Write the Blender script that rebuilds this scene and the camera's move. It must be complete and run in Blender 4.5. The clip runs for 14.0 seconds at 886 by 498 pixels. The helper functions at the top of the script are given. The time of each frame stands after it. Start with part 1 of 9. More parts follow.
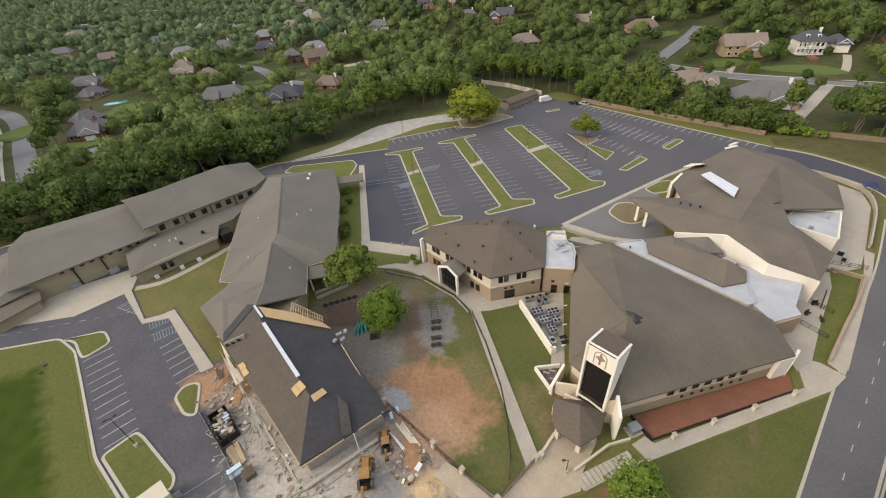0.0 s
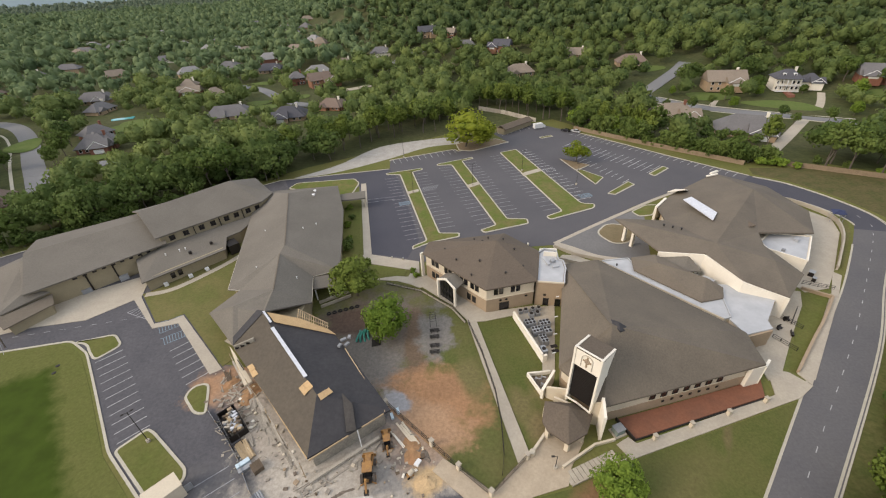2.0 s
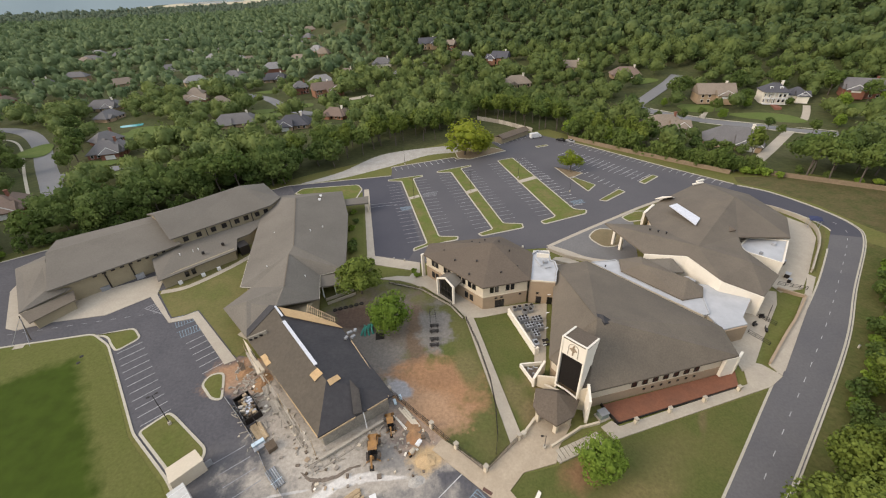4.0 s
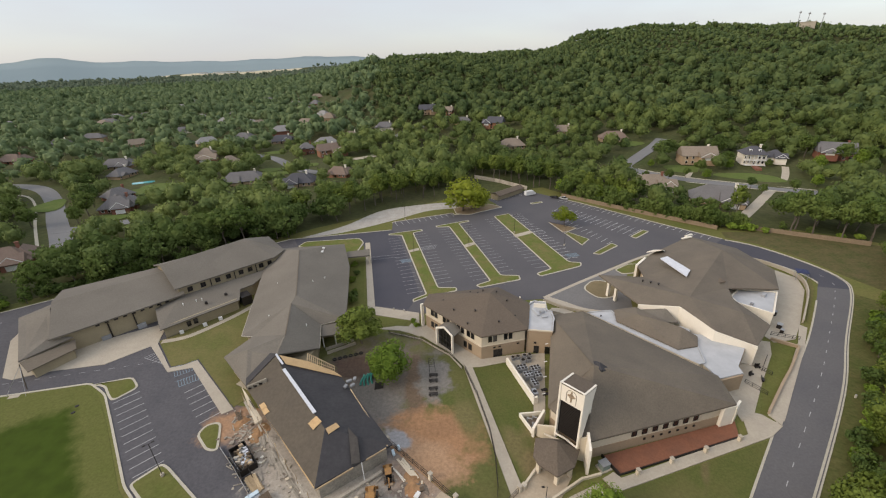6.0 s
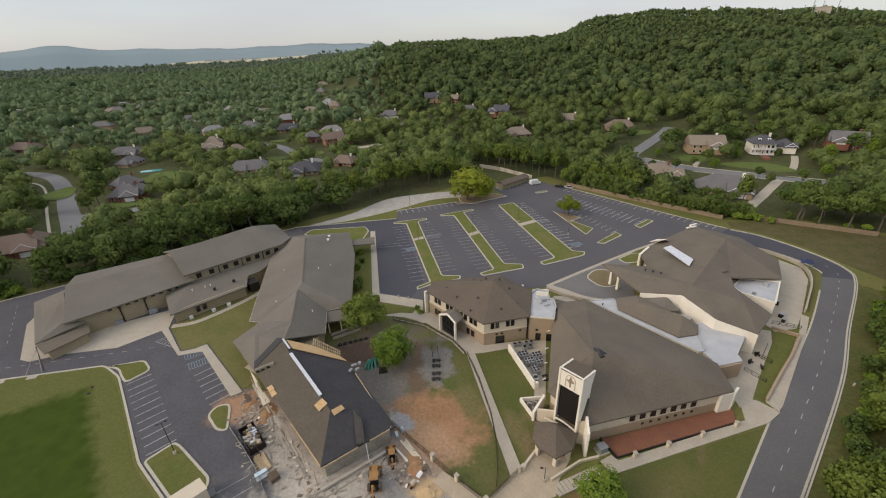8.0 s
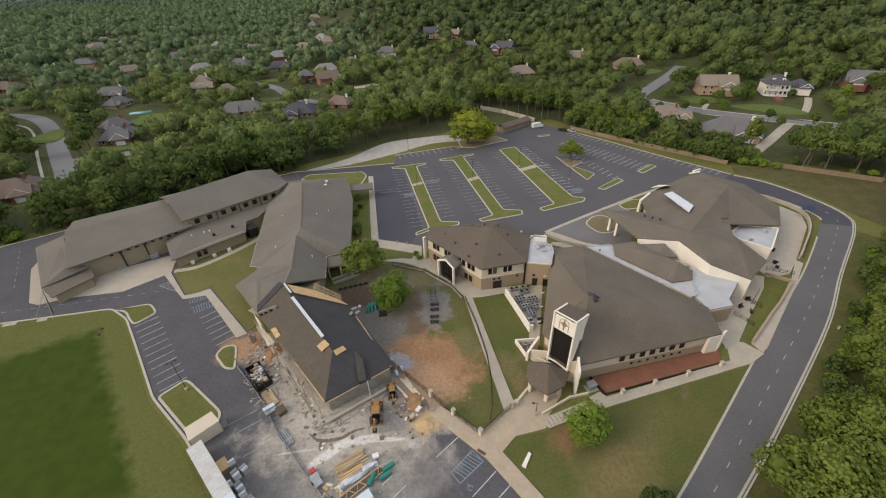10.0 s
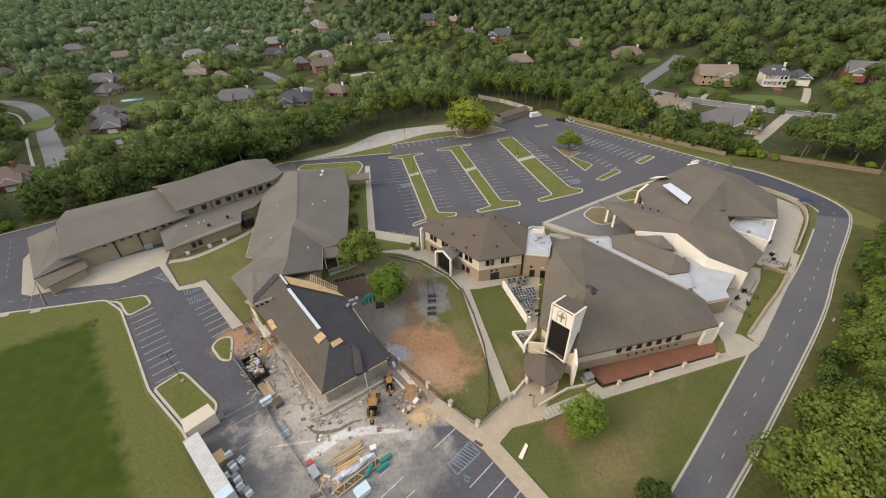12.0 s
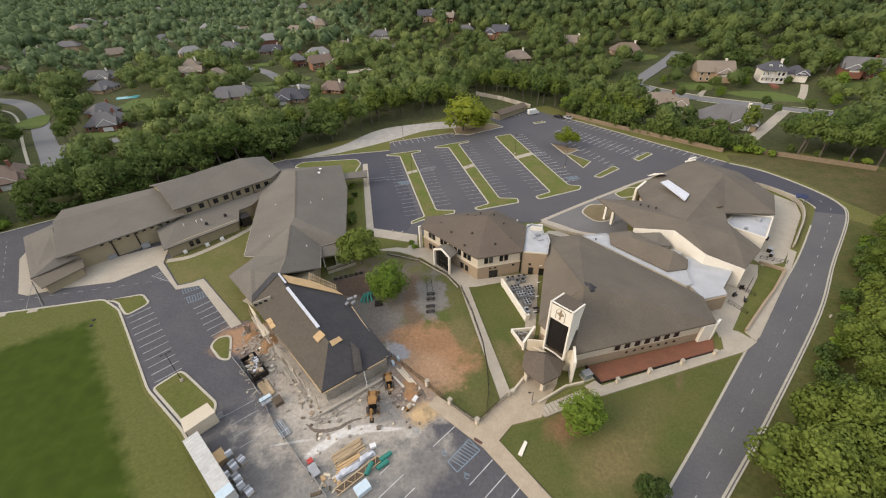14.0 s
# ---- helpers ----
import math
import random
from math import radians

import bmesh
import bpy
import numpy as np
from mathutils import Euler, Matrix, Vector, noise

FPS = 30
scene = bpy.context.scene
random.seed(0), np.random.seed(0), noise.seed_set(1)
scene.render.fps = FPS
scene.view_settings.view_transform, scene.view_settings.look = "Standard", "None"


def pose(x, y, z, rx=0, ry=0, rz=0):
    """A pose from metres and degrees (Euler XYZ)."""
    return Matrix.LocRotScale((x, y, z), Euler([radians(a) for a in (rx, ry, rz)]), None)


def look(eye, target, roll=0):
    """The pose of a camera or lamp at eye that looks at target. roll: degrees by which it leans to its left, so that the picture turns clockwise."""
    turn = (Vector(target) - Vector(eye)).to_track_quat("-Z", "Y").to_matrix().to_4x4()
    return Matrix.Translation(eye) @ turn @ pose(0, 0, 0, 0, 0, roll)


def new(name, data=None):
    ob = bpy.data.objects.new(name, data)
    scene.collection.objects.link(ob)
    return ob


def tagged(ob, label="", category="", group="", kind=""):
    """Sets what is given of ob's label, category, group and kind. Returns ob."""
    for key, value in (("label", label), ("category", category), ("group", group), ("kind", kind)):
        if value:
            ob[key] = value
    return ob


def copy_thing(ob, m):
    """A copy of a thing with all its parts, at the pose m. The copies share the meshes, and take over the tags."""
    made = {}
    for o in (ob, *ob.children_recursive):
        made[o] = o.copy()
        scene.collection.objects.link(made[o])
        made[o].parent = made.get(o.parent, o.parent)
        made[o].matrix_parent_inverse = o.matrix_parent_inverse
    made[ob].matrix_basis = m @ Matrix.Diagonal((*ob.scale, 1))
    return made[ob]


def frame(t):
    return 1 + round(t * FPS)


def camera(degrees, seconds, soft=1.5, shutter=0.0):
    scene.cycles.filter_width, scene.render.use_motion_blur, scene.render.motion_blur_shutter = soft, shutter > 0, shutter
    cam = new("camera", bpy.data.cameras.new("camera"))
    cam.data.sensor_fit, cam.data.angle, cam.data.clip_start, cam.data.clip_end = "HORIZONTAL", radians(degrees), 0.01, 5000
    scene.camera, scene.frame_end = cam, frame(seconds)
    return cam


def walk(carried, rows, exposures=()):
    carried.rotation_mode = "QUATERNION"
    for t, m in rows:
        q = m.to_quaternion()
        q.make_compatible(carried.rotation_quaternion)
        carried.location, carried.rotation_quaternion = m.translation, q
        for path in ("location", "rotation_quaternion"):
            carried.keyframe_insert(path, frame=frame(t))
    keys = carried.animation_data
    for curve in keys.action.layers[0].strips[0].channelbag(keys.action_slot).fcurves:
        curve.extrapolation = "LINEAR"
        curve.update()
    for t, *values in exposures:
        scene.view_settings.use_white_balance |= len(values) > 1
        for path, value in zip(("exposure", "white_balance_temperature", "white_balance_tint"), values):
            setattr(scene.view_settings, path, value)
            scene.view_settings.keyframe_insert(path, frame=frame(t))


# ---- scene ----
# camera: a drone that backs off and climbs, then hovers and nods
cam = camera(94.67, 14.0, soft=1.15)
ROWS = [
    (0.0, 0.28, 17.72, 64.47, 1.97, -36.40, -4.87),
    (0.5, -0.55, 16.37, 65.22, 1.61, -35.53, -4.12),
    (1.0, -0.81, 14.78, 65.74, 1.22, -34.98, -3.59),
    (1.5, -1.04, 13.29, 66.35, 0.81, -34.29, -3.13),
    (2.0, -1.11, 11.78, 66.57, 0.57, -33.47, -2.87),
    (2.5, -1.24, 10.20, 66.99, 0.36, -33.23, -2.62),
    (5.0, -1.61, 2.79, 69.52, 0.09, -29.49, -2.16),
    (5.5, -1.83, 2.11, 69.53, -0.40, -26.42, -1.91),
    (6.0, -1.79, 1.14, 69.29, -0.39, -24.53, -1.87),
    (6.5, -1.37, 0.45, 69.22, 0.15, -24.11, -1.95),
    (7.0, -1.23, -0.13, 69.45, 0.40, -24.77, -1.97),
    (7.5, -1.40, -0.21, 69.53, 0.36, -25.45, -1.92),
    (8.0, -1.27, -0.17, 69.51, 0.53, -26.00, -2.00),
    (8.5, -1.07, 0.16, 69.14, 0.64, -27.19, -2.04),
    (9.0, -0.96, -0.30, 69.30, 0.76, -29.80, -2.02),
    (11.5, -0.79, 0.65, 69.45, 0.62, -35.02, -1.83),
    (12.0, -1.03, 0.72, 69.40, 0.32, -35.00, -1.64),
    (12.5, -1.06, 0.73, 69.56, 0.25, -35.40, -1.66),
    (13.0, -0.99, 0.83, 69.67, 0.31, -35.66, -1.71),
    (13.5, -0.89, 0.82, 69.57, 0.37, -35.57, -1.83),
    (14.0, -1.18, 0.87, 69.60, -0.01, -35.43, -1.67),
]
walk(cam, [(t, Matrix.Translation((x, y, z)) @ pose(0, 0, 0, 0, 0, yaw) @ pose(0, 0, 0, 90 + pitch, 0, 0) @ pose(0, 0, 0, 0, 0, roll))
           for t, x, y, z, yaw, pitch, roll in ROWS],
     exposures=[(t, e, 6850.0, 14.0) for t, e in ((0.0, 0.76), (2.5, 0.76), (4.8, 0.8), (5.6, 0.62), (6.2, 0.54), (6.8, 0.46), (8.0, 0.4), (8.5, 0.36), (9.2, 0.36), (11.3, 0.76), (14.0, 0.76))])

# ---- world, sun ----
SUN_EL, SUN_AZ = 30.0, -112.0  # degrees over the horizon; clockwise from +y
world = bpy.data.worlds.new("evening_sky")
scene.world = world
world.use_nodes = True
wn = world.node_tree
sky = wn.nodes.new("ShaderNodeTexSky")
sky.sky_type, sky.sun_disc = "NISHITA", False
sky.sun_elevation, sky.sun_rotation = radians(SUN_EL), radians(SUN_AZ)
sky.air_density, sky.dust_density, sky.ozone_density = 1.0, 1.2, 1.6
wn.nodes["Background"].inputs["Strength"].default_value = 0.15
# thin high cloud over the clear sky
cloud = wn.nodes.new("ShaderNodeTexNoise")
cloud.inputs["Scale"].default_value, cloud.inputs["Detail"].default_value = 2.2, 5.0
crd = wn.nodes.new("ShaderNodeTexCoord")
cmap = wn.nodes.new("ShaderNodeMapping")
cmap.inputs["Scale"].default_value = (1, 1, 4.5)
wn.links.new(crd.outputs["Generated"], cmap.inputs["Vector"])
wn.links.new(cmap.outputs[0], cloud.inputs["Vector"])
cr = wn.nodes.new("ShaderNodeMapRange")
cr.inputs["From Min"].default_value, cr.inputs["From Max"].default_value = 0.3, 0.7
cr.inputs["To Min"].default_value, cr.inputs["To Max"].default_value = 0.62, 0.92
wn.links.new(cloud.outputs[0], cr.inputs["Value"])
# an overcast sky is darker towards the horizon
sep = wn.nodes.new("ShaderNodeSeparateXYZ")
wn.links.new(crd.outputs["Generated"], sep.inputs[0])
rise = wn.nodes.new("ShaderNodeMapRange")
rise.inputs["To Min"].default_value, rise.inputs["To Max"].default_value = 0.72, 1.32
wn.links.new(sep.outputs["Z"], rise.inputs["Value"])
lift = wn.nodes.new("ShaderNodeVectorMath")
lift.operation = "SCALE"
lift.inputs[0].default_value = (3.85, 4.1, 4.4)
wn.links.new(rise.outputs[0], lift.inputs["Scale"])
cm = wn.nodes.new("ShaderNodeMix")
cm.data_type = "RGBA"
wn.links.new(lift.outputs[0], cm.inputs["B"])
wn.links.new(cr.outputs[0], cm.inputs["Factor"])
wn.links.new(sky.outputs[0], cm.inputs["A"])
wn.links.new(cm.outputs["Result"], wn.nodes["Background"].inputs[0])
sun_data = bpy.data.lights.new("sun", "SUN")
sun_data.energy, sun_data.angle, sun_data.color = 1.4, radians(28), (1.0, 0.88, 0.72)
sun = new("sun", sun_data)
sx, sy = math.sin(radians(SUN_AZ)), math.cos(radians(SUN_AZ))
sun.matrix_world = look((sx * 300, sy * 300, 300 * math.tan(radians(SUN_EL))), (0, 0, 0))

# ---- small library ----
R = random.Random(7)
NP = np.random.RandomState(11)


class MB:
    """Collects boxes, prisms, polygons and rods into one mesh."""

    def __init__(self):
        self.v, self.f = [], []

    def poly(self, pts):
        n = len(self.v)
        self.v += [tuple(p) for p in pts]
        self.f.append(tuple(range(n, n + len(pts))))
        return self

    def prism(self, pts, z0, z1):
        area = sum(a[0] * b[1] - b[0] * a[1] for a, b in zip(pts, list(pts[1:]) + [pts[0]]))
        if area < 0:
            pts = list(pts)[::-1]
        n, k = len(self.v), len(pts)
        self.v += [(p[0], p[1], z0) for p in pts] + [(p[0], p[1], z1) for p in pts]
        self.f.append(tuple(range(n + k, n + 2 * k)))
        self.f.append(tuple(range(n + k - 1, n - 1, -1)))
        for i in range(k):
            j = (i + 1) % k
            self.f.append((n + i, n + j, n + k + j, n + k + i))
        return self

    def box(self, cx, cy, z0, sx, sy, sz, turn=0.0):
        c, s = math.cos(radians(turn)), math.sin(radians(turn))
        pts = [(cx + x * c - y * s, cy + x * s + y * c) for x, y in ((-sx / 2, -sy / 2), (sx / 2, -sy / 2), (sx / 2, sy / 2), (-sx / 2, sy / 2))]
        return self.prism(pts, z0, z0 + sz)

    def rod(self, a, b, r0, r1=None, n=8):
        r1 = r0 if r1 is None else r1
        a, b = Vector(a), Vector(b)
        z = (b - a).normalized()
        x = z.orthogonal().normalized()
        y = z.cross(x)
        m = len(self.v)
        for p, r in ((a, r0), (b, r1)):
            for i in range(n):
                w = 2 * math.pi * i / n
                self.v.append(tuple(p + x * (r * math.cos(w)) + y * (r * math.sin(w))))
        self.f.append(tuple(range(m + n - 1, m - 1, -1)))
        self.f.append(tuple(range(m + n, m + 2 * n)))
        for i in range(n):
            j = (i + 1) % n
            self.f.append((m + i, m + j, m + n + j, m + n + i))
        return self

    def beam(self, a, b, w, h):
        """A square timber from a to b."""
        a, b = Vector(a), Vector(b)
        z = (b - a).normalized()
        x = z.cross(Vector((0, 0, 1)))
        x = x.normalized() if x.length > 1e-3 else Vector((1, 0, 0))
        y = x.cross(z)
        m = len(self.v)
        for p in (a, b):
            for i, j in ((-1, -1), (1, -1), (1, 1), (-1, 1)):
                self.v.append(tuple(p + x * (i * w / 2) + y * (j * h / 2)))
        for q in ((3, 2, 1, 0), (4, 5, 6, 7), (0, 1, 5, 4), (1, 2, 6, 5), (2, 3, 7, 6), (3, 0, 4, 7)):
            self.f.append(tuple(m + i for i in q))
        return self

    def wall(self, a, b, z0, z1, thick, lift=0.0):
        """An upright slab from a to b (plan points)."""
        d = Vector((b[0] - a[0], b[1] - a[1]))
        n = Vector((d.y, -d.x)).normalized() * thick / 2
        return self.prism([(a[0] + n.x, a[1] + n.y), (b[0] + n.x, b[1] + n.y), (b[0] - n.x, b[1] - n.y), (a[0] - n.x, a[1] - n.y)], z0, z1)

    def shell(self, pts, faces, down):
        """Sloping faces over shared points, made solid by a copy below and an edge all round."""
        n, k = len(self.v), len(pts)
        self.v += [tuple(p) for p in pts] + [(p[0], p[1], p[2] - down) for p in pts]
        count, ways = {}, {}
        for f in faces:
            nz = sum(pts[f[i]][0] * pts[f[(i + 1) % len(f)]][1] - pts[f[(i + 1) % len(f)]][0] * pts[f[i]][1] for i in range(len(f)))
            f = list(f) if nz > 0 else list(f)[::-1]
            self.f.append(tuple(n + i for i in f))
            self.f.append(tuple(n + k + i for i in f[::-1]))
            for i, j in zip(f, f[1:] + f[:1]):
                e = (min(i, j), max(i, j))
                count[e] = count.get(e, 0) + 1
                ways[e] = (i, j)
        for e, c in count.items():
            if c == 1:
                i, j = ways[e]
                self.f.append((n + j, n + i, n + k + i, n + k + j))
        return self


def mesh_of(name, mb, material):
    me = bpy.data.meshes.new(name)
    me.from_pydata(mb.v, [], mb.f)
    me.update()
    if material:
        me.materials.append(material)
    return me


def thing(name, label, category, loc=(0, 0, 0), turn=0.0, group="", kind=""):
    ob = new(name)
    ob.empty_display_size = 0.5
    ob.matrix_world = pose(*loc, 0, 0, turn)
    return tagged(ob, label, category, group, kind)


def part(name, mb, material, parent, label="", world=True):
    """One mesh object under a thing or a part. world: the mesh is given in world places."""
    me = mesh_of(name, mb, material)
    ob = new(name, me)
    if parent is not None:
        ob.parent = parent
        if world:
            at = Vector((0, 0, 0))
            p = parent
            while p is not None:
                at += p.location
                p = p.parent
            me.transform(Matrix.Translation(-at))
    if label:
        ob["label"] = label
    return ob


def piece(name, me, parent, m):
    """A repeat on shared mesh data, at a place in its parent's own frame."""
    ob = new(name, me)
    ob.parent = parent
    ob.matrix_basis = m
    return ob


def single(name, mb, material, label, category, group="", kind=""):
    return tagged(new(name, mesh_of(name, mb, material)), label, category, group, kind)


def arrays(name, verts, quads, material):
    """A mesh from arrays of places and four-cornered faces."""
    me = bpy.data.meshes.new(name)
    nv, nf = len(verts), len(quads)
    me.vertices.add(nv)
    me.vertices.foreach_set("co", np.asarray(verts, np.float32).ravel())
    me.loops.add(nf * 4)
    me.loops.foreach_set("vertex_index", np.asarray(quads, np.int32).ravel())
    me.polygons.add(nf)
    me.polygons.foreach_set("loop_start", np.arange(0, nf * 4, 4, dtype=np.int32))
    me.update(calc_edges=True)
    me.materials.append(material)
    return me


# ---- materials ----
def mat(name, col, col2=None, rough=0.9, big=0.12, fine=3.0, fine_amount=0.25, bump=0.15, metal=0.0, mid=0.5, sharp=0.25, spec=0.3, per_object=0.0, stretch=None):
    """Two colours mixed by large soft patches, broken by a fine grain, with a little relief."""
    m = bpy.data.materials.new(name)
    m.use_nodes = True
    t = m.node_tree
    b = t.nodes["Principled BSDF"]
    b.inputs["Roughness"].default_value, b.inputs["Metallic"].default_value = rough, metal
    b.inputs["Specular IOR Level"].default_value = spec
    geo = t.nodes.new("ShaderNodeNewGeometry")
    pos = geo.outputs["Position"]
    if stretch:
        mp = t.nodes.new("ShaderNodeMapping")
        mp.inputs["Scale"].default_value = stretch
        t.links.new(pos, mp.inputs["Vector"])
        pos = mp.outputs[0]
    n1 = t.nodes.new("ShaderNodeTexNoise")
    n1.inputs["Scale"].default_value, n1.inputs["Detail"].default_value, n1.inputs["Roughness"].default_value = big, 5.0, 0.62
    n2 = t.nodes.new("ShaderNodeTexNoise")
    n2.inputs["Scale"].default_value, n2.inputs["Detail"].default_value, n2.inputs["Roughness"].default_value = fine, 4.0, 0.7
    for n in (n1, n2):
        t.links.new(pos, n.inputs["Vector"])
    r = t.nodes.new("ShaderNodeMapRange")
    r.inputs["From Min"].default_value, r.inputs["From Max"].default_value = mid - sharp, mid + sharp
    t.links.new(n1.outputs[0], r.inputs["Value"])
    mix = t.nodes.new("ShaderNodeMix")
    mix.data_type = "RGBA"
    mix.inputs["A"].default_value = (*col, 1)
    mix.inputs["B"].default_value = (*(col2 or [c * 0.8 for c in col]), 1)
    t.links.new(r.outputs[0], mix.inputs["Factor"])
    g = t.nodes.new("ShaderNodeMapRange")
    g.inputs["From Min"].default_value, g.inputs["From Max"].default_value = 0.25, 0.75
    g.inputs["To Min"].default_value, g.inputs["To Max"].default_value = 1 - fine_amount, 1 + fine_amount
    t.links.new(n2.outputs[0], g.inputs["Value"])
    last = g.outputs[0]
    if per_object:
        oi = t.nodes.new("ShaderNodeObjectInfo")
        o = t.nodes.new("ShaderNodeMapRange")
        o.inputs["To Min"].default_value, o.inputs["To Max"].default_value = 1 - per_object, 1 + per_object
        t.links.new(oi.outputs["Random"], o.inputs["Value"])
        mul = t.nodes.new("ShaderNodeMath")
        mul.operation = "MULTIPLY"
        t.links.new(last, mul.inputs[0])
        t.links.new(o.outputs[0], mul.inputs[1])
        last = mul.outputs[0]
    sc = t.nodes.new("ShaderNodeVectorMath")
    sc.operation = "SCALE"
    t.links.new(mix.outputs["Result"], sc.inputs[0])
    t.links.new(last, sc.inputs["Scale"])
    t.links.new(sc.outputs[0], b.inputs["Base Color"])
    if bump:
        bp = t.nodes.new("ShaderNodeBump")
        bp.inputs["Strength"].default_value, bp.inputs["Distance"].default_value = bump, 0.05
        t.links.new(n2.outputs[0], bp.inputs["Height"])
        t.links.new(bp.outputs[0], b.inputs["Normal"])
    return m


def leaf_mat(name, dark, light):
    """Foliage: each clump of leaves has its own green, each tree its own cast, with light passing through."""
    m = bpy.data.materials.new(name)
    m.use_nodes = True
    t = m.node_tree
    b = t.nodes["Principled BSDF"]
    b.inputs["Roughness"].default_value, b.inputs["Specular IOR Level"].default_value = 0.75, 0.15
    geo = t.nodes.new("ShaderNodeNewGeometry")
    no = t.nodes.new("ShaderNodeTexNoise")
    no.inputs["Scale"].default_value, no.inputs["Detail"].default_value = 0.07, 3.0
    t.links.new(geo.outputs["Position"], no.inputs["Vector"])
    add = t.nodes.new("ShaderNodeMath")
    add.operation = "ADD"
    half = t.nodes.new("ShaderNodeMath")
    half.operation = "MULTIPLY"
    half.inputs[1].default_value = 0.26
    t.links.new(geo.outputs["Random Per Island"], half.inputs[0])
    r = t.nodes.new("ShaderNodeMapRange")
    r.inputs["From Min"].default_value, r.inputs["From Max"].default_value = 0.3, 0.7
    r.inputs["To Min"].default_value, r.inputs["To Max"].default_value = -0.12, 0.68
    t.links.new(no.outputs[0], r.inputs["Value"])
    t.links.new(half.outputs[0], add.inputs[0])
    t.links.new(r.outputs[0], add.inputs[1])
    oi = t.nodes.new("ShaderNodeObjectInfo")
    om = t.nodes.new("ShaderNodeMath")
    om.operation = "MULTIPLY_ADD"
    om.inputs[1].default_value, om.inputs[2].default_value = 0.4, -0.2
    t.links.new(oi.outputs["Random"], om.inputs[0])
    add2 = t.nodes.new("ShaderNodeMath")
    add2.operation = "ADD"
    t.links.new(add.outputs[0], add2.inputs[0])
    t.links.new(om.outputs[0], add2.inputs[1])
    fn = t.nodes.new("ShaderNodeTexNoise")
    fn.inputs["Scale"].default_value, fn.inputs["Detail"].default_value = 0.8, 3.0
    t.links.new(geo.outputs["Position"], fn.inputs["Vector"])
    fm = t.nodes.new("ShaderNodeMath")
    fm.operation = "MULTIPLY_ADD"
    fm.inputs[1].default_value = 0.6
    t.links.new(fn.outputs[0], fm.inputs[0])
    off = t.nodes.new("ShaderNodeMath")
    off.inputs[1].default_value = -0.27
    t.links.new(add2.outputs[0], off.inputs[0])
    t.links.new(off.outputs[0], fm.inputs[2])
    bump = t.nodes.new("ShaderNodeBump")
    bump.inputs["Strength"].default_value, bump.inputs["Distance"].default_value = 0.3, 0.6
    t.links.new(fn.outputs[0], bump.inputs["Height"])
    t.links.new(bump.outputs[0], b.inputs["Normal"])
    mix = t.nodes.new("ShaderNodeMix")
    mix.data_type = "RGBA"
    mix.inputs["A"].default_value, mix.inputs["B"].default_value = (*dark, 1), (*light, 1)
    t.links.new(fm.outputs[0], mix.inputs["Factor"])
    t.links.new(mix.outputs["Result"], b.inputs["Base Color"])
    tr = t.nodes.new("ShaderNodeBsdfTranslucent")
    t.links.new(mix.outputs["Result"], tr.inputs["Color"])
    ms = t.nodes.new("ShaderNodeMixShader")
    ms.inputs[0].default_value = 0.22
    t.links.new(b.outputs[0], ms.inputs[1])
    t.links.new(tr.outputs[0], ms.inputs[2])
    t.links.new(ms.outputs[0], t.nodes["Material Output"].inputs["Surface"])
    return m


GRASS = mat("grass", (0.105, 0.125, 0.035), (0.15, 0.135, 0.05), big=0.07, fine=1.3, fine_amount=0.22, spec=0.08)
LAWN = mat("mown_lawn", (0.092, 0.112, 0.028), (0.135, 0.128, 0.045), big=0.12, fine=1.6, fine_amount=0.18, spec=0.08)
LAWN_DRY = mat("dry_lawn", (0.100, 0.116, 0.034), (0.175, 0.145, 0.065), big=0.13, fine=1.6, fine_amount=0.18, spec=0.08)
ISLAND_GRASS = mat("island_grass", (0.108, 0.134, 0.034), (0.165, 0.142, 0.060), big=0.22, mid=0.54, sharp=0.14, fine=2.0, fine_amount=0.25, spec=0.08)
WOOD_FLOOR = mat("woodland_floor", (0.05, 0.066, 0.022), (0.085, 0.082, 0.04), big=0.03, fine=0.4, fine_amount=0.35, spec=0.08)
GARDEN = mat("garden_lawn_grass", (0.082, 0.122, 0.030), (0.115, 0.142, 0.046), big=0.15, fine=1.2, fine_amount=0.15, spec=0.08)
DRY_GRASS = mat("dry_grass", (0.16, 0.13, 0.06), (0.11, 0.12, 0.04), big=0.15, fine=1.5, spec=0.08)
RED_DIRT = mat("red_clay", (0.33, 0.17, 0.085), (0.25, 0.17, 0.09), big=0.22, fine=1.4, fine_amount=0.3, bump=0.4)
GREY_DIRT = mat("trampled_dirt", (0.20, 0.165, 0.13), (0.13, 0.10, 0.075), big=0.16, fine=1.6, fine_amount=0.3, bump=0.4)
SITE_GRAVEL = mat("site_gravel", (0.34, 0.305, 0.26), (0.22, 0.19, 0.155), big=0.14, fine=1.8, fine_amount=0.3, bump=0.5)
PALE_GRAVEL = mat("pale_crushed_stone", (0.42, 0.40, 0.36), (0.30, 0.28, 0.25), big=0.3, fine=2.5, fine_amount=0.25)
SEAL = mat("fresh_seal_coat", (0.056, 0.056, 0.070), (0.070, 0.070, 0.082), big=0.06, fine=2.5, fine_amount=0.14, bump=0.1)
ASPHALT = mat("new_asphalt", (0.078, 0.076, 0.083), (0.104, 0.100, 0.105), big=0.035, fine=2.5, fine_amount=0.14, bump=0.1)
ROAD = mat("road_asphalt", (0.10, 0.098, 0.104), (0.125, 0.12, 0.12), big=0.08, fine=2.0, fine_amount=0.14, bump=0.1)
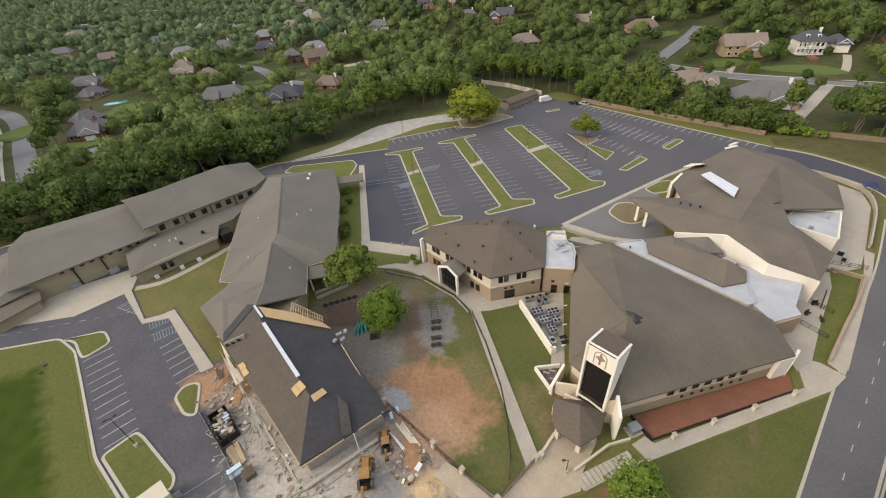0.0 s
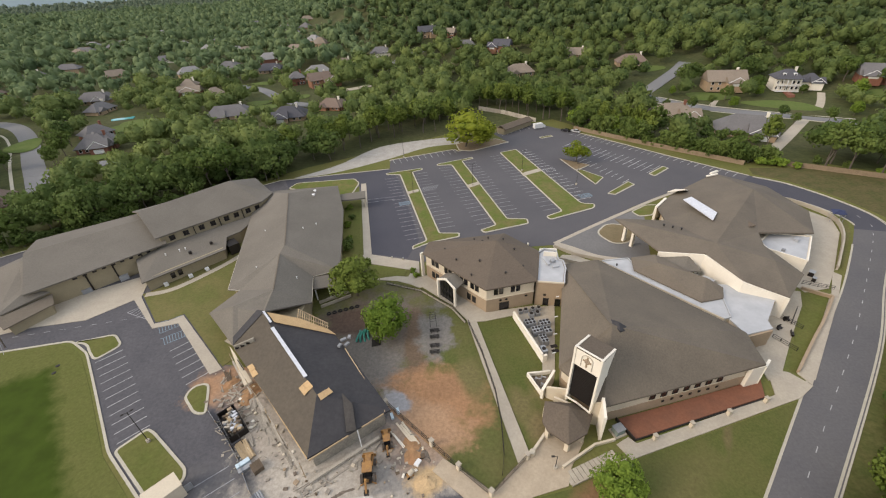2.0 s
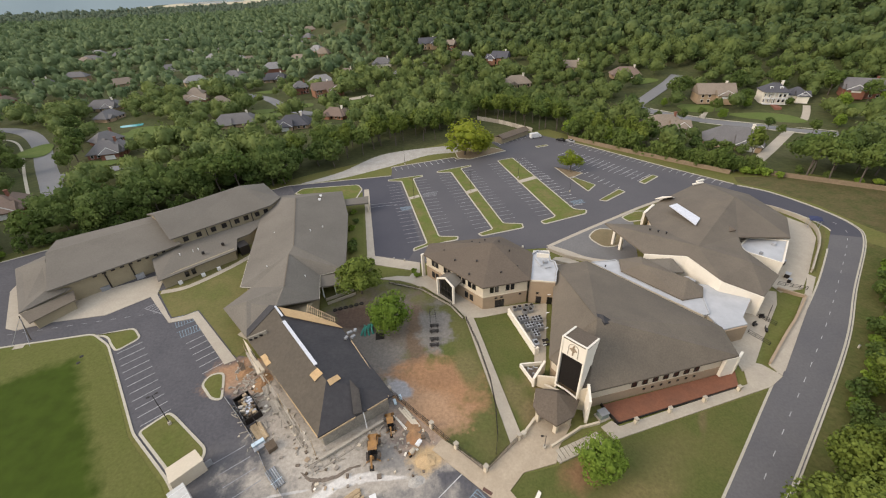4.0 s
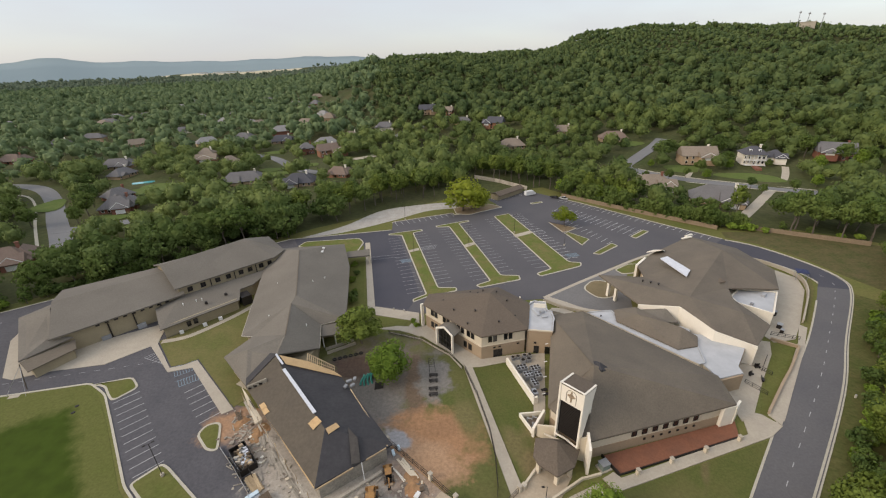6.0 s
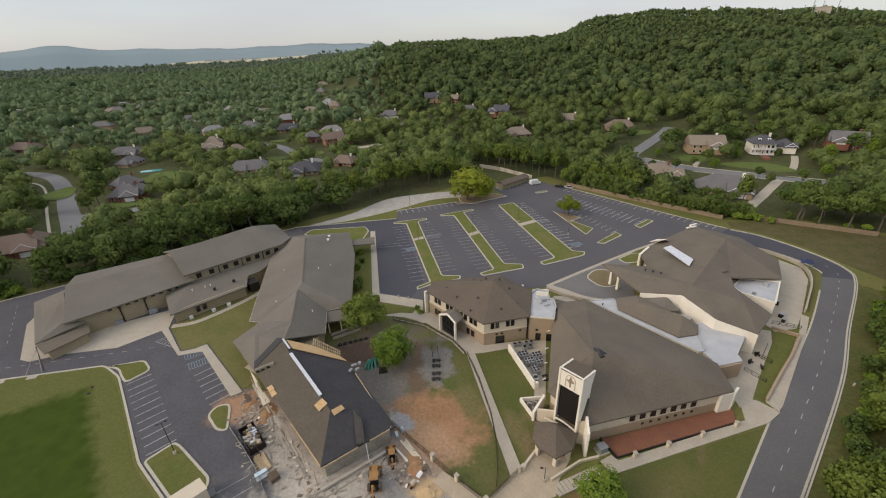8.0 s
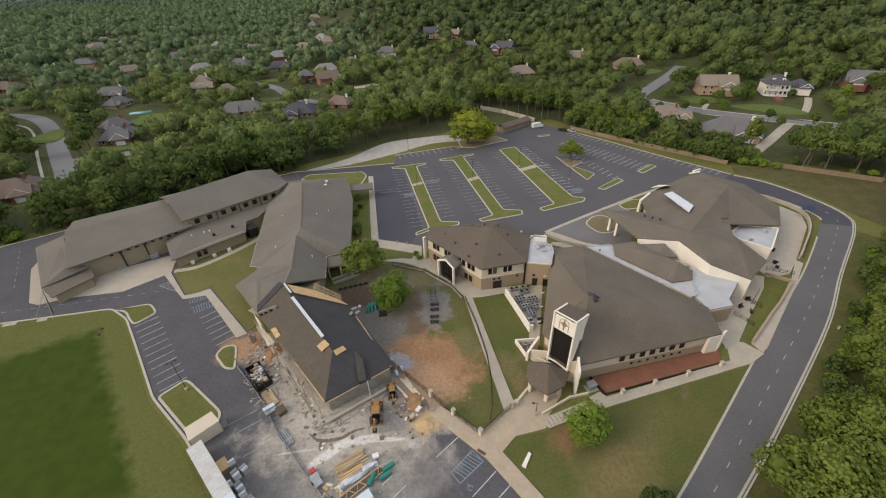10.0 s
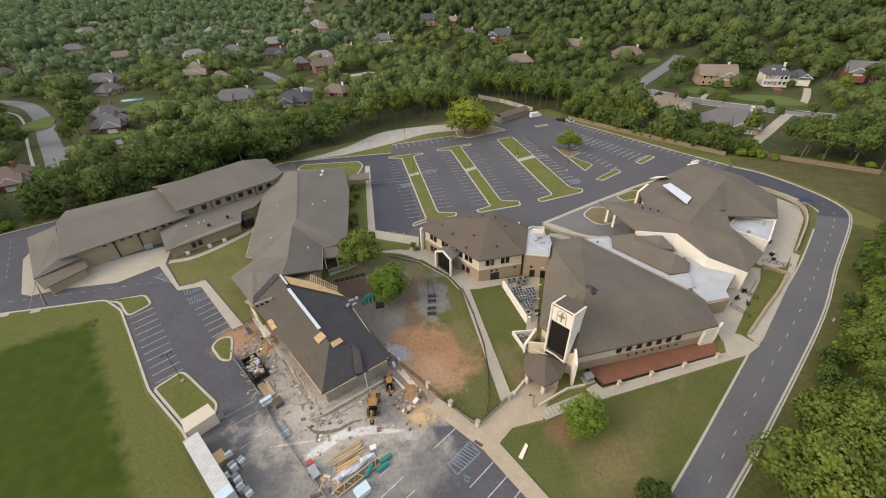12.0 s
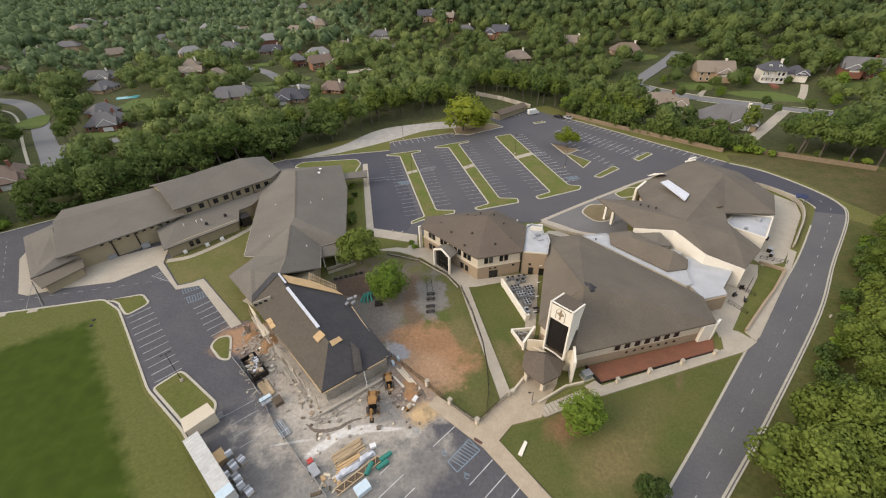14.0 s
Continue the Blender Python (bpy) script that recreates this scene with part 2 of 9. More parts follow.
STREET = mat("street_asphalt", (0.155, 0.157, 0.16), (0.185, 0.185, 0.185), big=0.05, fine=1.0, fine_amount=0.1)
CONCRETE = mat("concrete", (0.42, 0.375, 0.30), (0.35, 0.31, 0.25), big=0.25, fine=2.5, fine_amount=0.12, bump=0.08)
KERB = mat("kerb_concrete", (0.46, 0.43, 0.35), (0.38, 0.35, 0.28), big=0.3, fine=3.0, fine_amount=0.14, bump=0.08)
LINE = mat("line_paint", (0.60, 0.60, 0.59), (0.34, 0.34, 0.34), big=0.8, fine=6.0, fine_amount=0.3, bump=0)
LINE_WORN = mat("worn_line_paint", (0.47, 0.47, 0.465), (0.24, 0.24, 0.24), big=0.7, fine=5.0, fine_amount=0.3, bump=0)
LINE_BLUE = mat("blue_line_paint", (0.22, 0.30, 0.36), (0.13, 0.17, 0.20), big=0.8, fine=6.0, fine_amount=0.3, bump=0)
LINE_FADED = mat("faded_line_paint", (0.36, 0.36, 0.365), (0.18, 0.18, 0.19), big=0.6, fine=5.0, fine_amount=0.3, bump=0)
SHINGLE = mat("brown_shingles", (0.166, 0.139, 0.106), (0.114, 0.097, 0.077), big=0.10, fine=3.2, fine_amount=0.20, bump=0.3)
SHINGLE_DARK = mat("dark_brown_shingles", (0.130, 0.103, 0.077), (0.108, 0.086, 0.066), big=0.12, fine=3.0, fine_amount=0.22, bump=0.3)
SHINGLE_GREY = mat("grey_brown_shingles", (0.172, 0.156, 0.131), (0.130, 0.117, 0.097), big=0.08, fine=3.0, fine_amount=0.18, bump=0.3)
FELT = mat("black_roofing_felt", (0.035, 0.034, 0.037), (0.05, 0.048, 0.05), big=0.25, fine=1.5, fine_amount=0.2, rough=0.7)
FELT_GREY = mat("grey_roofing_felt", (0.066, 0.060, 0.054), (0.055, 0.05, 0.046), big=0.25, fine=1.5, fine_amount=0.2)
FELT_BROWN = mat("brown_roofing_felt", (0.105, 0.088, 0.066), (0.085, 0.072, 0.056), big=0.2, fine=1.5, fine_amount=0.18)
MEMBRANE = mat("white_roof_membrane", (0.46, 0.47, 0.48), (0.34, 0.35, 0.36), big=0.3, fine=1.2, fine_amount=0.12, rough=0.6)
WHITE = mat("white_stucco", (0.78, 0.73, 0.63), (0.70, 0.65, 0.55), big=0.4, fine=4.0, fine_amount=0.05)
CREAM = mat("cream_stucco", (0.60, 0.53, 0.41), (0.53, 0.46, 0.35), big=0.4, fine=4.0, fine_amount=0.07)
TAN = mat("tan_block", (0.36, 0.275, 0.185), (0.31, 0.235, 0.16), big=0.5, fine=5.0, fine_amount=0.12, bump=0.3)
OLIVE = mat("olive_tan_block", (0.30, 0.255, 0.165), (0.26, 0.22, 0.145), big=0.5, fine=5.0, fine_amount=0.12, bump=0.3)
BRICK_RED = mat("red_brick", (0.24, 0.10, 0.065), (0.18, 0.085, 0.06), big=0.6, fine=6.0, fine_amount=0.2, bump=0.3)
RED_COURT = mat("red_mulch", (0.225, 0.094, 0.054), (0.165, 0.076, 0.048), big=0.35, fine=2.2, fine_amount=0.16, bump=0.4)
DARK_METAL = mat("dark_bronze_metal", (0.035, 0.03, 0.027), rough=0.45, fine_amount=0.1, metal=0.4)
GALV = mat("galvanised_steel", (0.42, 0.43, 0.44), (0.33, 0.34, 0.35), rough=0.4, metal=0.6, big=0.6, fine=4.0, fine_amount=0.1)
STEEL_GREY = mat("grey_painted_steel", (0.30, 0.31, 0.32), (0.24, 0.25, 0.26), rough=0.5, big=0.8, fine=3.0, fine_amount=0.12, per_object=0.2)
PLY = mat("new_plywood", (0.52, 0.36, 0.19), (0.44, 0.30, 0.155), big=0.8, fine=4.0, fine_amount=0.15)
LUMBER = mat("pine_lumber", (0.46, 0.35, 0.21), (0.36, 0.27, 0.17), big=0.7, fine=4.0, fine_amount=0.2, per_object=0.25)
BARK = mat("bark", (0.13, 0.11, 0.09), (0.09, 0.075, 0.06), big=0.8, fine=5.0, fine_amount=0.3, bump=0.5)
FENCE_WOOD = mat("fence_boards", (0.135, 0.100, 0.068), (0.09, 0.068, 0.048), big=0.6, fine=3.0, fine_amount=0.25)
FENCE_TAN = mat("tan_fence_boards", (0.27, 0.205, 0.135), (0.20, 0.15, 0.10), big=0.6, fine=3.0, fine_amount=0.25)
CAT = mat("machine_yellow", (0.37, 0.195, 0.058), (0.22, 0.125, 0.06), rough=0.55, big=1.2, fine=4.0, fine_amount=0.2)
DUSTY = mat("dusty_rubber", (0.11, 0.092, 0.075), (0.06, 0.05, 0.043), rough=0.9, big=1.5, fine_amount=0.25)
RUBBER = mat("tyre_rubber", (0.02, 0.02, 0.02), rough=0.8, fine_amount=0.15)
WHITE_PAINT = mat("white_paint", (0.72, 0.72, 0.70), (0.62, 0.62, 0.60), rough=0.45, big=0.8, fine=4.0, fine_amount=0.06)
TEAL = mat("teal_plastic", (0.03, 0.22, 0.17), (0.03, 0.16, 0.13), rough=0.45, fine_amount=0.12)
TARP_BLUE = mat("pale_blue_wrap", (0.55, 0.66, 0.72), (0.45, 0.56, 0.62), rough=0.5, big=1.0, fine_amount=0.1)
FOIL = mat("white_plastic_sheet", (0.62, 0.64, 0.68), (0.5, 0.52, 0.56), rough=0.35, big=1.2, fine_amount=0.15)


def glass_mat(name, col):
    m = bpy.data.materials.new(name)
    m.use_nodes = True
    b = m.node_tree.nodes["Principled BSDF"]
    b.inputs["Base Color"].default_value, b.inputs["Roughness"].default_value = (*col, 1), 0.08
    b.inputs["Specular IOR Level"].default_value = 0.6
    return m


GLASS = glass_mat("dark_window_glass", (0.012, 0.012, 0.013))
POOL = glass_mat("pool_water", (0.10, 0.36, 0.38))
LEAF_A = leaf_mat("oak_leaves", (0.065, 0.105, 0.022), (0.142, 0.188, 0.048))
LEAF_B = leaf_mat("deep_green_leaves", (0.053, 0.088, 0.022), (0.116, 0.160, 0.042))
LEAF_Y = leaf_mat("yellow_green_leaves", (0.125, 0.165, 0.014), (0.28, 0.31, 0.036))
LEAF_L = leaf_mat("bright_green_leaves", (0.086, 0.142, 0.018), (0.215, 0.300, 0.046))
LEAF_R = leaf_mat("roadside_leaves", (0.075, 0.11, 0.018), (0.19, 0.235, 0.048))
# garden green is paled for haze; slope green is darkened for shaded sides
LEAF_FAR = leaf_mat("hazed_garden_leaves", (0.064, 0.103, 0.034), (0.190, 0.233, 0.070))
LEAF_SLOPE_SHADED = leaf_mat("shaded_slope_leaves", (0.052, 0.086, 0.026), (0.160, 0.200, 0.058))
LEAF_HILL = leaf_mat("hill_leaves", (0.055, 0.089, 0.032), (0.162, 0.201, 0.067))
# distance haze is put into both plain-tree greens: paler and bluer
LEAF_PLAIN_HAZED = leaf_mat("hazed_plain_leaves", (0.083, 0.129, 0.060), (0.197, 0.251, 0.112))
LEAF_HAZE = leaf_mat("hazed_far_leaves", (0.09, 0.125, 0.085), (0.15, 0.185, 0.12))

# ---- plan helpers ----
def inset(pts, d):
    """A closed plan polygon drawn in by d."""
    area = sum(a[0] * b[1] - b[0] * a[1] for a, b in zip(pts, list(pts[1:]) + [pts[0]]))
    pts = list(pts) if area > 0 else list(pts)[::-1]
    out, n = [], len(pts)
    for i in range(n):
        p, q, r = Vector(pts[i - 1]), Vector(pts[i]), Vector(pts[(i + 1) % n])
        a, b = (q - p).normalized(), (r - q).normalized()
        na, nb = Vector((-a.y, a.x)), Vector((-b.y, b.x))
        m = (na + nb)
        k = d / max(0.35, 1 + na.dot(nb)) if m.length > 1e-6 else d
        out.append((q.x + m.x * k, q.y + m.y * k))
    return out


def rounded(pts, r, n=5):
    """The same polygon with its corners rounded."""
    out, k = [], len(pts)
    for i in range(k):
        p, q, s = Vector(pts[i - 1]), Vector(pts[i]), Vector(pts[(i + 1) % k])
        a, b = q - p, s - q
        t = min(r, a.length * 0.48, b.length * 0.48)
        p0, p1 = q - a.normalized() * t, q + b.normalized() * t
        for j in range(n + 1):
            u = j / n
            out.append(tuple(p0.lerp(q, u).lerp(q.lerp(p1, u), u)))
    return out


def spline(pts, n=6):
    """A smooth line through plan points."""
    out = []
    for i in range(len(pts) - 1):
        p0, p1, p2, p3 = (Vector(pts[max(0, min(len(pts) - 1, j))]) for j in (i - 1, i, i + 1, i + 2))
        for j in range(n):
            t = j / n
            out.append(tuple(0.5 * (2 * p1 + (p2 - p0) * t + (2 * p0 - 5 * p1 + 4 * p2 - p3) * t * t + (3 * p1 - p0 - 3 * p2 + p3) * t ** 3)))
    return out + [tuple(pts[-1])]


def ribbon(mb, line, width, z0, z1):
    """A band of constant width along a plan line."""
    n = len(line)
    L, Rr = [], []
    for i in range(n):
        a, b = Vector(line[max(0, i - 1)]), Vector(line[min(n - 1, i + 1)])
        d = (b - a).normalized() * width / 2
        L.append((line[i][0] - d.y, line[i][1] + d.x))
        Rr.append((line[i][0] + d.y, line[i][1] - d.x))
    for i in range(n - 1):
        mb.prism([L[i], Rr[i], Rr[i + 1], L[i + 1]], z0, z1)
    return mb


def flat(name, pts, z, material, label, category="ground", parent=None):
    mb = MB().prism(pts, z - 0.25, z)
    if parent:
        return part(name, mb, material, parent, label)
    return single(name, mb, material, label, category, kind="structure")


# ---- terrain: one sheet to the horizon, with the wooded hill ----
CREST = [(-180, 0), (-60, 0), (-24, 0), (-16, 18), (-10, 55), (-5, 78), (2, 79), (9, 79), (13, 79), (15.7, 88), (18.8, 109), (23.6, 115), (33, 106), (40, 98), (44, 90), (60, 70), (80, 20), (100, 0), (180, 0)]


def ground_z(x, y):
    """Height of the land; works on arrays."""
    az = np.degrees(np.arctan2(x, y))
    r = np.hypot(x, y)
    zc = np.interp(az, [a for a, _ in CREST], [z for _, z in CREST])
    r0 = np.interp(az, [-25, -5, 10, 25, 40, 60], [500, 330, 290, 270, 290, 260])
    t = np.clip((r - r0) / (930 - r0), 0, 1.0)
    bench = np.minimum(0.74 * zc, 60)
    low = bench * np.clip(t / 0.5, 0, 1) ** 1.4 * (1 + 0.05 * np.sin(az * 0.9 + r * 0.013) * (1 - t))
    dip = -5 * np.sin(np.pi * np.clip((t - 0.5) / 0.24, 0, 1)) * (bench / 60)
    up = (zc - bench) * np.clip((t - 0.7) / 0.3, 0, 1) ** 0.9
    wave = 2.0 * np.sin(x * 0.011 + 1.3) * np.cos(y * 0.009) * np.clip((r - 350) / 400, 0, 1)
    folds = 5.5 * np.sin(x * 0.043 + 2.2 * np.sin(y * 0.011)) * np.cos(y * 0.019 + 1.1 * np.sin(x * 0.013)) * np.clip((r - 440) / 160, 0, 1) * np.clip(zc / 60, 0, 1) * np.clip((960 - r) / 120, 0, 1)
    rise = 34 * np.exp(-((r - 4330) / 130) ** 2) * np.clip((az + 34) / 4, 0, 1) * np.clip((-9 - az) / 5, 0, 1)
    return low + dip + up + wave + folds + 12 * np.clip((r - 2000) / 2500, 0, 1) + rise


def build_terrain():
    rings = [0, 60, 120, 180, 230] + [260 + 26 * i for i in range(30)] + [1060, 1150, 1300, 1500, 1800, 2200, 2800, 3500, 3900, 4100, 4200, 4260, 4320, 4380, 4500, 4700, 4850]
    na = 144
    verts, quads = [], []
    for r in rings:
        for j in range(na):
            a = 2 * math.pi * j / na
            x, y = r * math.sin(a), r * math.cos(a)
            verts.append((x, y, float(ground_z(np.array(x), np.array(y))) - 0.02))
    for i in range(len(rings) - 1):
        for j in range(na):
            k = (j + 1) % na
            quads.append((i * na + j, i * na + k, (i + 1) * na + k, (i + 1) * na + j)[::-1])
    me = arrays("ground", verts, quads, WOOD_FLOOR)
    for p in me.polygons:
        p.use_smooth = True
    tagged(new("ground", me), "green and brown land rising to a wooded hill", "ground", kind="structure")


build_terrain()


def blob_mat(name, base, base2, blobs, fine=1.6, bump=0.35, big=0.12):
    """Ground with soil patches of their own shape: blobs of (x, y, rx, ry, turn, colour, softness)."""
    m = mat(name, base, base2, big=big, fine=fine, fine_amount=0.22, bump=bump, spec=0.12)
    t = m.node_tree
    b = t.nodes["Principled BSDF"]
    src = b.inputs["Base Color"].links[0].from_socket
    geo = t.nodes.new("ShaderNodeNewGeometry")
    no = t.nodes.new("ShaderNodeTexNoise")
    no.inputs["Scale"].default_value, no.inputs["Detail"].default_value, no.inputs["Roughness"].default_value = 0.22, 6.0, 0.65
    t.links.new(geo.outputs["Position"], no.inputs["Vector"])
    g = t.nodes.new("ShaderNodeTexNoise")
    g.inputs["Scale"].default_value, g.inputs["Detail"].default_value, g.inputs["Roughness"].default_value = 1.5, 5.0, 0.7
    t.links.new(geo.outputs["Position"], g.inputs["Vector"])
    gr = t.nodes.new("ShaderNodeMapRange")
    gr.inputs["From Min"].default_value, gr.inputs["From Max"].default_value = 0.25, 0.75
    gr.inputs["To Min"].default_value, gr.inputs["To Max"].default_value = 0.72, 1.28
    t.links.new(g.outputs[0], gr.inputs["Value"])
    for x, y, rx, ry, turn, col, soft in blobs:
        mp = t.nodes.new("ShaderNodeMapping")
        mp.vector_type = "TEXTURE"
        mp.inputs["Location"].default_value = (x, y, 0)
        mp.inputs["Rotation"].default_value = (0, 0, radians(turn))
        mp.inputs["Scale"].default_value = (rx, ry, 1e4)
        t.links.new(geo.outputs["Position"], mp.inputs["Vector"])
        ln = t.nodes.new("ShaderNodeVectorMath")
        ln.operation = "LENGTH"
        t.links.new(mp.outputs[0], ln.inputs[0])
        ma = t.nodes.new("ShaderNodeMath")
        ma.operation = "MULTIPLY_ADD"
        ma.inputs[1].default_value = 2.2
        t.links.new(no.outputs[0], ma.inputs[0])
        t.links.new(ln.outputs["Value"], ma.inputs[2])
        r = t.nodes.new("ShaderNodeMapRange")
        r.inputs["From Min"].default_value, r.inputs["From Max"].default_value = 2.1 + soft, 2.1 - soft
        t.links.new(ma.outputs[0], r.inputs["Value"])
        sc = t.nodes.new("ShaderNodeVectorMath")
        sc.operation = "SCALE"
        sc.inputs[0].default_value = col
        t.links.new(gr.outputs[0], sc.inputs["Scale"])
        mix = t.nodes.new("ShaderNodeMix")
        mix.data_type = "RGBA"
        t.links.new(r.outputs[0], mix.inputs["Factor"])
        t.links.new(src, mix.inputs["A"])
        t.links.new(sc.outputs[0], mix.inputs["B"])
        src = mix.outputs["Result"]
    t.links.new(src, b.inputs["Base Color"])
    return m


SITE = blob_mat("dusty_site_asphalt", (0.106, 0.103, 0.109), (0.080, 0.079, 0.086), [
    (-29, 36, 12, 8, -40, (0.150, 0.145, 0.138), 0.9),
    (-16, 36, 12, 7, 10, (0.25, 0.235, 0.21), 0.5),
    (-46, 67, 7, 5, 20, (0.33, 0.20, 0.12), 0.3),
    (-41, 62, 8, 4, -50, (0.27, 0.20, 0.15), 0.35),
    (-30.5, 53, 17, 5.6, -52, (0.34, 0.30, 0.25), 0.26),
    (-19, 46, 17, 8.5, 8, (0.37, 0.335, 0.285), 0.28),
    (-26, 47, 5, 3, -40, (0.43, 0.39, 0.33), 0.5),
    (-11, 46.5, 4.5, 3, 0, (0.23, 0.215, 0.195), 0.35),
    (-8, 51, 6, 4, -35, (0.29, 0.215, 0.16), 0.35),
    (-9.5, 49.5, 2.4, 1.2, 10, (0.17, 0.14, 0.12), 0.3),
    (-22.4, 40.6, 3.6, 0.85, 38, (0.58, 0.56, 0.52), 0.22),
    (-18.6, 42.3, 3.6, 0.75, 16, (0.58, 0.56, 0.52), 0.22),
    (-14.0, 42.6, 4.2, 0.42, 0, (0.54, 0.51, 0.47), 0.22),
    (-29, 40.6, 3.4, 0.25, 8, (0.45, 0.43, 0.40), 0.2),
    (-6, 45.5, 3.2, 2.4, 30, (0.46, 0.33, 0.18), 0.25)])
YARD = blob_mat("courtyard_soil", (0.082, 0.100, 0.028), (0.122, 0.112, 0.045), [
    (-18, 80, 14, 13, 0, (0.135, 0.115, 0.095), 0.3),
    (-23, 83, 8, 5, 10, (0.088, 0.062, 0.048), 0.3),
    (-18, 70, 7, 8, 35, (0.165, 0.150, 0.132), 0.3),
    (-8.8, 76, 2.4, 12, 2, (0.135, 0.098, 0.068), 0.25),
    (-4.6, 78, 3.8, 7.6, 0, (0.175, 0.163, 0.145), 0.2),
    (-4.8, 60, 9.5, 7.8, -20, (0.30, 0.170, 0.092), 0.32),
    (-6, 56, 7, 4.5, -30, (0.34, 0.215, 0.13), 0.35),
    (-3, 63, 4.5, 2.5, 20, (0.27, 0.155, 0.085), 0.3),
    (2.5, 66, 2.2, 5, 10, (0.145, 0.128, 0.055), 0.4),
    (-12, 61.0, 3.4, 1.6, -35, (0.29, 0.285, 0.285), 0.25)])
LAWN_E = blob_mat("patchy_lawn", (0.074, 0.094, 0.024), (0.112, 0.108, 0.038), [
    (13.8, 54.5, 2.6, 4, 20, (0.17, 0.135, 0.065), 0.5),
    (16.5, 60.5, 2.4, 4, 20, (0.155, 0.125, 0.058), 0.5),
    (11.2, 59, 1.6, 4, 10, (0.145, 0.125, 0.055), 0.5),
    (21, 52.6, 2.6, 1.6, 20, (0.21, 0.135, 0.075), 0.4),
    (20.6, 42.4, 4, 2.4, 20, (0.21, 0.125, 0.065), 0.4),
    (45, 51, 3.0, 0.6, 60, (0.13, 0.11, 0.05), 0.5),
    (33, 42, 8, 3, 40, (0.125, 0.115, 0.045), 0.7),
    (26, 35, 6, 4, 20, (0.165, 0.135, 0.06), 0.6)], fine=2.4)
def field_mat():
    """Pale grass round a corner of darker turf, with a soft ragged edge."""
    m = mat("sports_field_grass", (0.098, 0.112, 0.030), (0.118, 0.120, 0.040), big=0.1, fine=1.6, fine_amount=0.2, bump=0.15, spec=0.08)
    t = m.node_tree
    b = t.nodes["Principled BSDF"]
    pale = b.inputs["Base Color"].links[0].from_socket
    geo = t.nodes.new("ShaderNodeNewGeometry")
    no = t.nodes.new("ShaderNodeTexNoise")
    no.inputs["Scale"].default_value, no.inputs["Detail"].default_value = 0.35, 5.0
    t.links.new(geo.outputs["Position"], no.inputs["Vector"])
    far = []
    for nx, ny in ((0.756, 0.655), (-0.511, 0.859)):
        dot = t.nodes.new("ShaderNodeVectorMath")
        dot.operation = "DOT_PRODUCT"
        dot.inputs[1].default_value = (nx, ny, 0)
        t.links.new(geo.outputs["Position"], dot.inputs[0])
        sub = t.nodes.new("ShaderNodeMath")
        sub.operation = "SUBTRACT"
        sub.inputs[1].default_value = nx * -87.6 + ny * 73.0
        t.links.new(dot.outputs["Value"], sub.inputs[0])
        far.append(sub)
    mx = t.nodes.new("ShaderNodeMath")
    mx.operation = "MAXIMUM"
    t.links.new(far[0].outputs[0], mx.inputs[0])
    t.links.new(far[1].outputs[0], mx.inputs[1])
    ma = t.nodes.new("ShaderNodeMath")
    ma.operation = "MULTIPLY_ADD"
    ma.inputs[1].default_value = 5.0
    t.links.new(no.outputs[0], ma.inputs[0])
    t.links.new(mx.outputs[0], ma.inputs[2])
    r = t.nodes.new("ShaderNodeMapRange")
    r.inputs["From Min"].default_value, r.inputs["From Max"].default_value = 3.9, 1.1
    t.links.new(ma.outputs[0], r.inputs["Value"])
    g = t.nodes.new("ShaderNodeMapRange")
    g.inputs["From Min"].default_value, g.inputs["From Max"].default_value = 0.3, 0.7
    g.inputs["To Min"].default_value, g.inputs["To Max"].default_value = 0.86, 1.16
    t.links.new(no.outputs[0], g.inputs["Value"])
    turf = t.nodes.new("ShaderNodeVectorMath")
    turf.operation = "SCALE"
    turf.inputs[0].default_value = (0.042, 0.065, 0.009)
    t.links.new(g.outputs[0], turf.inputs["Scale"])
    mix = t.nodes.new("ShaderNodeMix")
    mix.data_type = "RGBA"
    t.links.new(r.outputs[0], mix.inputs["Factor"])
    t.links.new(pale, mix.inputs["A"])
    t.links.new(turf.outputs[0], mix.inputs["B"])
    t.links.new(mix.outputs["Result"], b.inputs["Base Color"])
    return m


FIELD = field_mat()
DRY_FIELD = mat("dry_field", (0.52, 0.46, 0.33), (0.42, 0.38, 0.27), big=0.02, fine=0.2, spec=0.08)
VERGE = mat("rough_verge", (0.064, 0.076, 0.025), (0.125, 0.098, 0.050), big=0.22, fine=1.2, fine_amount=0.3, bump=0.4, spec=0.08)

ROUGH_GRASS = mat("rough_roadside_grass", (0.062, 0.080, 0.022), (0.112, 0.100, 0.040), big=0.2, fine=1.2, fine_amount=0.3, bump=0.4, spec=0.08)
PAVING = mat("tan_paving", (0.43, 0.355, 0.26), (0.35, 0.285, 0.205), big=0.3, fine=2.5, fine_amount=0.14, bump=0.08)

# grass base of the campus
flat("campus_lawn", [(-175, 60), (-150, 118), (-60, 182), (10, 224), (60, 236), (80, 206), (122, 166), (150, 160), (175, 140), (140, 100), (60, 30), (20, -30), (-140, -30)], 0.02, GRASS, "rough green campus grass with dry patches")
flat("dry_verge", [(118, 160), (140, 158), (168, 141), (160, 120), (138, 106), (134, 118), (131, 133), (124, 147), (116, 154)], 0.035, VERGE, "rough brownish grass beyond the road bend")
flat("road_verge", [(126.1, 108.4), (104, 86.2), (86, 67.7), (56.6, 41.7), (42.2, 29.6), (18, 9.5), (28, -4), (54, 16), (70, 30), (98, 54), (116, 73), (134, 98)], 0.028, ROUGH_GRASS, "rough shaded grass between the road and the trees")
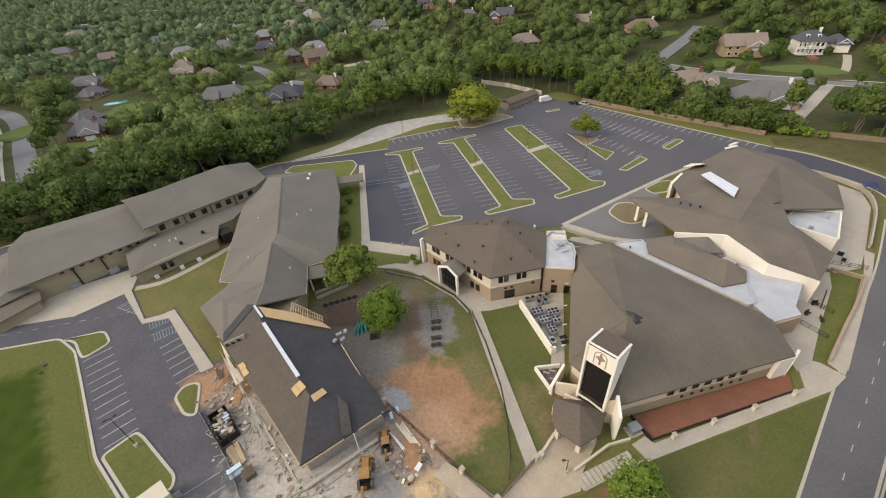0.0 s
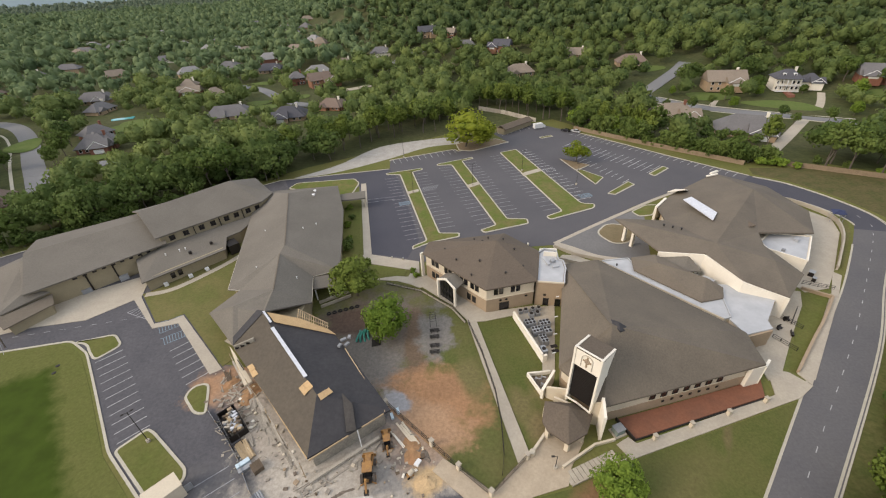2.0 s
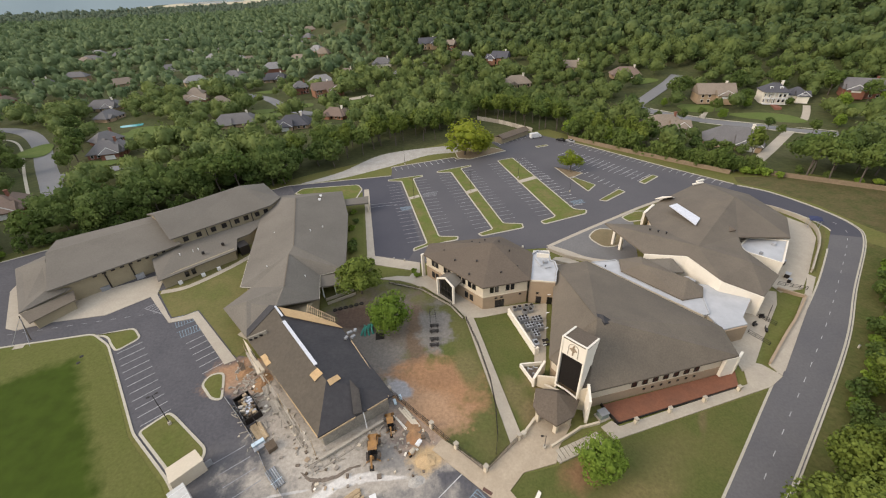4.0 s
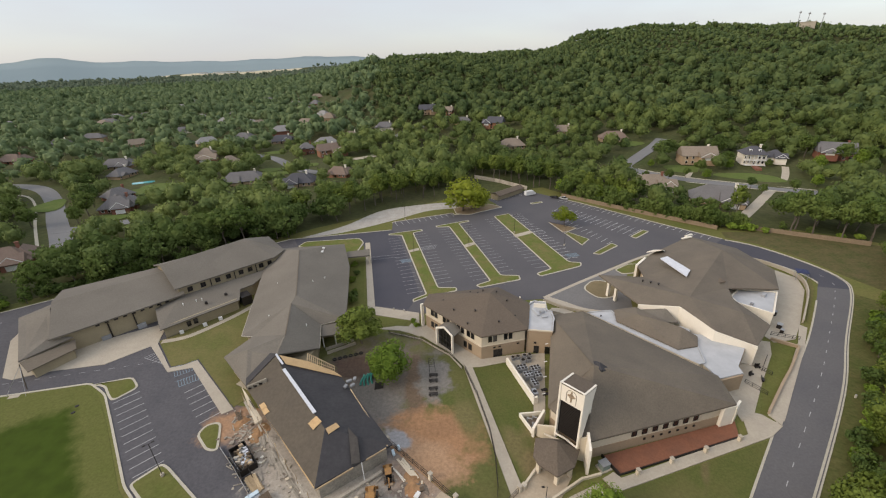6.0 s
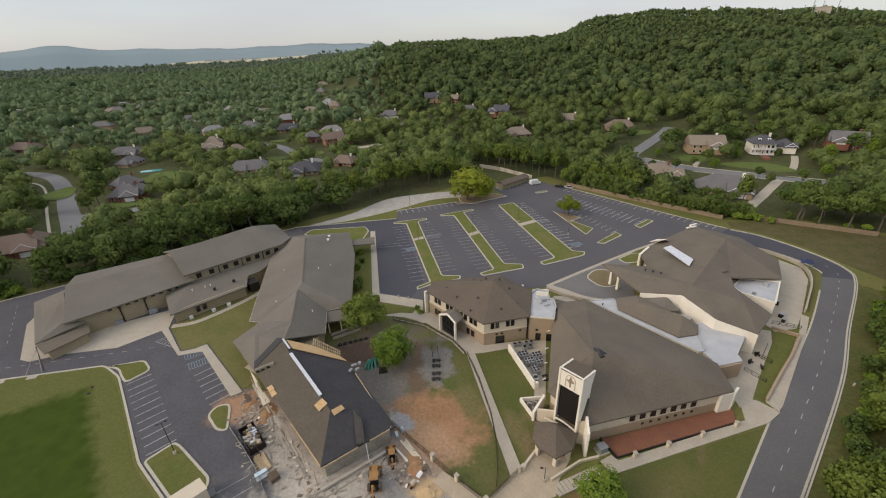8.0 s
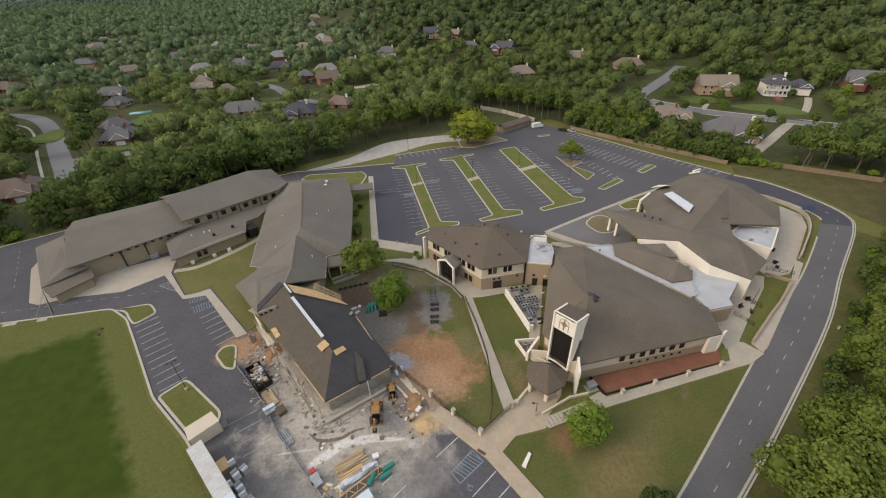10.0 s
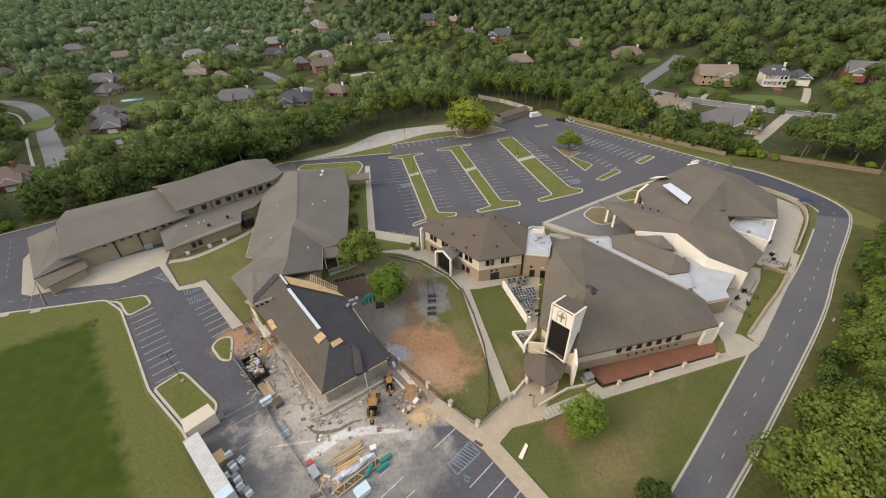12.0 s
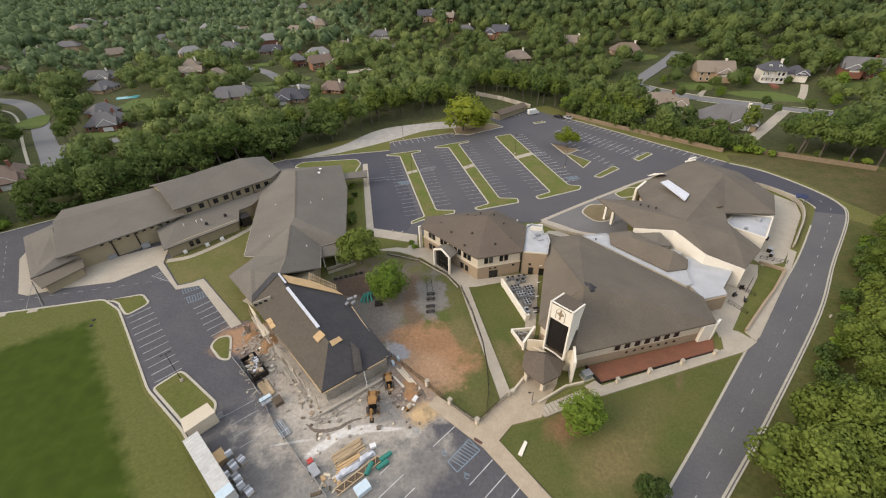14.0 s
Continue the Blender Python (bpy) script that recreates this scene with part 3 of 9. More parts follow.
flat("sports_field", [(-170, 62), (-113.5, 75.6), (-89, 79.7), (-83, 75.5), (-75.6, 67.5), (-62.2, 52), (-51, 43), (-38.5, 30.5), (-20, 10), (-20, -40), (-170, -40)], 0.06, FIELD, "dark green mown sports field with pale border")

# asphalt
LOT = flat("parking_lot", [(-23.5, 110), (-8, 106), (12, 111), (31, 112), (46, 121), (62, 133), (80, 142), (97, 149), (104, 144), (110, 135), (118, 140), (114, 152.9), (96.5, 173.3), (75, 201), (64, 214), (49, 231), (25, 217), (31, 202), (6, 193.2), (5, 196), (-24.3, 186), (-23.7, 176), (-68, 168.9), (-63, 160.8), (-58, 160.5), (-35, 160), (-32, 150)], 0.05, ASPHALT, "dark new asphalt parking lot with faded stalls", "parking lot")
WEST = flat("west_drive", [(-190, 80), (-146, 114), (-68, 168.8), (-62, 160.9), (-72, 105), (-51, 72), (-33, 68), (-13, 60), (9.5, 38), (26, 14), (20, -20), (-30, -20), (-37.5, 31.4), (-50.2, 43.8), (-61.4, 52.6), (-82.4, 76.8), (-88.8, 80.8), (-112.8, 76.3), (-190, 58)], 0.045, SITE, "worn dusty asphalt drive and building yard", "road")
flat("resealed_lane", [(-23.3, 111.5), (-12.4, 108.6), (-9.2, 118), (-18.8, 163.5), (-23.5, 175.5), (-66, 168.5), (-62.6, 161.2), (-34.6, 161.8), (-31.4, 150)], 0.0545, SEAL, "darker freshly sealed lane", parent=LOT)
outer = spline([(113.6, 152.9), (122.4, 144.9), (129.2, 130.6), (131.2, 118.2), (126.1, 108.4), (104, 86.2), (86, 67.7), (56.6, 41.7), (42.2, 29.6), (18, 9.5), (-10, -14)])
inner = spline([(104, 145), (110.4, 138), (118.5, 128.5), (121.5, 118), (117.6, 111.5), (97.7, 90.6), (80, 74.2), (61.5, 57), (34.2, 31.6), (11, 12), (-16, -10)])
RING = flat("ring_road", outer + inner[::-1], 0.055, ROAD, "grey two-lane asphalt road with white dashes", "road")
flat("resealed_bend", [p for p in outer if p[1] > 109] + [p for p in inner if p[1] > 112.5][::-1], 0.0592, SEAL, "darker freshly sealed bend", parent=RING)
dash = MB()
mid = [((a[0] + b[0]) / 2, (a[1] + b[1]) / 2) for a, b in zip(outer, inner)]
run = 0.0
for a, b in zip(mid, mid[1:]):
    L = math.dist(a, b)
    k = int(L / 0.5) + 1
    for i in range(k):
        s = run + L * i / k
        if s % 5.6 < 1.5 and 30 < s < 210:
            u0, u1 = i / k, (i + 1) / k
            ribbon(dash, [(a[0] + (b[0] - a[0]) * u, a[1] + (b[1] - a[1]) * u) for u in (u0, u1)], 0.13, 0.05, 0.064)
    run += L
part("lane_dashes", dash, LINE_WORN, RING, "white lane dashes")
kerb = MB()
ribbon(kerb, outer[1:], 0.26, 0.0, 0.17)
gut = []
for i in range(1, len(outer)):
    a, b = Vector(outer[max(1, i - 1)]), Vector(outer[min(len(outer) - 1, i + 1)])
    d = (b - a).normalized() * 0.5
    gut.append((outer[i][0] + d.y, outer[i][1] - d.x))
ribbon(kerb, gut, 0.36, 0.0, 0.085)
ribbon(kerb, inner[3:22], 0.45, 0.0, 0.17)
ribbon(kerb, inner[26:], 0.4, 0.0, 0.15)
ribbon(kerb, spline([(113.9, 153.1), (96.8, 173.6), (75.2, 201.4), (65, 213.5)]), 0.4, 0, 0.17)
ribbon(kerb, [(-24, 175.8), (-68, 168.9), (-146, 114.2), (-190, 80.5)], 0.4, 0, 0.17)
ribbon(kerb, rounded([(-23.9, 175.9), (-24.5, 186), (5, 196.2), (6.2, 193.2), (31, 202.2), (25.2, 216.5)], 1.0)[6:-6], 0.4, 0, 0.17)
single("kerb", kerb, KERB, "pale concrete kerbs along the roads", "kerb", kind="structure")
field_kerb = MB()
ribbon(field_kerb, rounded([(-190, 59), (-112.8, 76.3), (-89, 80.6), (-82.6, 76.6), (-75, 68), (-61.6, 52.6), (-50.4, 43.8), (-37.8, 31.4), (-20, 11)], 1.5)[6:-6], 0.45, 0.0, 0.17)
single("field_kerb", field_kerb, KERB, "pale kerb along the sports field", "kerb", kind="structure")

# ---- planted islands in the lots ----
DX, DY = 0.2295, -0.9733  # way of the long islands


def island(pts, fill, label, r=1.2, h=0.15, w=0.48):
    pts = rounded(pts, r)
    c = (sum(p[0] for p in pts) / len(pts), sum(p[1] for p in pts) / len(pts), 0.04)
    ob = thing("traffic_island", label, "traffic island", c, group="parking islands")
    part("kerb", MB().prism(pts, 0.04, 0.04 + h), KERB, ob, "pale concrete kerb")
    part("grass", MB().prism(inset(pts, w), 0.1, 0.06 + h), fill, ob)
    return ob


def walkway(ob, a, b, c, d):
    part("crossing_slab", MB().prism([a, b, c, d], 0.1, 0.235), CONCRETE, ob, "pale concrete crossing slab")


i1 = island([(-24.8, 171.2), (-9.8, 175.2), (-9.5, 173.3), (-13.6, 171.3), (-2.9, 121.6), (3.4, 121), (3.2, 118.7), (-5.8, 116), (-11.2, 112.6), (-11.4, 114.6), (-7.2, 117.4), (-18.9, 168.9), (-24.6, 169.7)], ISLAND_GRASS, "long green grass island with pale kerb", 0.8)
SOIL = mat("bare_tan_soil", (0.25, 0.185, 0.12), (0.19, 0.15, 0.09), big=0.3, fine=2.0, fine_amount=0.25, bump=0.4, spec=0.1)
walkway(i1, (-14.5, 150.2), (-10.4, 152.2), (-10.8, 154.4), (-15.0, 152.3))
i2 = island([(-3.7, 178.8), (12.2, 185.0), (12.6, 183.2), (7.6, 180.9), (19.4, 128.8), (25.8, 128), (25.7, 124.8), (11, 120.3), (9.7, 122.2), (14.9, 125), (2.6, 177.1), (-3.4, 177)], ISLAND_GRASS, "long green grass island with pale kerb", 0.8)
walkway(i2, (8.3, 153.2), (13.0, 156.2), (12.4, 158.6), (7.8, 155.8))
i3 = island([(24.8, 189.2), (32.8, 192.4), (46.2, 137.2), (50.6, 136.2), (49.4, 133.2), (33, 126.6), (31.8, 129), (38, 132.2)], ISLAND_GRASS, "wide green grass island with pale kerb", 1.2)
island([(5.6, 203), (6.6, 194.6), (12.5, 192.4), (20, 196.6), (31.2, 202.6), (26, 208), (14, 209)], SOIL, "bare soil bed under the yellow-green tree", 1.2)
walkway(i3, (30.7, 161.9), (38.9, 166.2), (38.2, 168.9), (30.1, 164.6))
island([(49.0, 178.6), (59.6, 170.2), (54.6, 166.4), (52.0, 165.8)], SOIL, "wedge island of bare tan soil", 0.5, w=0.4)
island([(52.3, 165.2), (54.6, 165.9), (60.8, 157.4), (55.8, 151.4)], ISLAND_GRASS, "grass tip of the wedge island", 0.6, w=0.4)
island([(78.6, 158.9), (87.1, 165.5), (88.8, 163.3), (80, 156.3)], ISLAND_GRASS, "small grass island with pale kerb", 0.6)
island([(57.2, 143.6), (68.3, 152.8), (69.8, 149.8), (59.7, 142.2)], ISLAND_GRASS, "small grass island with pale kerb", 0.6)
island([(46.4, 207.6), (53.0, 209.6), (53.6, 207.6), (47.2, 205.4)], ISLAND_GRASS, "small grass island with pale kerb", 0.6)
island([(-88.4, 80.0), (-79.7, 82.4), (-75.7, 78.6), (-79.2, 74.0), (-82.2, 76.6), (-84.6, 79.2)], LAWN, "rounded grass island beside the worn lot", 1.6)
island([(-61.0, 52.8), (-57.3, 57.2), (-55.6, 56.4), (-46.0, 49.2), (-45.4, 47.0), (-50, 44.2)], LAWN, "grass island with a lamp post in it", 1.2)
island([(-47.6, 59.4), (-50.2, 59.6), (-54.2, 63.6), (-53.4, 66.4), (-50.4, 67.0), (-49.0, 63.6)], LAWN, "small half-round grass island beside the works", 1.8)
part_isl = island([(-62.4, 160.3), (-60.4, 165.4), (-37.0, 167.2), (-34.4, 162.4), (-36, 150)], ISLAND_GRASS, "grass strip behind the grey-brown hall", 1.4)
island([(44.4, 117.4), (47.4, 110.6), (53, 111.2), (56.2, 116.4), (54.6, 121.8), (49.4, 122.8)], mat("dry_mulch", (0.20, 0.155, 0.085), (0.15, 0.12, 0.065), big=0.3), "round planted island under the drop-off canopy", 2.6)
island([(60, 129.6), (66.6, 133.8), (70.8, 133.6), (66.2, 126.6), (61.4, 126)], ISLAND_GRASS, "small grass bed beside the entrance", 1.2)
island([(84, 143.4), (91.5, 148.2), (94.6, 148), (91, 143)], ISLAND_GRASS, "small grass bed beside the roof corner", 1.0)


# ---- stall lines ----
def stalls(name, parent, a, b, out, length, pitch, material, width=0.15, skip=(), label=""):
    """Lines from points spaced along a-b, each running the given way."""
    mb = MB()
    L = math.dist(a, b)
    n = int(round(L / pitch))
    for i in range(n + 1):
        if i in skip:
            continue
        p = (a[0] + (b[0] - a[0]) * i / n, a[1] + (b[1] - a[1]) * i / n)
        q = (p[0] + out[0] * length, p[1] + out[1] * length)
        ribbon(mb, [p, q], width, 0.05, 0.066)
    return part(name, mb, material, parent, label)


NX, NY = 0.9733, 0.2295
stalls("stall_lines", LOT, (-19.4, 166.5), (-8.2, 119.5), (-NX, -NY), 5.3, 2.9, LINE_FADED)
stalls("stall_lines", LOT, (-13.0, 169.0), (-3.2, 124.5), (NX, NY), 5.3, 2.9, LINE_FADED)
stalls("stall_lines", LOT, (2.4, 175.0), (14.2, 127.0), (-NX, -NY), 5.3, 2.9, LINE_FADED)
stalls("stall_lines", LOT, (8.2, 178.5), (19.0, 131.5), (NX, NY), 5.3, 2.9, LINE_FADED)
stalls("stall_lines", LOT, (25.2, 186.0), (37.4, 134.5), (-NX, -NY), 5.3, 2.9, LINE_FADED)
stalls("stall_lines", LOT, (33.4, 190.0), (45.6, 140.0), (NX, NY), 5.3, 2.9, LINE)
stalls("stall_lines", LOT, (-23.2, 186.0), (4.0, 195.6), (0.30, -0.95), 5.0, 2.9, LINE)
stalls("stall_lines", LOT, (27.5, 217.0), (47.5, 229.5), (0.45, -0.89), 5.2, 2.9, LINE)
stalls("stall_lines", LOT, (66.0, 211.8), (112.0, 156.4), (-0.79, -0.62), 5.2, 2.8, LINE)
stalls("stall_lines", LOT, (58.5, 196.5), (82.5, 163.0), (0.79, 0.62), 5.0, 2.8, LINE)
stalls("stall_lines", LOT, (58.5, 196.5), (82.5, 163.0), (-0.79, -0.62), 5.0, 2.8, LINE)
stalls("stall_lines", LOT, (55.5, 177.0), (66.0, 152.0), (0.79, 0.62), 4.6, 2.9, LINE)
spine = MB()
ribbon(spine, [(58.5, 196.5), (82.5, 163.0)], 0.13, 0.05, 0.066)
ribbon(spine, [(-31.5, 147.0), (-19.5, 149.0)], 0.15, 0.05, 0.066)
ribbon(spine, [(-31.2, 144.6), (-19.0, 146.8)], 0.15, 0.05, 0.066)
part("lot_lines", spine, LINE_FADED, LOT)
hc = MB()
for k in range(7):
    ribbon(hc, [(-17.6 + k * 0.12, 143.9 - k * 0.4), (-12.9 + k * 0.12, 145.1 - k * 0.4)], 0.2, 0.05, 0.067)
for k in range(6):
    ribbon(hc, [(46.4 + k * 0.12, 143.6 - k * 0.5), (51.2 + k * 0.12, 144.8 - k * 0.5)], 0.22, 0.05, 0.067)
part("accessible_bay_lines", hc, LINE_BLUE, LOT, "pale blue accessible bay hatching")
hat = MB()
for k in range(8):
    ribbon(hat, [(-9.4 + k * 0.75, 152.8 + k * 0.18), (-8.4 + k * 0.75, 156.6 + k * 0.18)], 0.16, 0.05, 0.067)
    ribbon(hat, [(39.6 + k * 0.7, 165.8 + k * 0.18), (38.9 + k * 0.7, 168.6 + k * 0.18)], 0.16, 0.05, 0.067)
part("hatching", hat, LINE_FADED, LOT)
stalls("stall_lines", WEST, (-78.6, 73.6), (-61.2, 54.2), (0.73, 0.68), 5.3, 2.74, LINE_WORN)
stalls("stall_lines", WEST, (-59.8, 79.6), (-51.4, 70.2), (-0.73, -0.68), 5.2, 2.74, LINE_WORN)
near = MB()
for a, b in (((0.2, 42.9), (-3.9, 39.1)), ((6.2, 36.5), (2.0, 32.5)), ((8.4, 34.3), (4.3, 30.5)), ((10.4, 32.2), (6.2, 28.2)), ((12.3, 30.0), (8.1, 26.0)), ((14.2, 27.8), (10.0, 23.8)), ((16.1, 25.6), (11.9, 21.6)), ((18.0, 23.4), (13.8, 19.4)), ((-8.8, 34.5), (-12.6, 30.9)), ((-6.9, 32.3), (-10.7, 28.7)), ((-4.9, 30.1), (-8.7, 26.5)), ((-11.2, 36.2), (-12.8, 34.6))):
    ribbon(near, [a, b], 0.14, 0.05, 0.066)
part("stall_lines", near, LINE, WEST)
stalls("stall_lines", WEST, (-43.4, 46.2), (-38.2, 39.8), (0.80, 0.60), 5.4, 2.74, LINE_FADED)
h2 = MB()
for a, b in (((2.4, 40.2), (-1.4, 36.4)), ((4.2, 38.2), (0.1, 34.6)), ((-1.4, 36.4), (0.1, 34.6)), ((2.4, 40.2), (4.2, 38.2))):
    ribbon(h2, [a, b], 0.16, 0.05, 0.068)
for k in range(1, 9):
    u = k / 9
    ribbon(h2, [(2.4 - 3.8 * u, 40.2 - 3.8 * u), (4.2 - 4.1 * max(0, u - 0.12), 38.2 - 3.6 * max(0, u - 0.12))], 0.13, 0.05, 0.069)
for cx, cy in ((-1.9, 37.8), (1.7, 33.9)):
    for k in range(10):
        a0, a1 = 0.55 * k, 0.55 * (k + 1)
        ribbon(h2, [(cx + 0.42 * math.cos(a0), cy + 0.42 * math.sin(a0)), (cx + 0.42 * math.cos(a1), cy + 0.42 * math.sin(a1))], 0.12, 0.05, 0.068)
    ribbon(h2, [(cx + 0.1, cy + 0.1), (cx - 0.5, cy + 0.7)], 0.13, 0.05, 0.069)
part("accessible_bay_lines", h2, LINE_BLUE, WEST, "pale blue accessible bay hatching")
h3 = MB()
tri = [Vector((-81.8, 89.8)), Vector((-73.9, 86.5)), Vector((-79.5, 92.4))]
for k in range(3):
    ribbon(h3, [tuple(tri[k]), tuple(tri[(k + 1) % 3])], 0.16, 0.05, 0.067)
for k in range(1, 8):
    a, b = tri[0].lerp(tri[1], k / 8), tri[2].lerp(tri[1], max(0, k / 8 - 0.08))
    ribbon(h3, [tuple(a), tuple(b)], 0.16, 0.05, 0.071)
part("hatching", h3, LINE_FADED, WEST)
h4 = MB()
for a, b, c, d in (((-72.1, 85.1), (-67.2, 87.9), (-64.4, 85.2), (-69.1, 81.8)), ((-68.0, 80.0), (-63.4, 83.1), (-61.6, 81.2), (-66.0, 78.2))):
    a, b, c, d = (Vector(v) for v in (a, b, c, d))
    ribbon(h4, [tuple(a), tuple(b)], 0.14, 0.05, 0.067)
    ribbon(h4, [tuple(d), tuple(c)], 0.14, 0.05, 0.067)
    for k in range(1, 9):
        ribbon(h4, [tuple(a.lerp(b, k / 9)), tuple(d.lerp(c, k / 9 - 0.1))], 0.13, 0.05, 0.071)
part("accessible_bay_lines", h4, LINE_BLUE, WEST, "pale blue accessible bay hatching")
dd = MB()
for k in range(13):
    x = -118 + k * 3.3
    y = 80.2 + 0.19 * (x + 118)
    ribbon(dd, [(x, y), (x + 1.3, y + 0.25)], 0.13, 0.05, 0.066)
for k in range(7):
    u = k / 7
    x, y = -139 + 16.6 * u, 110 - 21 * u
    ribbon(dd, [(x, y), (x + 0.9, y - 1.15)], 0.13, 0.05, 0.066)
part("lane_dashes", dd, LINE_FADED, WEST)

# ---- pavements ----
SLABS = []


def slab(name, pts, label, z=0.16, material=None):
    z += 0.004 * len(SLABS)
    SLABS.append(name)
    ob = single(name, MB().prism(pts, 0.0, z), material or CONCRETE, label, "pavement", kind="structure")
    return ob


slab("pavement_west", [(-127.8, 104.4), (-126.4, 99.6), (-113.6, 83.8), (-110.4, 82.9), (-104.4, 85.4), (-90.7, 87.6), (-81.8, 95.8), (-85.0, 106.2), (-101, 97.2), (-108, 88), (-124, 103)], "pale concrete apron beside the long building")
slab("footpath_west", [(-83.0, 97.4), (-81.8, 95.8), (-72.3, 85.2), (-69.4, 86.0), (-66.6, 87.9), (-49.3, 70.3), (-51.4, 69.0), (-66.4, 85.0), (-71.9, 83.6), (-84.0, 95.6)], "pale concrete footpath along the stalls", 0.18)
pl = MB()
ribbon(pl, spline([(-81.2, 96.6), (-74.5, 99.0), (-66, 108.5), (-61.5, 116)]), 1.7, 0, 0.15)
ribbon(pl, [(-52.0, 79.0), (-47.6, 76.4)], 1.4, 0, 0.15)
single("garden_path", pl, CONCRETE, "narrow concrete path across the lawn", "path", kind="structure")
flat("west_lawn", [(-82.2, 97.0), (-72.3, 85.8), (-69.4, 86.5), (-66.6, 88.4), (-49.6, 71.0), (-46, 76), (-54, 92), (-58, 106), (-64, 119), (-68, 111), (-80.8, 98)], 0.10, LAWN_DRY, "mown lawn with a dry yellow band between the school wings")
slab("footpath_lot", [(-33.8, 161.6), (-31.8, 161.9), (-23.0, 111.0), (-25.3, 110.6)], "pale footpath along the lot", 0.17)
slab("path_hex_north", [(-25.6, 111), (-22.8, 110.9), (-9.0, 106.4), (-8.6, 98.5), (-6.8, 96.5), (-8.4, 94.4), (-12.5, 97.5), (-10.6, 102.4), (-24.4, 106.9)], "pale footpath round the corner building", 0.17)
flat("corner_bed", [(-22, 105.4), (-12.0, 102.2), (-13.4, 98.6), (-21, 99.6)], 0.11, LAWN, "small lawn behind the corner building")
flat("hall_garden", [(-36, 150), (-34.2, 160), (-26.4, 111.4), (-31, 100), (-34, 110), (-36, 130)], 0.11, LAWN, "planted strip with shrubs along the hall")
slab("apron_hex", [(-21.5, 99.0), (-14.4, 97.8), (-7.5, 94.6), (-0.6, 87.4), (2.9, 82.0), (4.9, 81.2), (7.0, 81.2), (14.0, 82.8), (19.6, 83.2), (20.2, 86), (8, 84.2), (-6, 100), (-9.0, 99.0), (-15, 100.0)], "pale concrete apron in front of the corner building", 0.17)
slab("path_courtyard", [(2.9, 82.0), (5.1, 81.4), (11.3, 49.0), (9.1, 47.6)], "long narrow pale concrete path", 0.18)
slab("plaza", [(4.0, 43.2), (9.1, 47.9), (11.4, 48.9), (15.2, 53.2), (20.8, 51.2), (17.4, 46.8), (16.2, 44.0), (10.4, 42.6), (6.8, 38.8)], "tan concrete plaza before the church porch", 0.18, PAVING)
slab("footpath_south", [(-3.2, 49.2), (0.8, 46.4), (5.0, 43.0), (7.6, 39.9), (14.4, 30.6), (28, 12), (25.6, 10.2), (11.7, 29.6), (4.8, 38.6), (-5.0, 47.2)], "tan concrete footpath beside the near stalls", 0.18, PAVING)
slab("footpath_church", [(26.0, 50.4), (27.4, 47.7), (62.4, 57.8), (66.4, 60.2), (64.2, 63.4), (63.0, 63.9), (59.6, 62.0), (58.2, 58.6), (29.4, 50.4), (28.4, 51.6)], "pale footpath along the red bed", 0.18)
slab("terrace_east", [(59.2, 61.8), (63.0, 63.6), (70.6, 71.8), (80.4, 81.8), (83.6, 86.6), (78.6, 88.4), (70, 79), (60, 70)], "pale concrete terrace between the church wings", 0.2)
slab("service_yard", [(104, 134), (112, 130), (117.2, 119), (113.4, 111.4), (98.2, 94.6), (91.0, 87.4), (84.6, 86.4), (84, 90), (98, 104), (105.4, 116)], "pale concrete service yard behind the hall", 0.14)
rw = MB()
ribbon(rw, spline([(67.2, 62.0), (80.0, 74.6), (90.6, 85.0)]), 1.6, 0, 0.17)
single("footpath_road", rw, CONCRETE, "pale footpath along the road", "path", kind="structure")
DRIVE = mat("pale_worn_drive", (0.175, 0.170, 0.164), (0.140, 0.136, 0.133), big=0.12, fine=2.0, fine_amount=0.15, bump=0.1)
slab("drop_off", [(31.6, 112.4), (46, 121.6), (60.4, 130.0), (63, 126), (58, 112), (54, 100), (46, 102.8), (42.4, 104.4), (36.4, 107.6)], "grey drop-off drive by the canopy", 0.075, DRIVE)
db = MB()
ribbon(db, spline([(31.6, 112.0), (35.6, 109.0), (40.6, 104.8), (47.4, 102.4)], 4), 2.2, 0, 0.232)
single("footpath_drop_off", db, CONCRETE, "pale concrete footpath round the drop-off drive", "pavement", kind="structure")
dk = MB()
ribbon(dk, spline([(30.6, 112.0), (36.4, 107.4), (42.4, 104.2), (47, 102.4)]), 2.0, 0, 0.16)
ribbon(dk, spline([(30.8, 112.6), (46, 122.2), (60.4, 130.9), (70.6, 137), (84, 144)]), 1.2, 0, 0.13)
single("drop_off_walk", dk, CONCRETE, "pale curved footway round the drop-off", "path", kind="structure")
flat("courtyard", [(-36, 88), (-30, 98), (-14.0, 97.4), (-8, 93.6), (-0.8, 86.6), (2.8, 81.6), (9.0, 47.8), (4.4, 43.4), (-1, 47.4), (-14, 59.6), (-26, 74)], 0.07, YARD, "courtyard of bare soil, red clay and thin grass", "ground")
flat("church_lawn", [(5.2, 81.2), (13.6, 82.4), (17.8, 68), (19.6, 62.6), (19.2, 56), (15.2, 53.4), (11.4, 49)], 0.08, LAWN_E, "mown lawn with worn patches beside the path")
flat("road_lawn", [(10.6, 42.4), (16.4, 43.6), (26.4, 47.2), (27.6, 47.6), (62.2, 57.4), (34.0, 31.8), (22.5, 21.5), (14.8, 30.6), (7.6, 39.6)], 0.08, LAWN_E, "mown lawn between footpath and road")
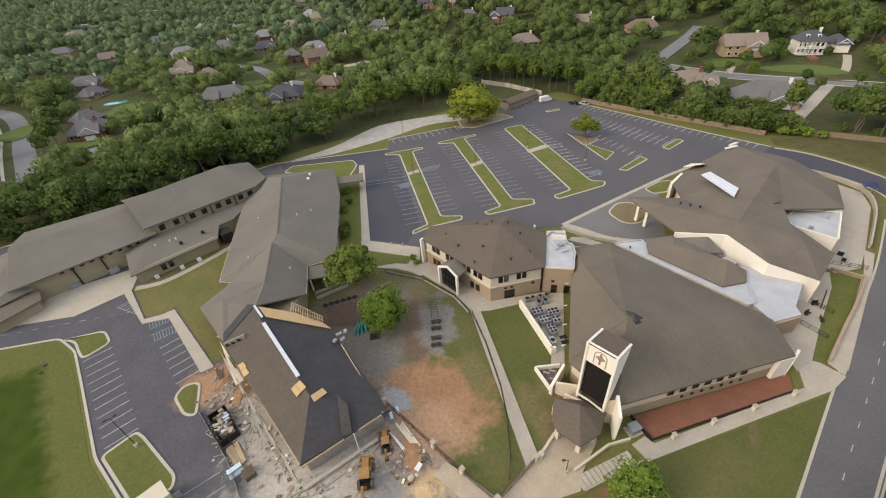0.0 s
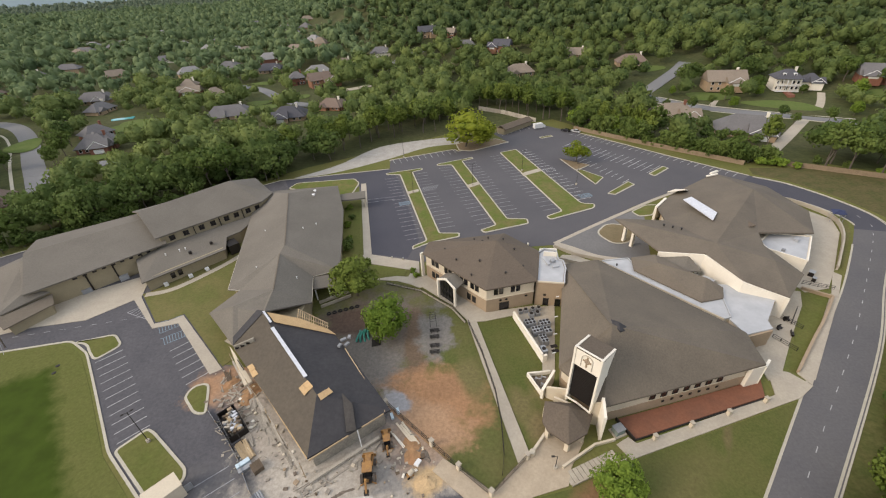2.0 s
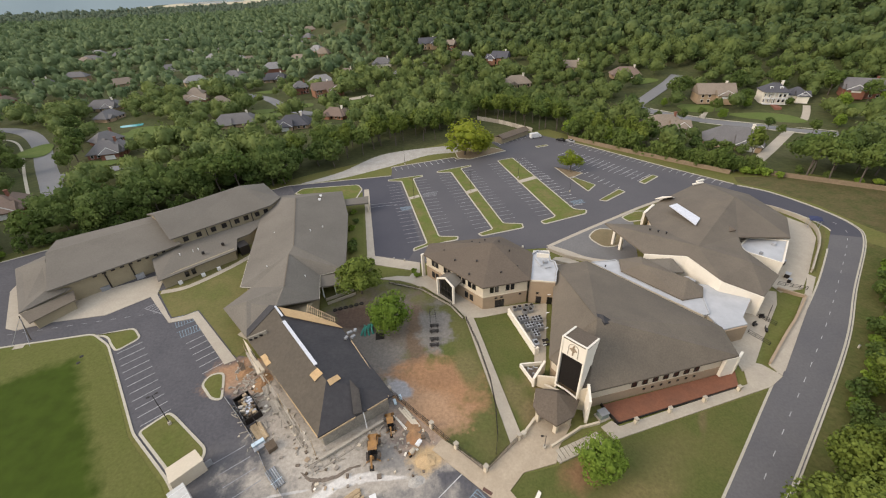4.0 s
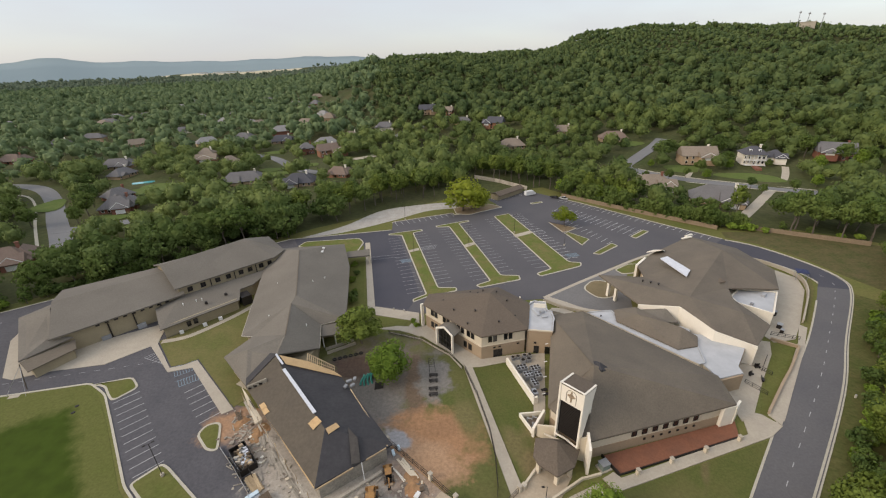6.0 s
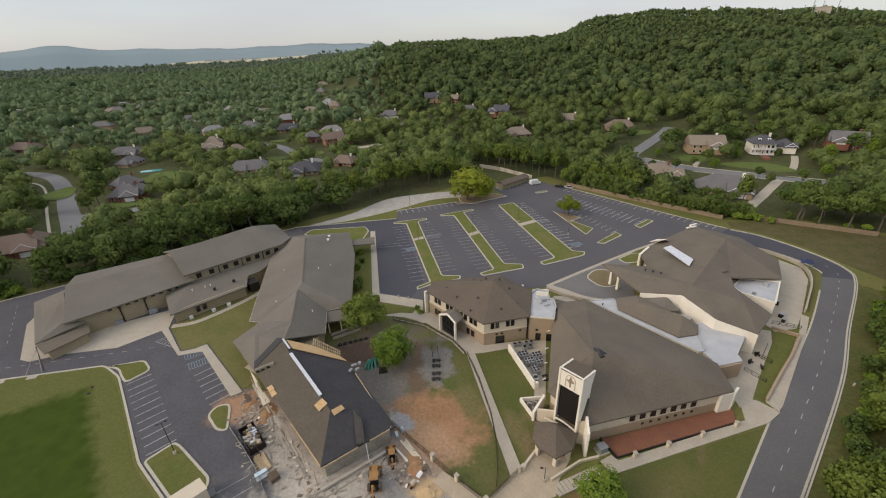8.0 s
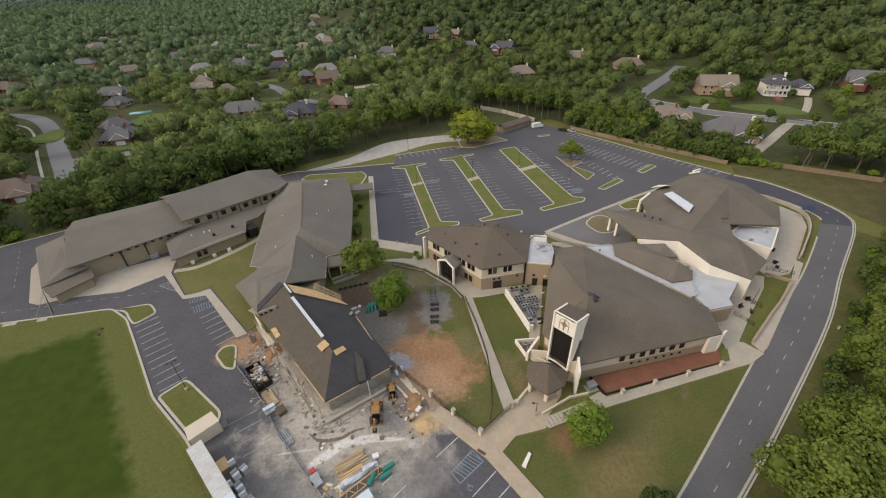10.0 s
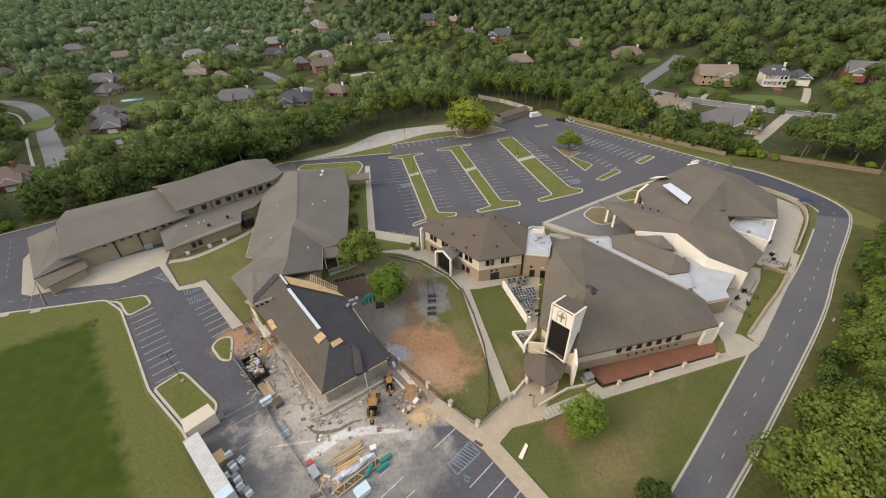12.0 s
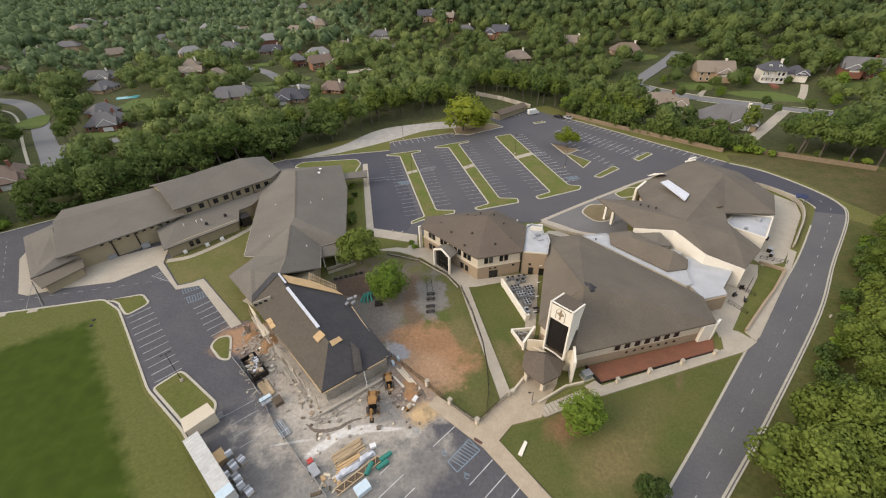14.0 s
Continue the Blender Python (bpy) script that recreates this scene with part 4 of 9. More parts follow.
slab("footpath_road", [(65.6, 63.2), (66.4, 60.4), (79.0, 72.6), (90.6, 84.0), (98.0, 92.0), (97.0, 93.6), (89.2, 84.4), (80.0, 75.4)], "pale concrete footpath beside the road wall", 0.16)
flat("church_east_lawn", [(65.6, 63.4), (64.6, 64.0), (83.8, 86.2), (88.6, 84.2), (79.8, 75.8)], 0.08, LAWN, "grass strip beside the road wall")
flat("gravel_track", spline([(-63, 170.6), (-47, 183.4), (-31, 204), (-8, 212), (8, 214)]) + spline([(7, 203.4), (-8, 200.5), (-24.8, 188), (-44, 176), (-58, 171)]), 0.06, PALE_GRAVEL, "pale gravel track along the wood", "road")

# ---- building parts ----
WINDOWS = {}


def window(parent, x, y, z, nx, ny, w, h, name="window", glass=None):
    """A framed window (or door) on a wall; (x, y, z) is the middle of its lower edge."""
    key = (round(w, 2), round(h, 2), name)
    if key not in WINDOWS:
        fr = MB()
        for cx, cz, sx, sz in ((0, 0, w + 0.16, 0.09), (0, h - 0.02, w + 0.16, 0.09), (-w / 2, 0.05, 0.1, h), (w / 2, 0.05, 0.1, h)):
            fr.box(cx, 0.02, cz, sx, 0.14, sz)
        if w > 1.3:
            fr.box(0, 0.02, 0.05, 0.07, 0.1, h)
        WINDOWS[key] = (mesh_of(name, fr, DARK_METAL), mesh_of("pane", MB().box(0, 0.005, 0.04, w, 0.07, h), glass or GLASS))
    turn = math.degrees(math.atan2(ny, nx)) - 90
    at = Vector((x, y, z)) - parent.location
    ob = piece(name, WINDOWS[key][0], parent, pose(*at, 0, 0, turn))
    piece("pane", WINDOWS[key][1], ob, Matrix())
    return ob


def row_of_windows(parent, a, b, z, w, h, at, lift=0.0, name="window"):
    """Windows at shares of the way from a to b, facing to the right of that way."""
    d = Vector((b[0] - a[0], b[1] - a[1])).normalized()
    n = (d.y, -d.x)
    for s in at:
        window(parent, a[0] + (b[0] - a[0]) * s + n[0] * lift, a[1] + (b[1] - a[1]) * s + n[1] * lift, z, n[0], n[1], w, h, name)


def roof(parent, pts, faces, material, thick=0.32, name="roof", label=""):
    return part(name, MB().shell(pts, faces, thick), material, parent, label)


def slope_wall(mb, tops, z0, thick):
    """Upright wall under a sloping edge: tops are 3D points along it."""
    for a, b in zip(tops, tops[1:]):
        d = Vector((b[0] - a[0], b[1] - a[1])).normalized()
        n = Vector((-d.y, d.x)) * thick
        k = len(mb.v)
        mb.v += [(a[0], a[1], z0), (b[0], b[1], z0), (b[0] + n.x, b[1] + n.y, z0), (a[0] + n.x, a[1] + n.y, z0),
                 (a[0], a[1], a[2]), (b[0], b[1], b[2]), (b[0] + n.x, b[1] + n.y, b[2]), (a[0] + n.x, a[1] + n.y, a[2])]
        for q in ((3, 2, 1, 0), (4, 5, 6, 7), (0, 1, 5, 4), (1, 2, 6, 5), (2, 3, 7, 6), (3, 0, 4, 7)):
            mb.f.append(tuple(k + i for i in q))
    return mb


def fan(pts, peak):
    """A many-sided pyramid roof."""
    n = len(pts)
    return list(pts) + [peak], [(i, (i + 1) % n, n) for i in range(n)]


def pipes(parent, spots, material=None, r=0.12, h=0.5, name="vent_pipe"):
    for x, y, z in spots:
        part(name, MB().rod((x, y, z - 0.1), (x, y, z + h), r, n=8).rod((x, y, z + h), (x, y, z + h + 0.08), r * 1.6, n=8), material or DARK_METAL, parent)


# ---- corner building of two storeys ----
def corner_building():
    ob = thing("classroom_building", "two-storey tan and cream building, brown hipped roof", "building", (8, 95, 0))
    eave = [(-7.3, 99.5), (7.4, 83.5), (19.6, 86.1), (22.5, 98.3), (15.1, 107.6), (-5.8, 105.0)]
    foot = inset(eave, 0.7)
    lower = inset(eave, 0.62)
    part("upper_wall", MB().prism(foot, 3.9, 7.3), CREAM, ob, "cream stucco upper wall")
    part("lower_wall", MB().prism(lower, 0.0, 3.9), TAN, ob, "tan block lower wall")
    part("string_course", MB().prism(inset(eave, 0.5), 3.85, 4.05), CREAM, ob)
    pts, faces = fan([(x, y, 7.5) for x, y in eave], (11.5, 98.3, 11.2))
    roof(ob, pts, faces, SHINGLE_DARK, 0.35, label="dark brown shingled roof")
    pipes(ob, [(-1.5, 99.5, 8.4), (1.2, 94.5, 8.5), (6.8, 92.5, 9.3), (10.6, 92.0, 9.2), (8.2, 99.8, 10.2), (13.5, 99.9, 10.4), (15.8, 96.2, 9.7), (9.8, 101.2, 10.2), (6.3, 102.2, 9.2), (17, 90.5, 8.5), (4.5, 88.5, 8.1), (12.5, 88.2, 8.5)], r=0.16, h=0.25)
    row_of_windows(ob, (-6.5, 99.55), (7.55, 84.25), 4.9, 1.0, 1.8, (0.13, 0.2, 0.36, 0.43, 0.62, 0.69, 0.79, 0.86))
    row_of_windows(ob, (-6.55, 99.5), (7.5, 84.15), 1.1, 0.95, 1.7, (0.13, 0.2, 0.74, 0.82))
    row_of_windows(ob, (7.55, 84.25), (19.1, 86.75), 4.9, 0.9, 1.9, (0.2, 0.31, 0.55, 0.66))
    row_of_windows(ob, (7.55, 84.15), (19.1, 86.65), 0.1, 2.3, 2.2, (0.38,), name="service_door")
    row_of_windows(ob, (7.55, 84.15), (19.1, 86.65), 2.9, 0.5, 0.35, (0.3, 0.42, 0.84), name="vent")
    part("porch_roof", MB().shell([(-3.7, 91.5, 5.0), (-1.6, 89.1, 6.6), (0.5, 86.7, 5.4), (-1.0, 94.1, 5.2), (0.9, 91.5, 6.8), (2.9, 89.3, 5.6)], [(0, 1, 4, 3), (1, 2, 5, 4)], 0.3), SHINGLE_GREY, ob, "grey shingled porch gable")
    gb = MB()
    for a, b in (((-3.7, 91.5, 5.1), (-1.6, 89.1, 6.8)), ((-1.6, 89.1, 6.8), (0.5, 86.7, 5.5))):
        gb.beam(a, b, 0.34, 0.4)
    part("porch_gable", gb, WHITE, ob, "white gable edge")
    for x, y, h in ((-3.55, 91.35, 4.95), (0.4, 86.85, 5.35)):
        part("porch_pier", MB().box(x, y, 0.1, 0.45, 0.5, h, -47), WHITE, ob, "white porch pier")
    glaz = MB()
    slope_wall(glaz, [(-3.1, 91.3, 4.9), (-1.3, 89.3, 6.3), (0.5, 87.2, 5.2)], 0.15, 0.15)
    part("porch_glazing", glaz, GLASS, ob, "dark glazed entrance")
    for u in (0.2, 0.4, 0.6, 0.8):
        x, y = -3.1 + 3.6 * u, 91.3 - 4.1 * u
        part("mullion", MB().box(x - 0.08, y - 0.07, 0.15, 0.09, 0.09, 4.9 + 1.0 * (1 - abs(u - 0.5) * 2)), DARK_METAL, ob)
    part("downpipe", MB().rod((19.3, 86.2, 0), (19.3, 86.2, 7.2), 0.07), DARK_METAL, ob)
    part("corner_fin", MB().box(-7.6, 99.9, 0, 0.5, 0.9, 7.4, -47), WHITE, ob, "white corner pier")
    return ob


corner_building()


# ---- link block with flat roofs ----
def link_block():
    ob = thing("link_building", "tan link block with white flat roof", "building", (24, 92, 0))
    foot = [(19.5, 86.4), (25.6, 85.2), (26.6, 88.6), (27.4, 90.6), (27.6, 94.0), (26.6, 94.6), (27.0, 98.4), (24.2, 99.6), (22.4, 98.0)]
    part("wall", MB().prism(foot, 0, 6.9), TAN, ob)
    part("flat_roof", MB().prism(inset(foot, 0.25), 6.8, 7.0), MEMBRANE, ob, "white roof membrane")
    for a, b in zip(foot[1:], foot[2:]):
        part("parapet", MB().wall(a, b, 6.9, 7.35, 0.3), MEMBRANE, ob, "pale parapet")
    part("parapet", MB().wall(foot[0], foot[1], 6.9, 7.25, 0.3), CREAM, ob, "pale parapet")
    part("screen_wall", MB().wall((23.4, 96.8), (26.6, 96.2), 7.0, 8.2, 0.25), WHITE, ob, "white roof screen")
    part("roof_duct", MB().box(23.4, 94.0, 7.0, 0.7, 3.4, 0.5, 12).box(25.2, 91.6, 7.0, 1.6, 0.6, 0.45, 12), MEMBRANE, ob, "white roof duct")
    part("stair_wall", MB().wall((24.0, 103.0), (28.3, 102.7), 0, 5.0, 0.35).wall((28.3, 102.7), (27.6, 99.4), 0, 5.0, 0.35), WHITE, ob, "white stair tower wall")
    part("stair_wall", MB().wall((24.0, 100.9), (24.0, 103.0), 0, 5.0, 0.35), WHITE, ob, "white stair tower wall")
    for k in range(7):
        part("stair", MB().box(27.1, 95.4 + k * 0.6, 0.1, 1.6, 0.6, 0.45 + 0.5 * k, 0), CONCRETE, ob, "pale outside stair step")
    part("roof_unit", MB().box(25.0, 93.8, 7.0, 1.1, 0.9, 0.8, 15), STEEL_GREY, ob, "grey roof unit")
    part("terrace", MB().prism([(26.0, 94.6), (28.2, 91.6), (30.4, 96.2), (37.6, 98.6), (40.6, 101.4), (34.8, 106.2), (31.6, 106.6), (28.4, 103.0)], 0.0, 0.14), CONCRETE, ob, "pale concrete terrace")
    window(ob, 22.0, 85.9, 0.1, -0.19, -0.98, 1.2, 2.1, "door")
    window(ob, 24.7, 85.36, 0.1, -0.19, -0.98, 1.2, 2.1, "door")
    window(ob, 21.6, 85.98, 3.0, -0.19, -0.98, 0.5, 0.5, "vent")
    bal = MB()
    bal.wall((30.2, 110.6), (34.8, 106.2), 0, 1.0, 0.25).wall((34.8, 106.2), (42.0, 102.6), 0, 1.0, 0.25).wall((30.0, 104.0), (38.0, 99.6), 0, 1.2, 0.3)
    part("retaining_wall", bal, CONCRETE, ob, "pale retaining walls")


link_block()


# ---- church ----
def church():
    ob = thing("church", "broad church with brown pyramid roof", "church", (36, 70, 0))
    eave = [(27.9, 94.6), (37.0, 96.0), (55.1, 72.6), (57.6, 69.2), (56.2, 61.2), (24.0, 53.8), (18.8, 62.6)]
    peak = (27.4, 63.7, 14.6)
    foot = inset(eave, 0.75)
    part("wall", MB().prism(foot, 0, 5.3), CREAM, ob, "cream stucco wall")
    part("plinth", MB().prism(inset(eave, 0.66), 0, 2.4), TAN, ob, "tan block plinth")
    pts, faces = fan([(x, y, 5.6) for x, y in eave], peak)
    roof(ob, pts, faces, SHINGLE, 0.4, label="brown shingled roof")
    for i in (0, 6):
        part("hip_cap", MB().beam((*eave[i], 5.66), (peak[0], peak[1], peak[2] + 0.04), 0.3, 0.05), SHINGLE, ob)
    cap, cf = fan([(28.0, 65.8, 14.0), (27.3, 64.3, 14.2), (28.7, 62.9, 14.0), (31.4, 63.8, 13.0)], (28.6, 64.3, 14.9))
    roof(ob, cap, cf, FELT, 0.5, name="vent_cowl", label="dark metal ridge cowl")
    a, b = (24.7, 54.6), (55.7, 61.75)
    row_of_windows(ob, a, b, 3.05, 1.0, 1.5, (0.30, 0.373, 0.447, 0.52, 0.593, 0.667, 0.74))
    row_of_windows(ob, (24.7, 54.5), (55.7, 61.65), 1.5, 0.35, 0.35, (0.38, 0.44, 0.5, 0.56, 0.62, 0.68, 0.74), name="vent")
    part("corner_panel", MB().wall((53.4, 60.8), (56.4, 61.5), 0.0, 5.2, 0.7), WHITE, ob, "white corner panel")
    part("corner_fin", MB().wall((56.3, 61.2), (58.2, 62.8), 0.0, 4.9, 0.45), WHITE, ob, "white corner fin")
    for x, y in ((19.4, 66.5), (20.9, 71.5), (22.3, 76.5), (24.2, 83), (25.6, 88)):
        part("gutter_bracket", MB().box(x - 0.5, y, 5.0, 0.8, 0.15, 0.15, 15), WHITE_PAINT, ob)
    return ob


church()


def bell_tower():
    ob = thing("bell_tower", "white church tower with dark louvred front", "tower", (21.5, 56, 0))
    f1, f2 = Vector((19.0, 57.3)), Vector((21.95, 54.2))  # front corners
    across = (f2 - f1).normalized()
    back = Vector((-across.y, across.x))
    if back.x < 0:
        back = -back
    H = 16.6

    def P(s, d, z):
        q = f1 + across * s + back * d
        return (q.x, q.y, z)

    W = (f2 - f1).length

    def side(s0, s1, deep_top, deep_low, z0=3.0):
        mb = MB()
        k = len(mb.v)
        mb.v += [P(s0, 0, z0), P(s1, 0, z0), P(s1, deep_low, z0), P(s0, deep_low, z0), P(s0, 0, H), P(s1, 0, H), P(s1, deep_top, H - 0.9), P(s0, deep_top, H - 0.9)]
        for q in ((0, 1, 2, 3), (4, 7, 6, 5), (0, 4, 5, 1), (1, 5, 6, 2), (2, 6, 7, 3), (3, 7, 4, 0)):
            mb.f.append(tuple(k + i for i in q))
        return mb

    part("side_fin", side(-0.3, 0.05, 4.7, 1.2, 2.6), WHITE, ob, "white tapered side fin")
    part("side_fin", side(W - 0.05, W + 0.3, 4.7, 0.5, 2.6), WHITE, ob, "white tapered side fin")
    back_wall = MB()
    back_wall.prism([P(0, 4.0, 0)[:2], P(W, 4.0, 0)[:2], P(W, 4.5, 0)[:2], P(0, 4.5, 0)[:2]], 9, H - 1.4)
    part("back_wall", back_wall, WHITE, ob)
    panel = MB().prism([P(0.05, 0.15, 0)[:2], P(W - 0.05, 0.15, 0)[:2], P(W - 0.05, 0.5, 0)[:2], P(0.05, 0.5, 0)[:2]], 12.6, H - 0.1)
    part("front_panel", panel, WHITE, ob, "white front panel")
    screen = MB().prism([P(0.05, 0.6, 0)[:2], P(W - 0.05, 0.6, 0)[:2], P(W - 0.05, 0.8, 0)[:2], P(0.05, 0.8, 0)[:2]], 4.4, 12.6)
    scr = part("screen", screen, DARK_METAL, ob, "dark bronze louvre screen")
    for i in range(22):
        part("louvre", MB().prism([P(0.1, 0.5, 0)[:2], P(W - 0.1, 0.5, 0)[:2], P(W - 0.1, 0.62, 0)[:2], P(0.1, 0.62, 0)[:2]], 4.5 + i * 0.365, 4.56 + i * 0.365), DARK_METAL, ob)
    arch = MB()
    for i in range(12):
        t0, t1 = math.pi * i / 12, math.pi * (i + 1) / 12
        c = W / 2
        arch.beam(P(c - 0.95 * math.cos(t0), 0.1, 14.9 + 0.95 * math.sin(t0)), P(c - 0.95 * math.cos(t1), 0.1, 14.9 + 0.95 * math.sin(t1)), 0.1, 0.1)
    arch.beam(P(W / 2 - 0.95, 0.1, 14.9), P(W / 2 - 0.95, 0.1, 13.0), 0.1, 0.1).beam(P(W / 2 + 0.95, 0.1, 14.9), P(W / 2 + 0.95, 0.1, 13.0), 0.1, 0.1)
    part("arch_moulding", arch, CONCRETE, ob, "pale arch moulding")
    cross = MB()
    cross.beam(P(W / 2, 0.08, 13.3), P(W / 2, 0.08, 15.6), 0.26, 0.14).beam(P(W / 2 - 0.7, 0.08, 14.6), P(W / 2 + 0.7, 0.08, 14.6), 0.14, 0.26)
    for i in range(10):
        t0, t1 = 2 * math.pi * i / 10, 2 * math.pi * (i + 1) / 10
        cross.beam(P(W / 2 + 0.45 * math.cos(t0), 0.09, 14.6 + 0.45 * math.sin(t0)), P(W / 2 + 0.45 * math.cos(t1), 0.09, 14.6 + 0.45 * math.sin(t1)), 0.12, 0.1)
    part("ringed_cross", cross, TAN, ob, "tan ringed cross")
    roof(ob, [P(-0.3, 0.1, H - 0.15), P(W + 0.3, 0.1, H - 0.15), P(W + 0.3, 4.8, H - 1.0), P(-0.3, 4.8, H - 1.0)], [(0, 1, 2, 3)], SHINGLE_DARK, 0.2, label="dark brown tower roof")
    part("canopy_edge", MB().beam(P(-0.2, -0.1, 4.1), P(W * 0.5, -0.25, 4.5), 0.2, 0.3).beam(P(W * 0.5, -0.25, 4.5), P(W + 0.2, -0.1, 3.9), 0.2, 0.3), WHITE, ob, "white canopy edge")


bell_tower()


def porch_pavilion():
    ob = thing("porch", "brown shingled church porch on stone piers", "porch", (18, 53, 0))
    eave = [(15.2, 57.2), (13.9, 53.4), (14.4, 51.6), (17.2, 49.0), (20.8, 50.8), (22.8, 54.2), (20.6, 56.6)]
    pts, faces = fan([(x, y, 3.1) for x, y in eave], (18.3, 54.2, 5.6))
    roof(ob, pts, faces, SHINGLE_DARK, 0.35, label="dark brown hipped porch roof")
    for x, y in ((14.7, 52.2), (17.4, 49.8), (20.2, 51.3), (15.3, 56.2)):
        part("pier", MB().box(x, y, 0, 0.7, 0.7, 2.9, 40), CREAM, ob, "cream pier")
    part("door_wall", MB().wall((17.0, 57.8), (21.8, 54.8), 0, 3.4, 0.4), CREAM, ob)


porch_pavilion()


def fin_walls():
    ob = thing("fin_wall", "tall white pointed fin wall beside the porch", "wall", (23.6, 52, 0))
    part("blade", slope_wall(MB(), [(23.7, 51.3, 6.2), (24.3, 54.6, 7.0)], 0, 0.45), WHITE, ob)
    part("panel", slope_wall(MB(), [(22.2, 54.6, 5.4), (24.2, 54.0, 6.4)], 0, 0.3), CREAM, ob, "cream panel")
    ob = thing("fin_wall", "white pointed fin walls round a service pit", "wall", (16.5, 62, 0))
    part("blade", slope_wall(MB(), [(15.6, 59.8, 2.6), (18.6, 63.4, 3.6)], 0, 0.5), WHITE, ob)
    part("panel", slope_wall(MB(), [(16.2, 60.2, 3.0), (19.2, 58.4, 4.4)], 0, 0.35), CREAM, ob, "cream panel")
    part("pit_wall", MB().wall((13.8, 65.3), (15.8, 60.0), 0, 1.1, 0.3).wall((13.8, 65.3), (18.4, 65.6), 0, 1.0, 0.3), WHITE, ob, "low white pit wall")
    part("pit_floor", MB().prism([(14.1, 65.0), (18.0, 65.2), (16.0, 60.8)], 0, 0.12), GREY_DIRT, ob)
    for x, y in ((15.2, 64), (16.4, 64.3), (16.0, 62.6)):
        part("pipe", MB().rod((x, y, 0.1), (x, y, 1.2), 0.16).rod((x, y, 1.0), (x + 0.8, y - 0.3, 1.0), 0.12), STEEL_GREY, ob)


fin_walls()


# ---- flat roofs between church and hall ----
def service_block():
    ob = thing("service_block", "flat white-roofed block between church and hall", "building", (56, 84, 0))
    strip = [(38.6, 96.6), (45.4, 97.2), (46.4, 92.4), (60.2, 81.2), (58.2, 74.6), (56.6, 74.2)]
    big = [(59.0, 80.6), (61.6, 85.8), (66.2, 84.6), (71.2, 79.8), (65.0, 73.2), (64.6, 71.0), (58.4, 69.6), (57.6, 74.8)]
    part("strip_wall", MB().prism(strip, 0, 4.5), CREAM, ob)
    part("strip_roof", MB().prism(inset(strip, 0.15), 4.4, 4.62), MEMBRANE, ob, "white roof membrane")
    part("block_wall", MB().prism(inset(big, 0.3), 0, 4.3), CREAM, ob)
    part("block_roof", MB().prism(big, 4.2, 4.5), MEMBRANE, ob, "white roof membrane")
    curb = MB()
    for a, b in zip(strip, strip[1:]):
        curb.wall(a, b, 4.5, 4.85, 0.25)
    part("roof_kerb", curb, MEMBRANE, ob, "white roof kerb")
    roof(ob, [(44.6, 91.6, 5.2), (46.0, 96.8, 5.2), (51.4, 96.0, 6.4), (49.6, 91.0, 7.4), (57.8, 84.6, 7.4), (61.2, 83.0, 5.6), (59.8, 80.2, 5.0), (54.5, 79.3, 5.0)], [(0, 1, 2, 3), (2, 5, 4, 3), (4, 5, 6), (3, 4, 6, 7), (0, 3, 7)], SHINGLE, 0.3, label="brown shingled roof strip")
    part("core_wall", MB().prism([(45.6, 92.4), (46.6, 96.0), (51, 95.2), (60.2, 82.8), (59.2, 81), (54.8, 80.4)], 4.4, 5.3), CREAM, ob)
    roof(ob, [(52.4, 93.2, 5.0), (53.6, 97.6, 5.0), (58.6, 94.0, 7.0), (60.4, 90.0, 5.0), (56.2, 90.2, 5.2)], [(0, 1, 2), (0, 2, 4), (2, 3, 4)], SHINGLE_GREY, 0.3, name="gable_roof", label="grey shingled small gable")
    part("gable_wall", MB().prism([(53.2, 93.4), (54.2, 96.6), (59.4, 90.8), (56.4, 90.9)], 3.8, 5.0), CREAM, ob)
    part("flat_dot", MB().box(60.2, 87.2, 4.4, 2.2, 2.6, 0.35, 40), MEMBRANE, ob)
    part("end_wall", MB().wall((58.6, 69.4), (64.4, 70.8), 0, 4.2, 0.4).wall((64.8, 73.4), (71.0, 79.6), 0, 4.2, 0.35), TAN, ob)
    for x, y in ((41.5, 94.4), (48, 89.2), (52.8, 84.9), (55.6, 82.2), (54.4, 83.1)):
        part("roof_vent", MB().rod((x, y, 4.5), (x, y, 5.1), 0.14).rod((x, y, 5.05), (x, y, 5.15), 0.22), DARK_METAL, ob)


service_block()


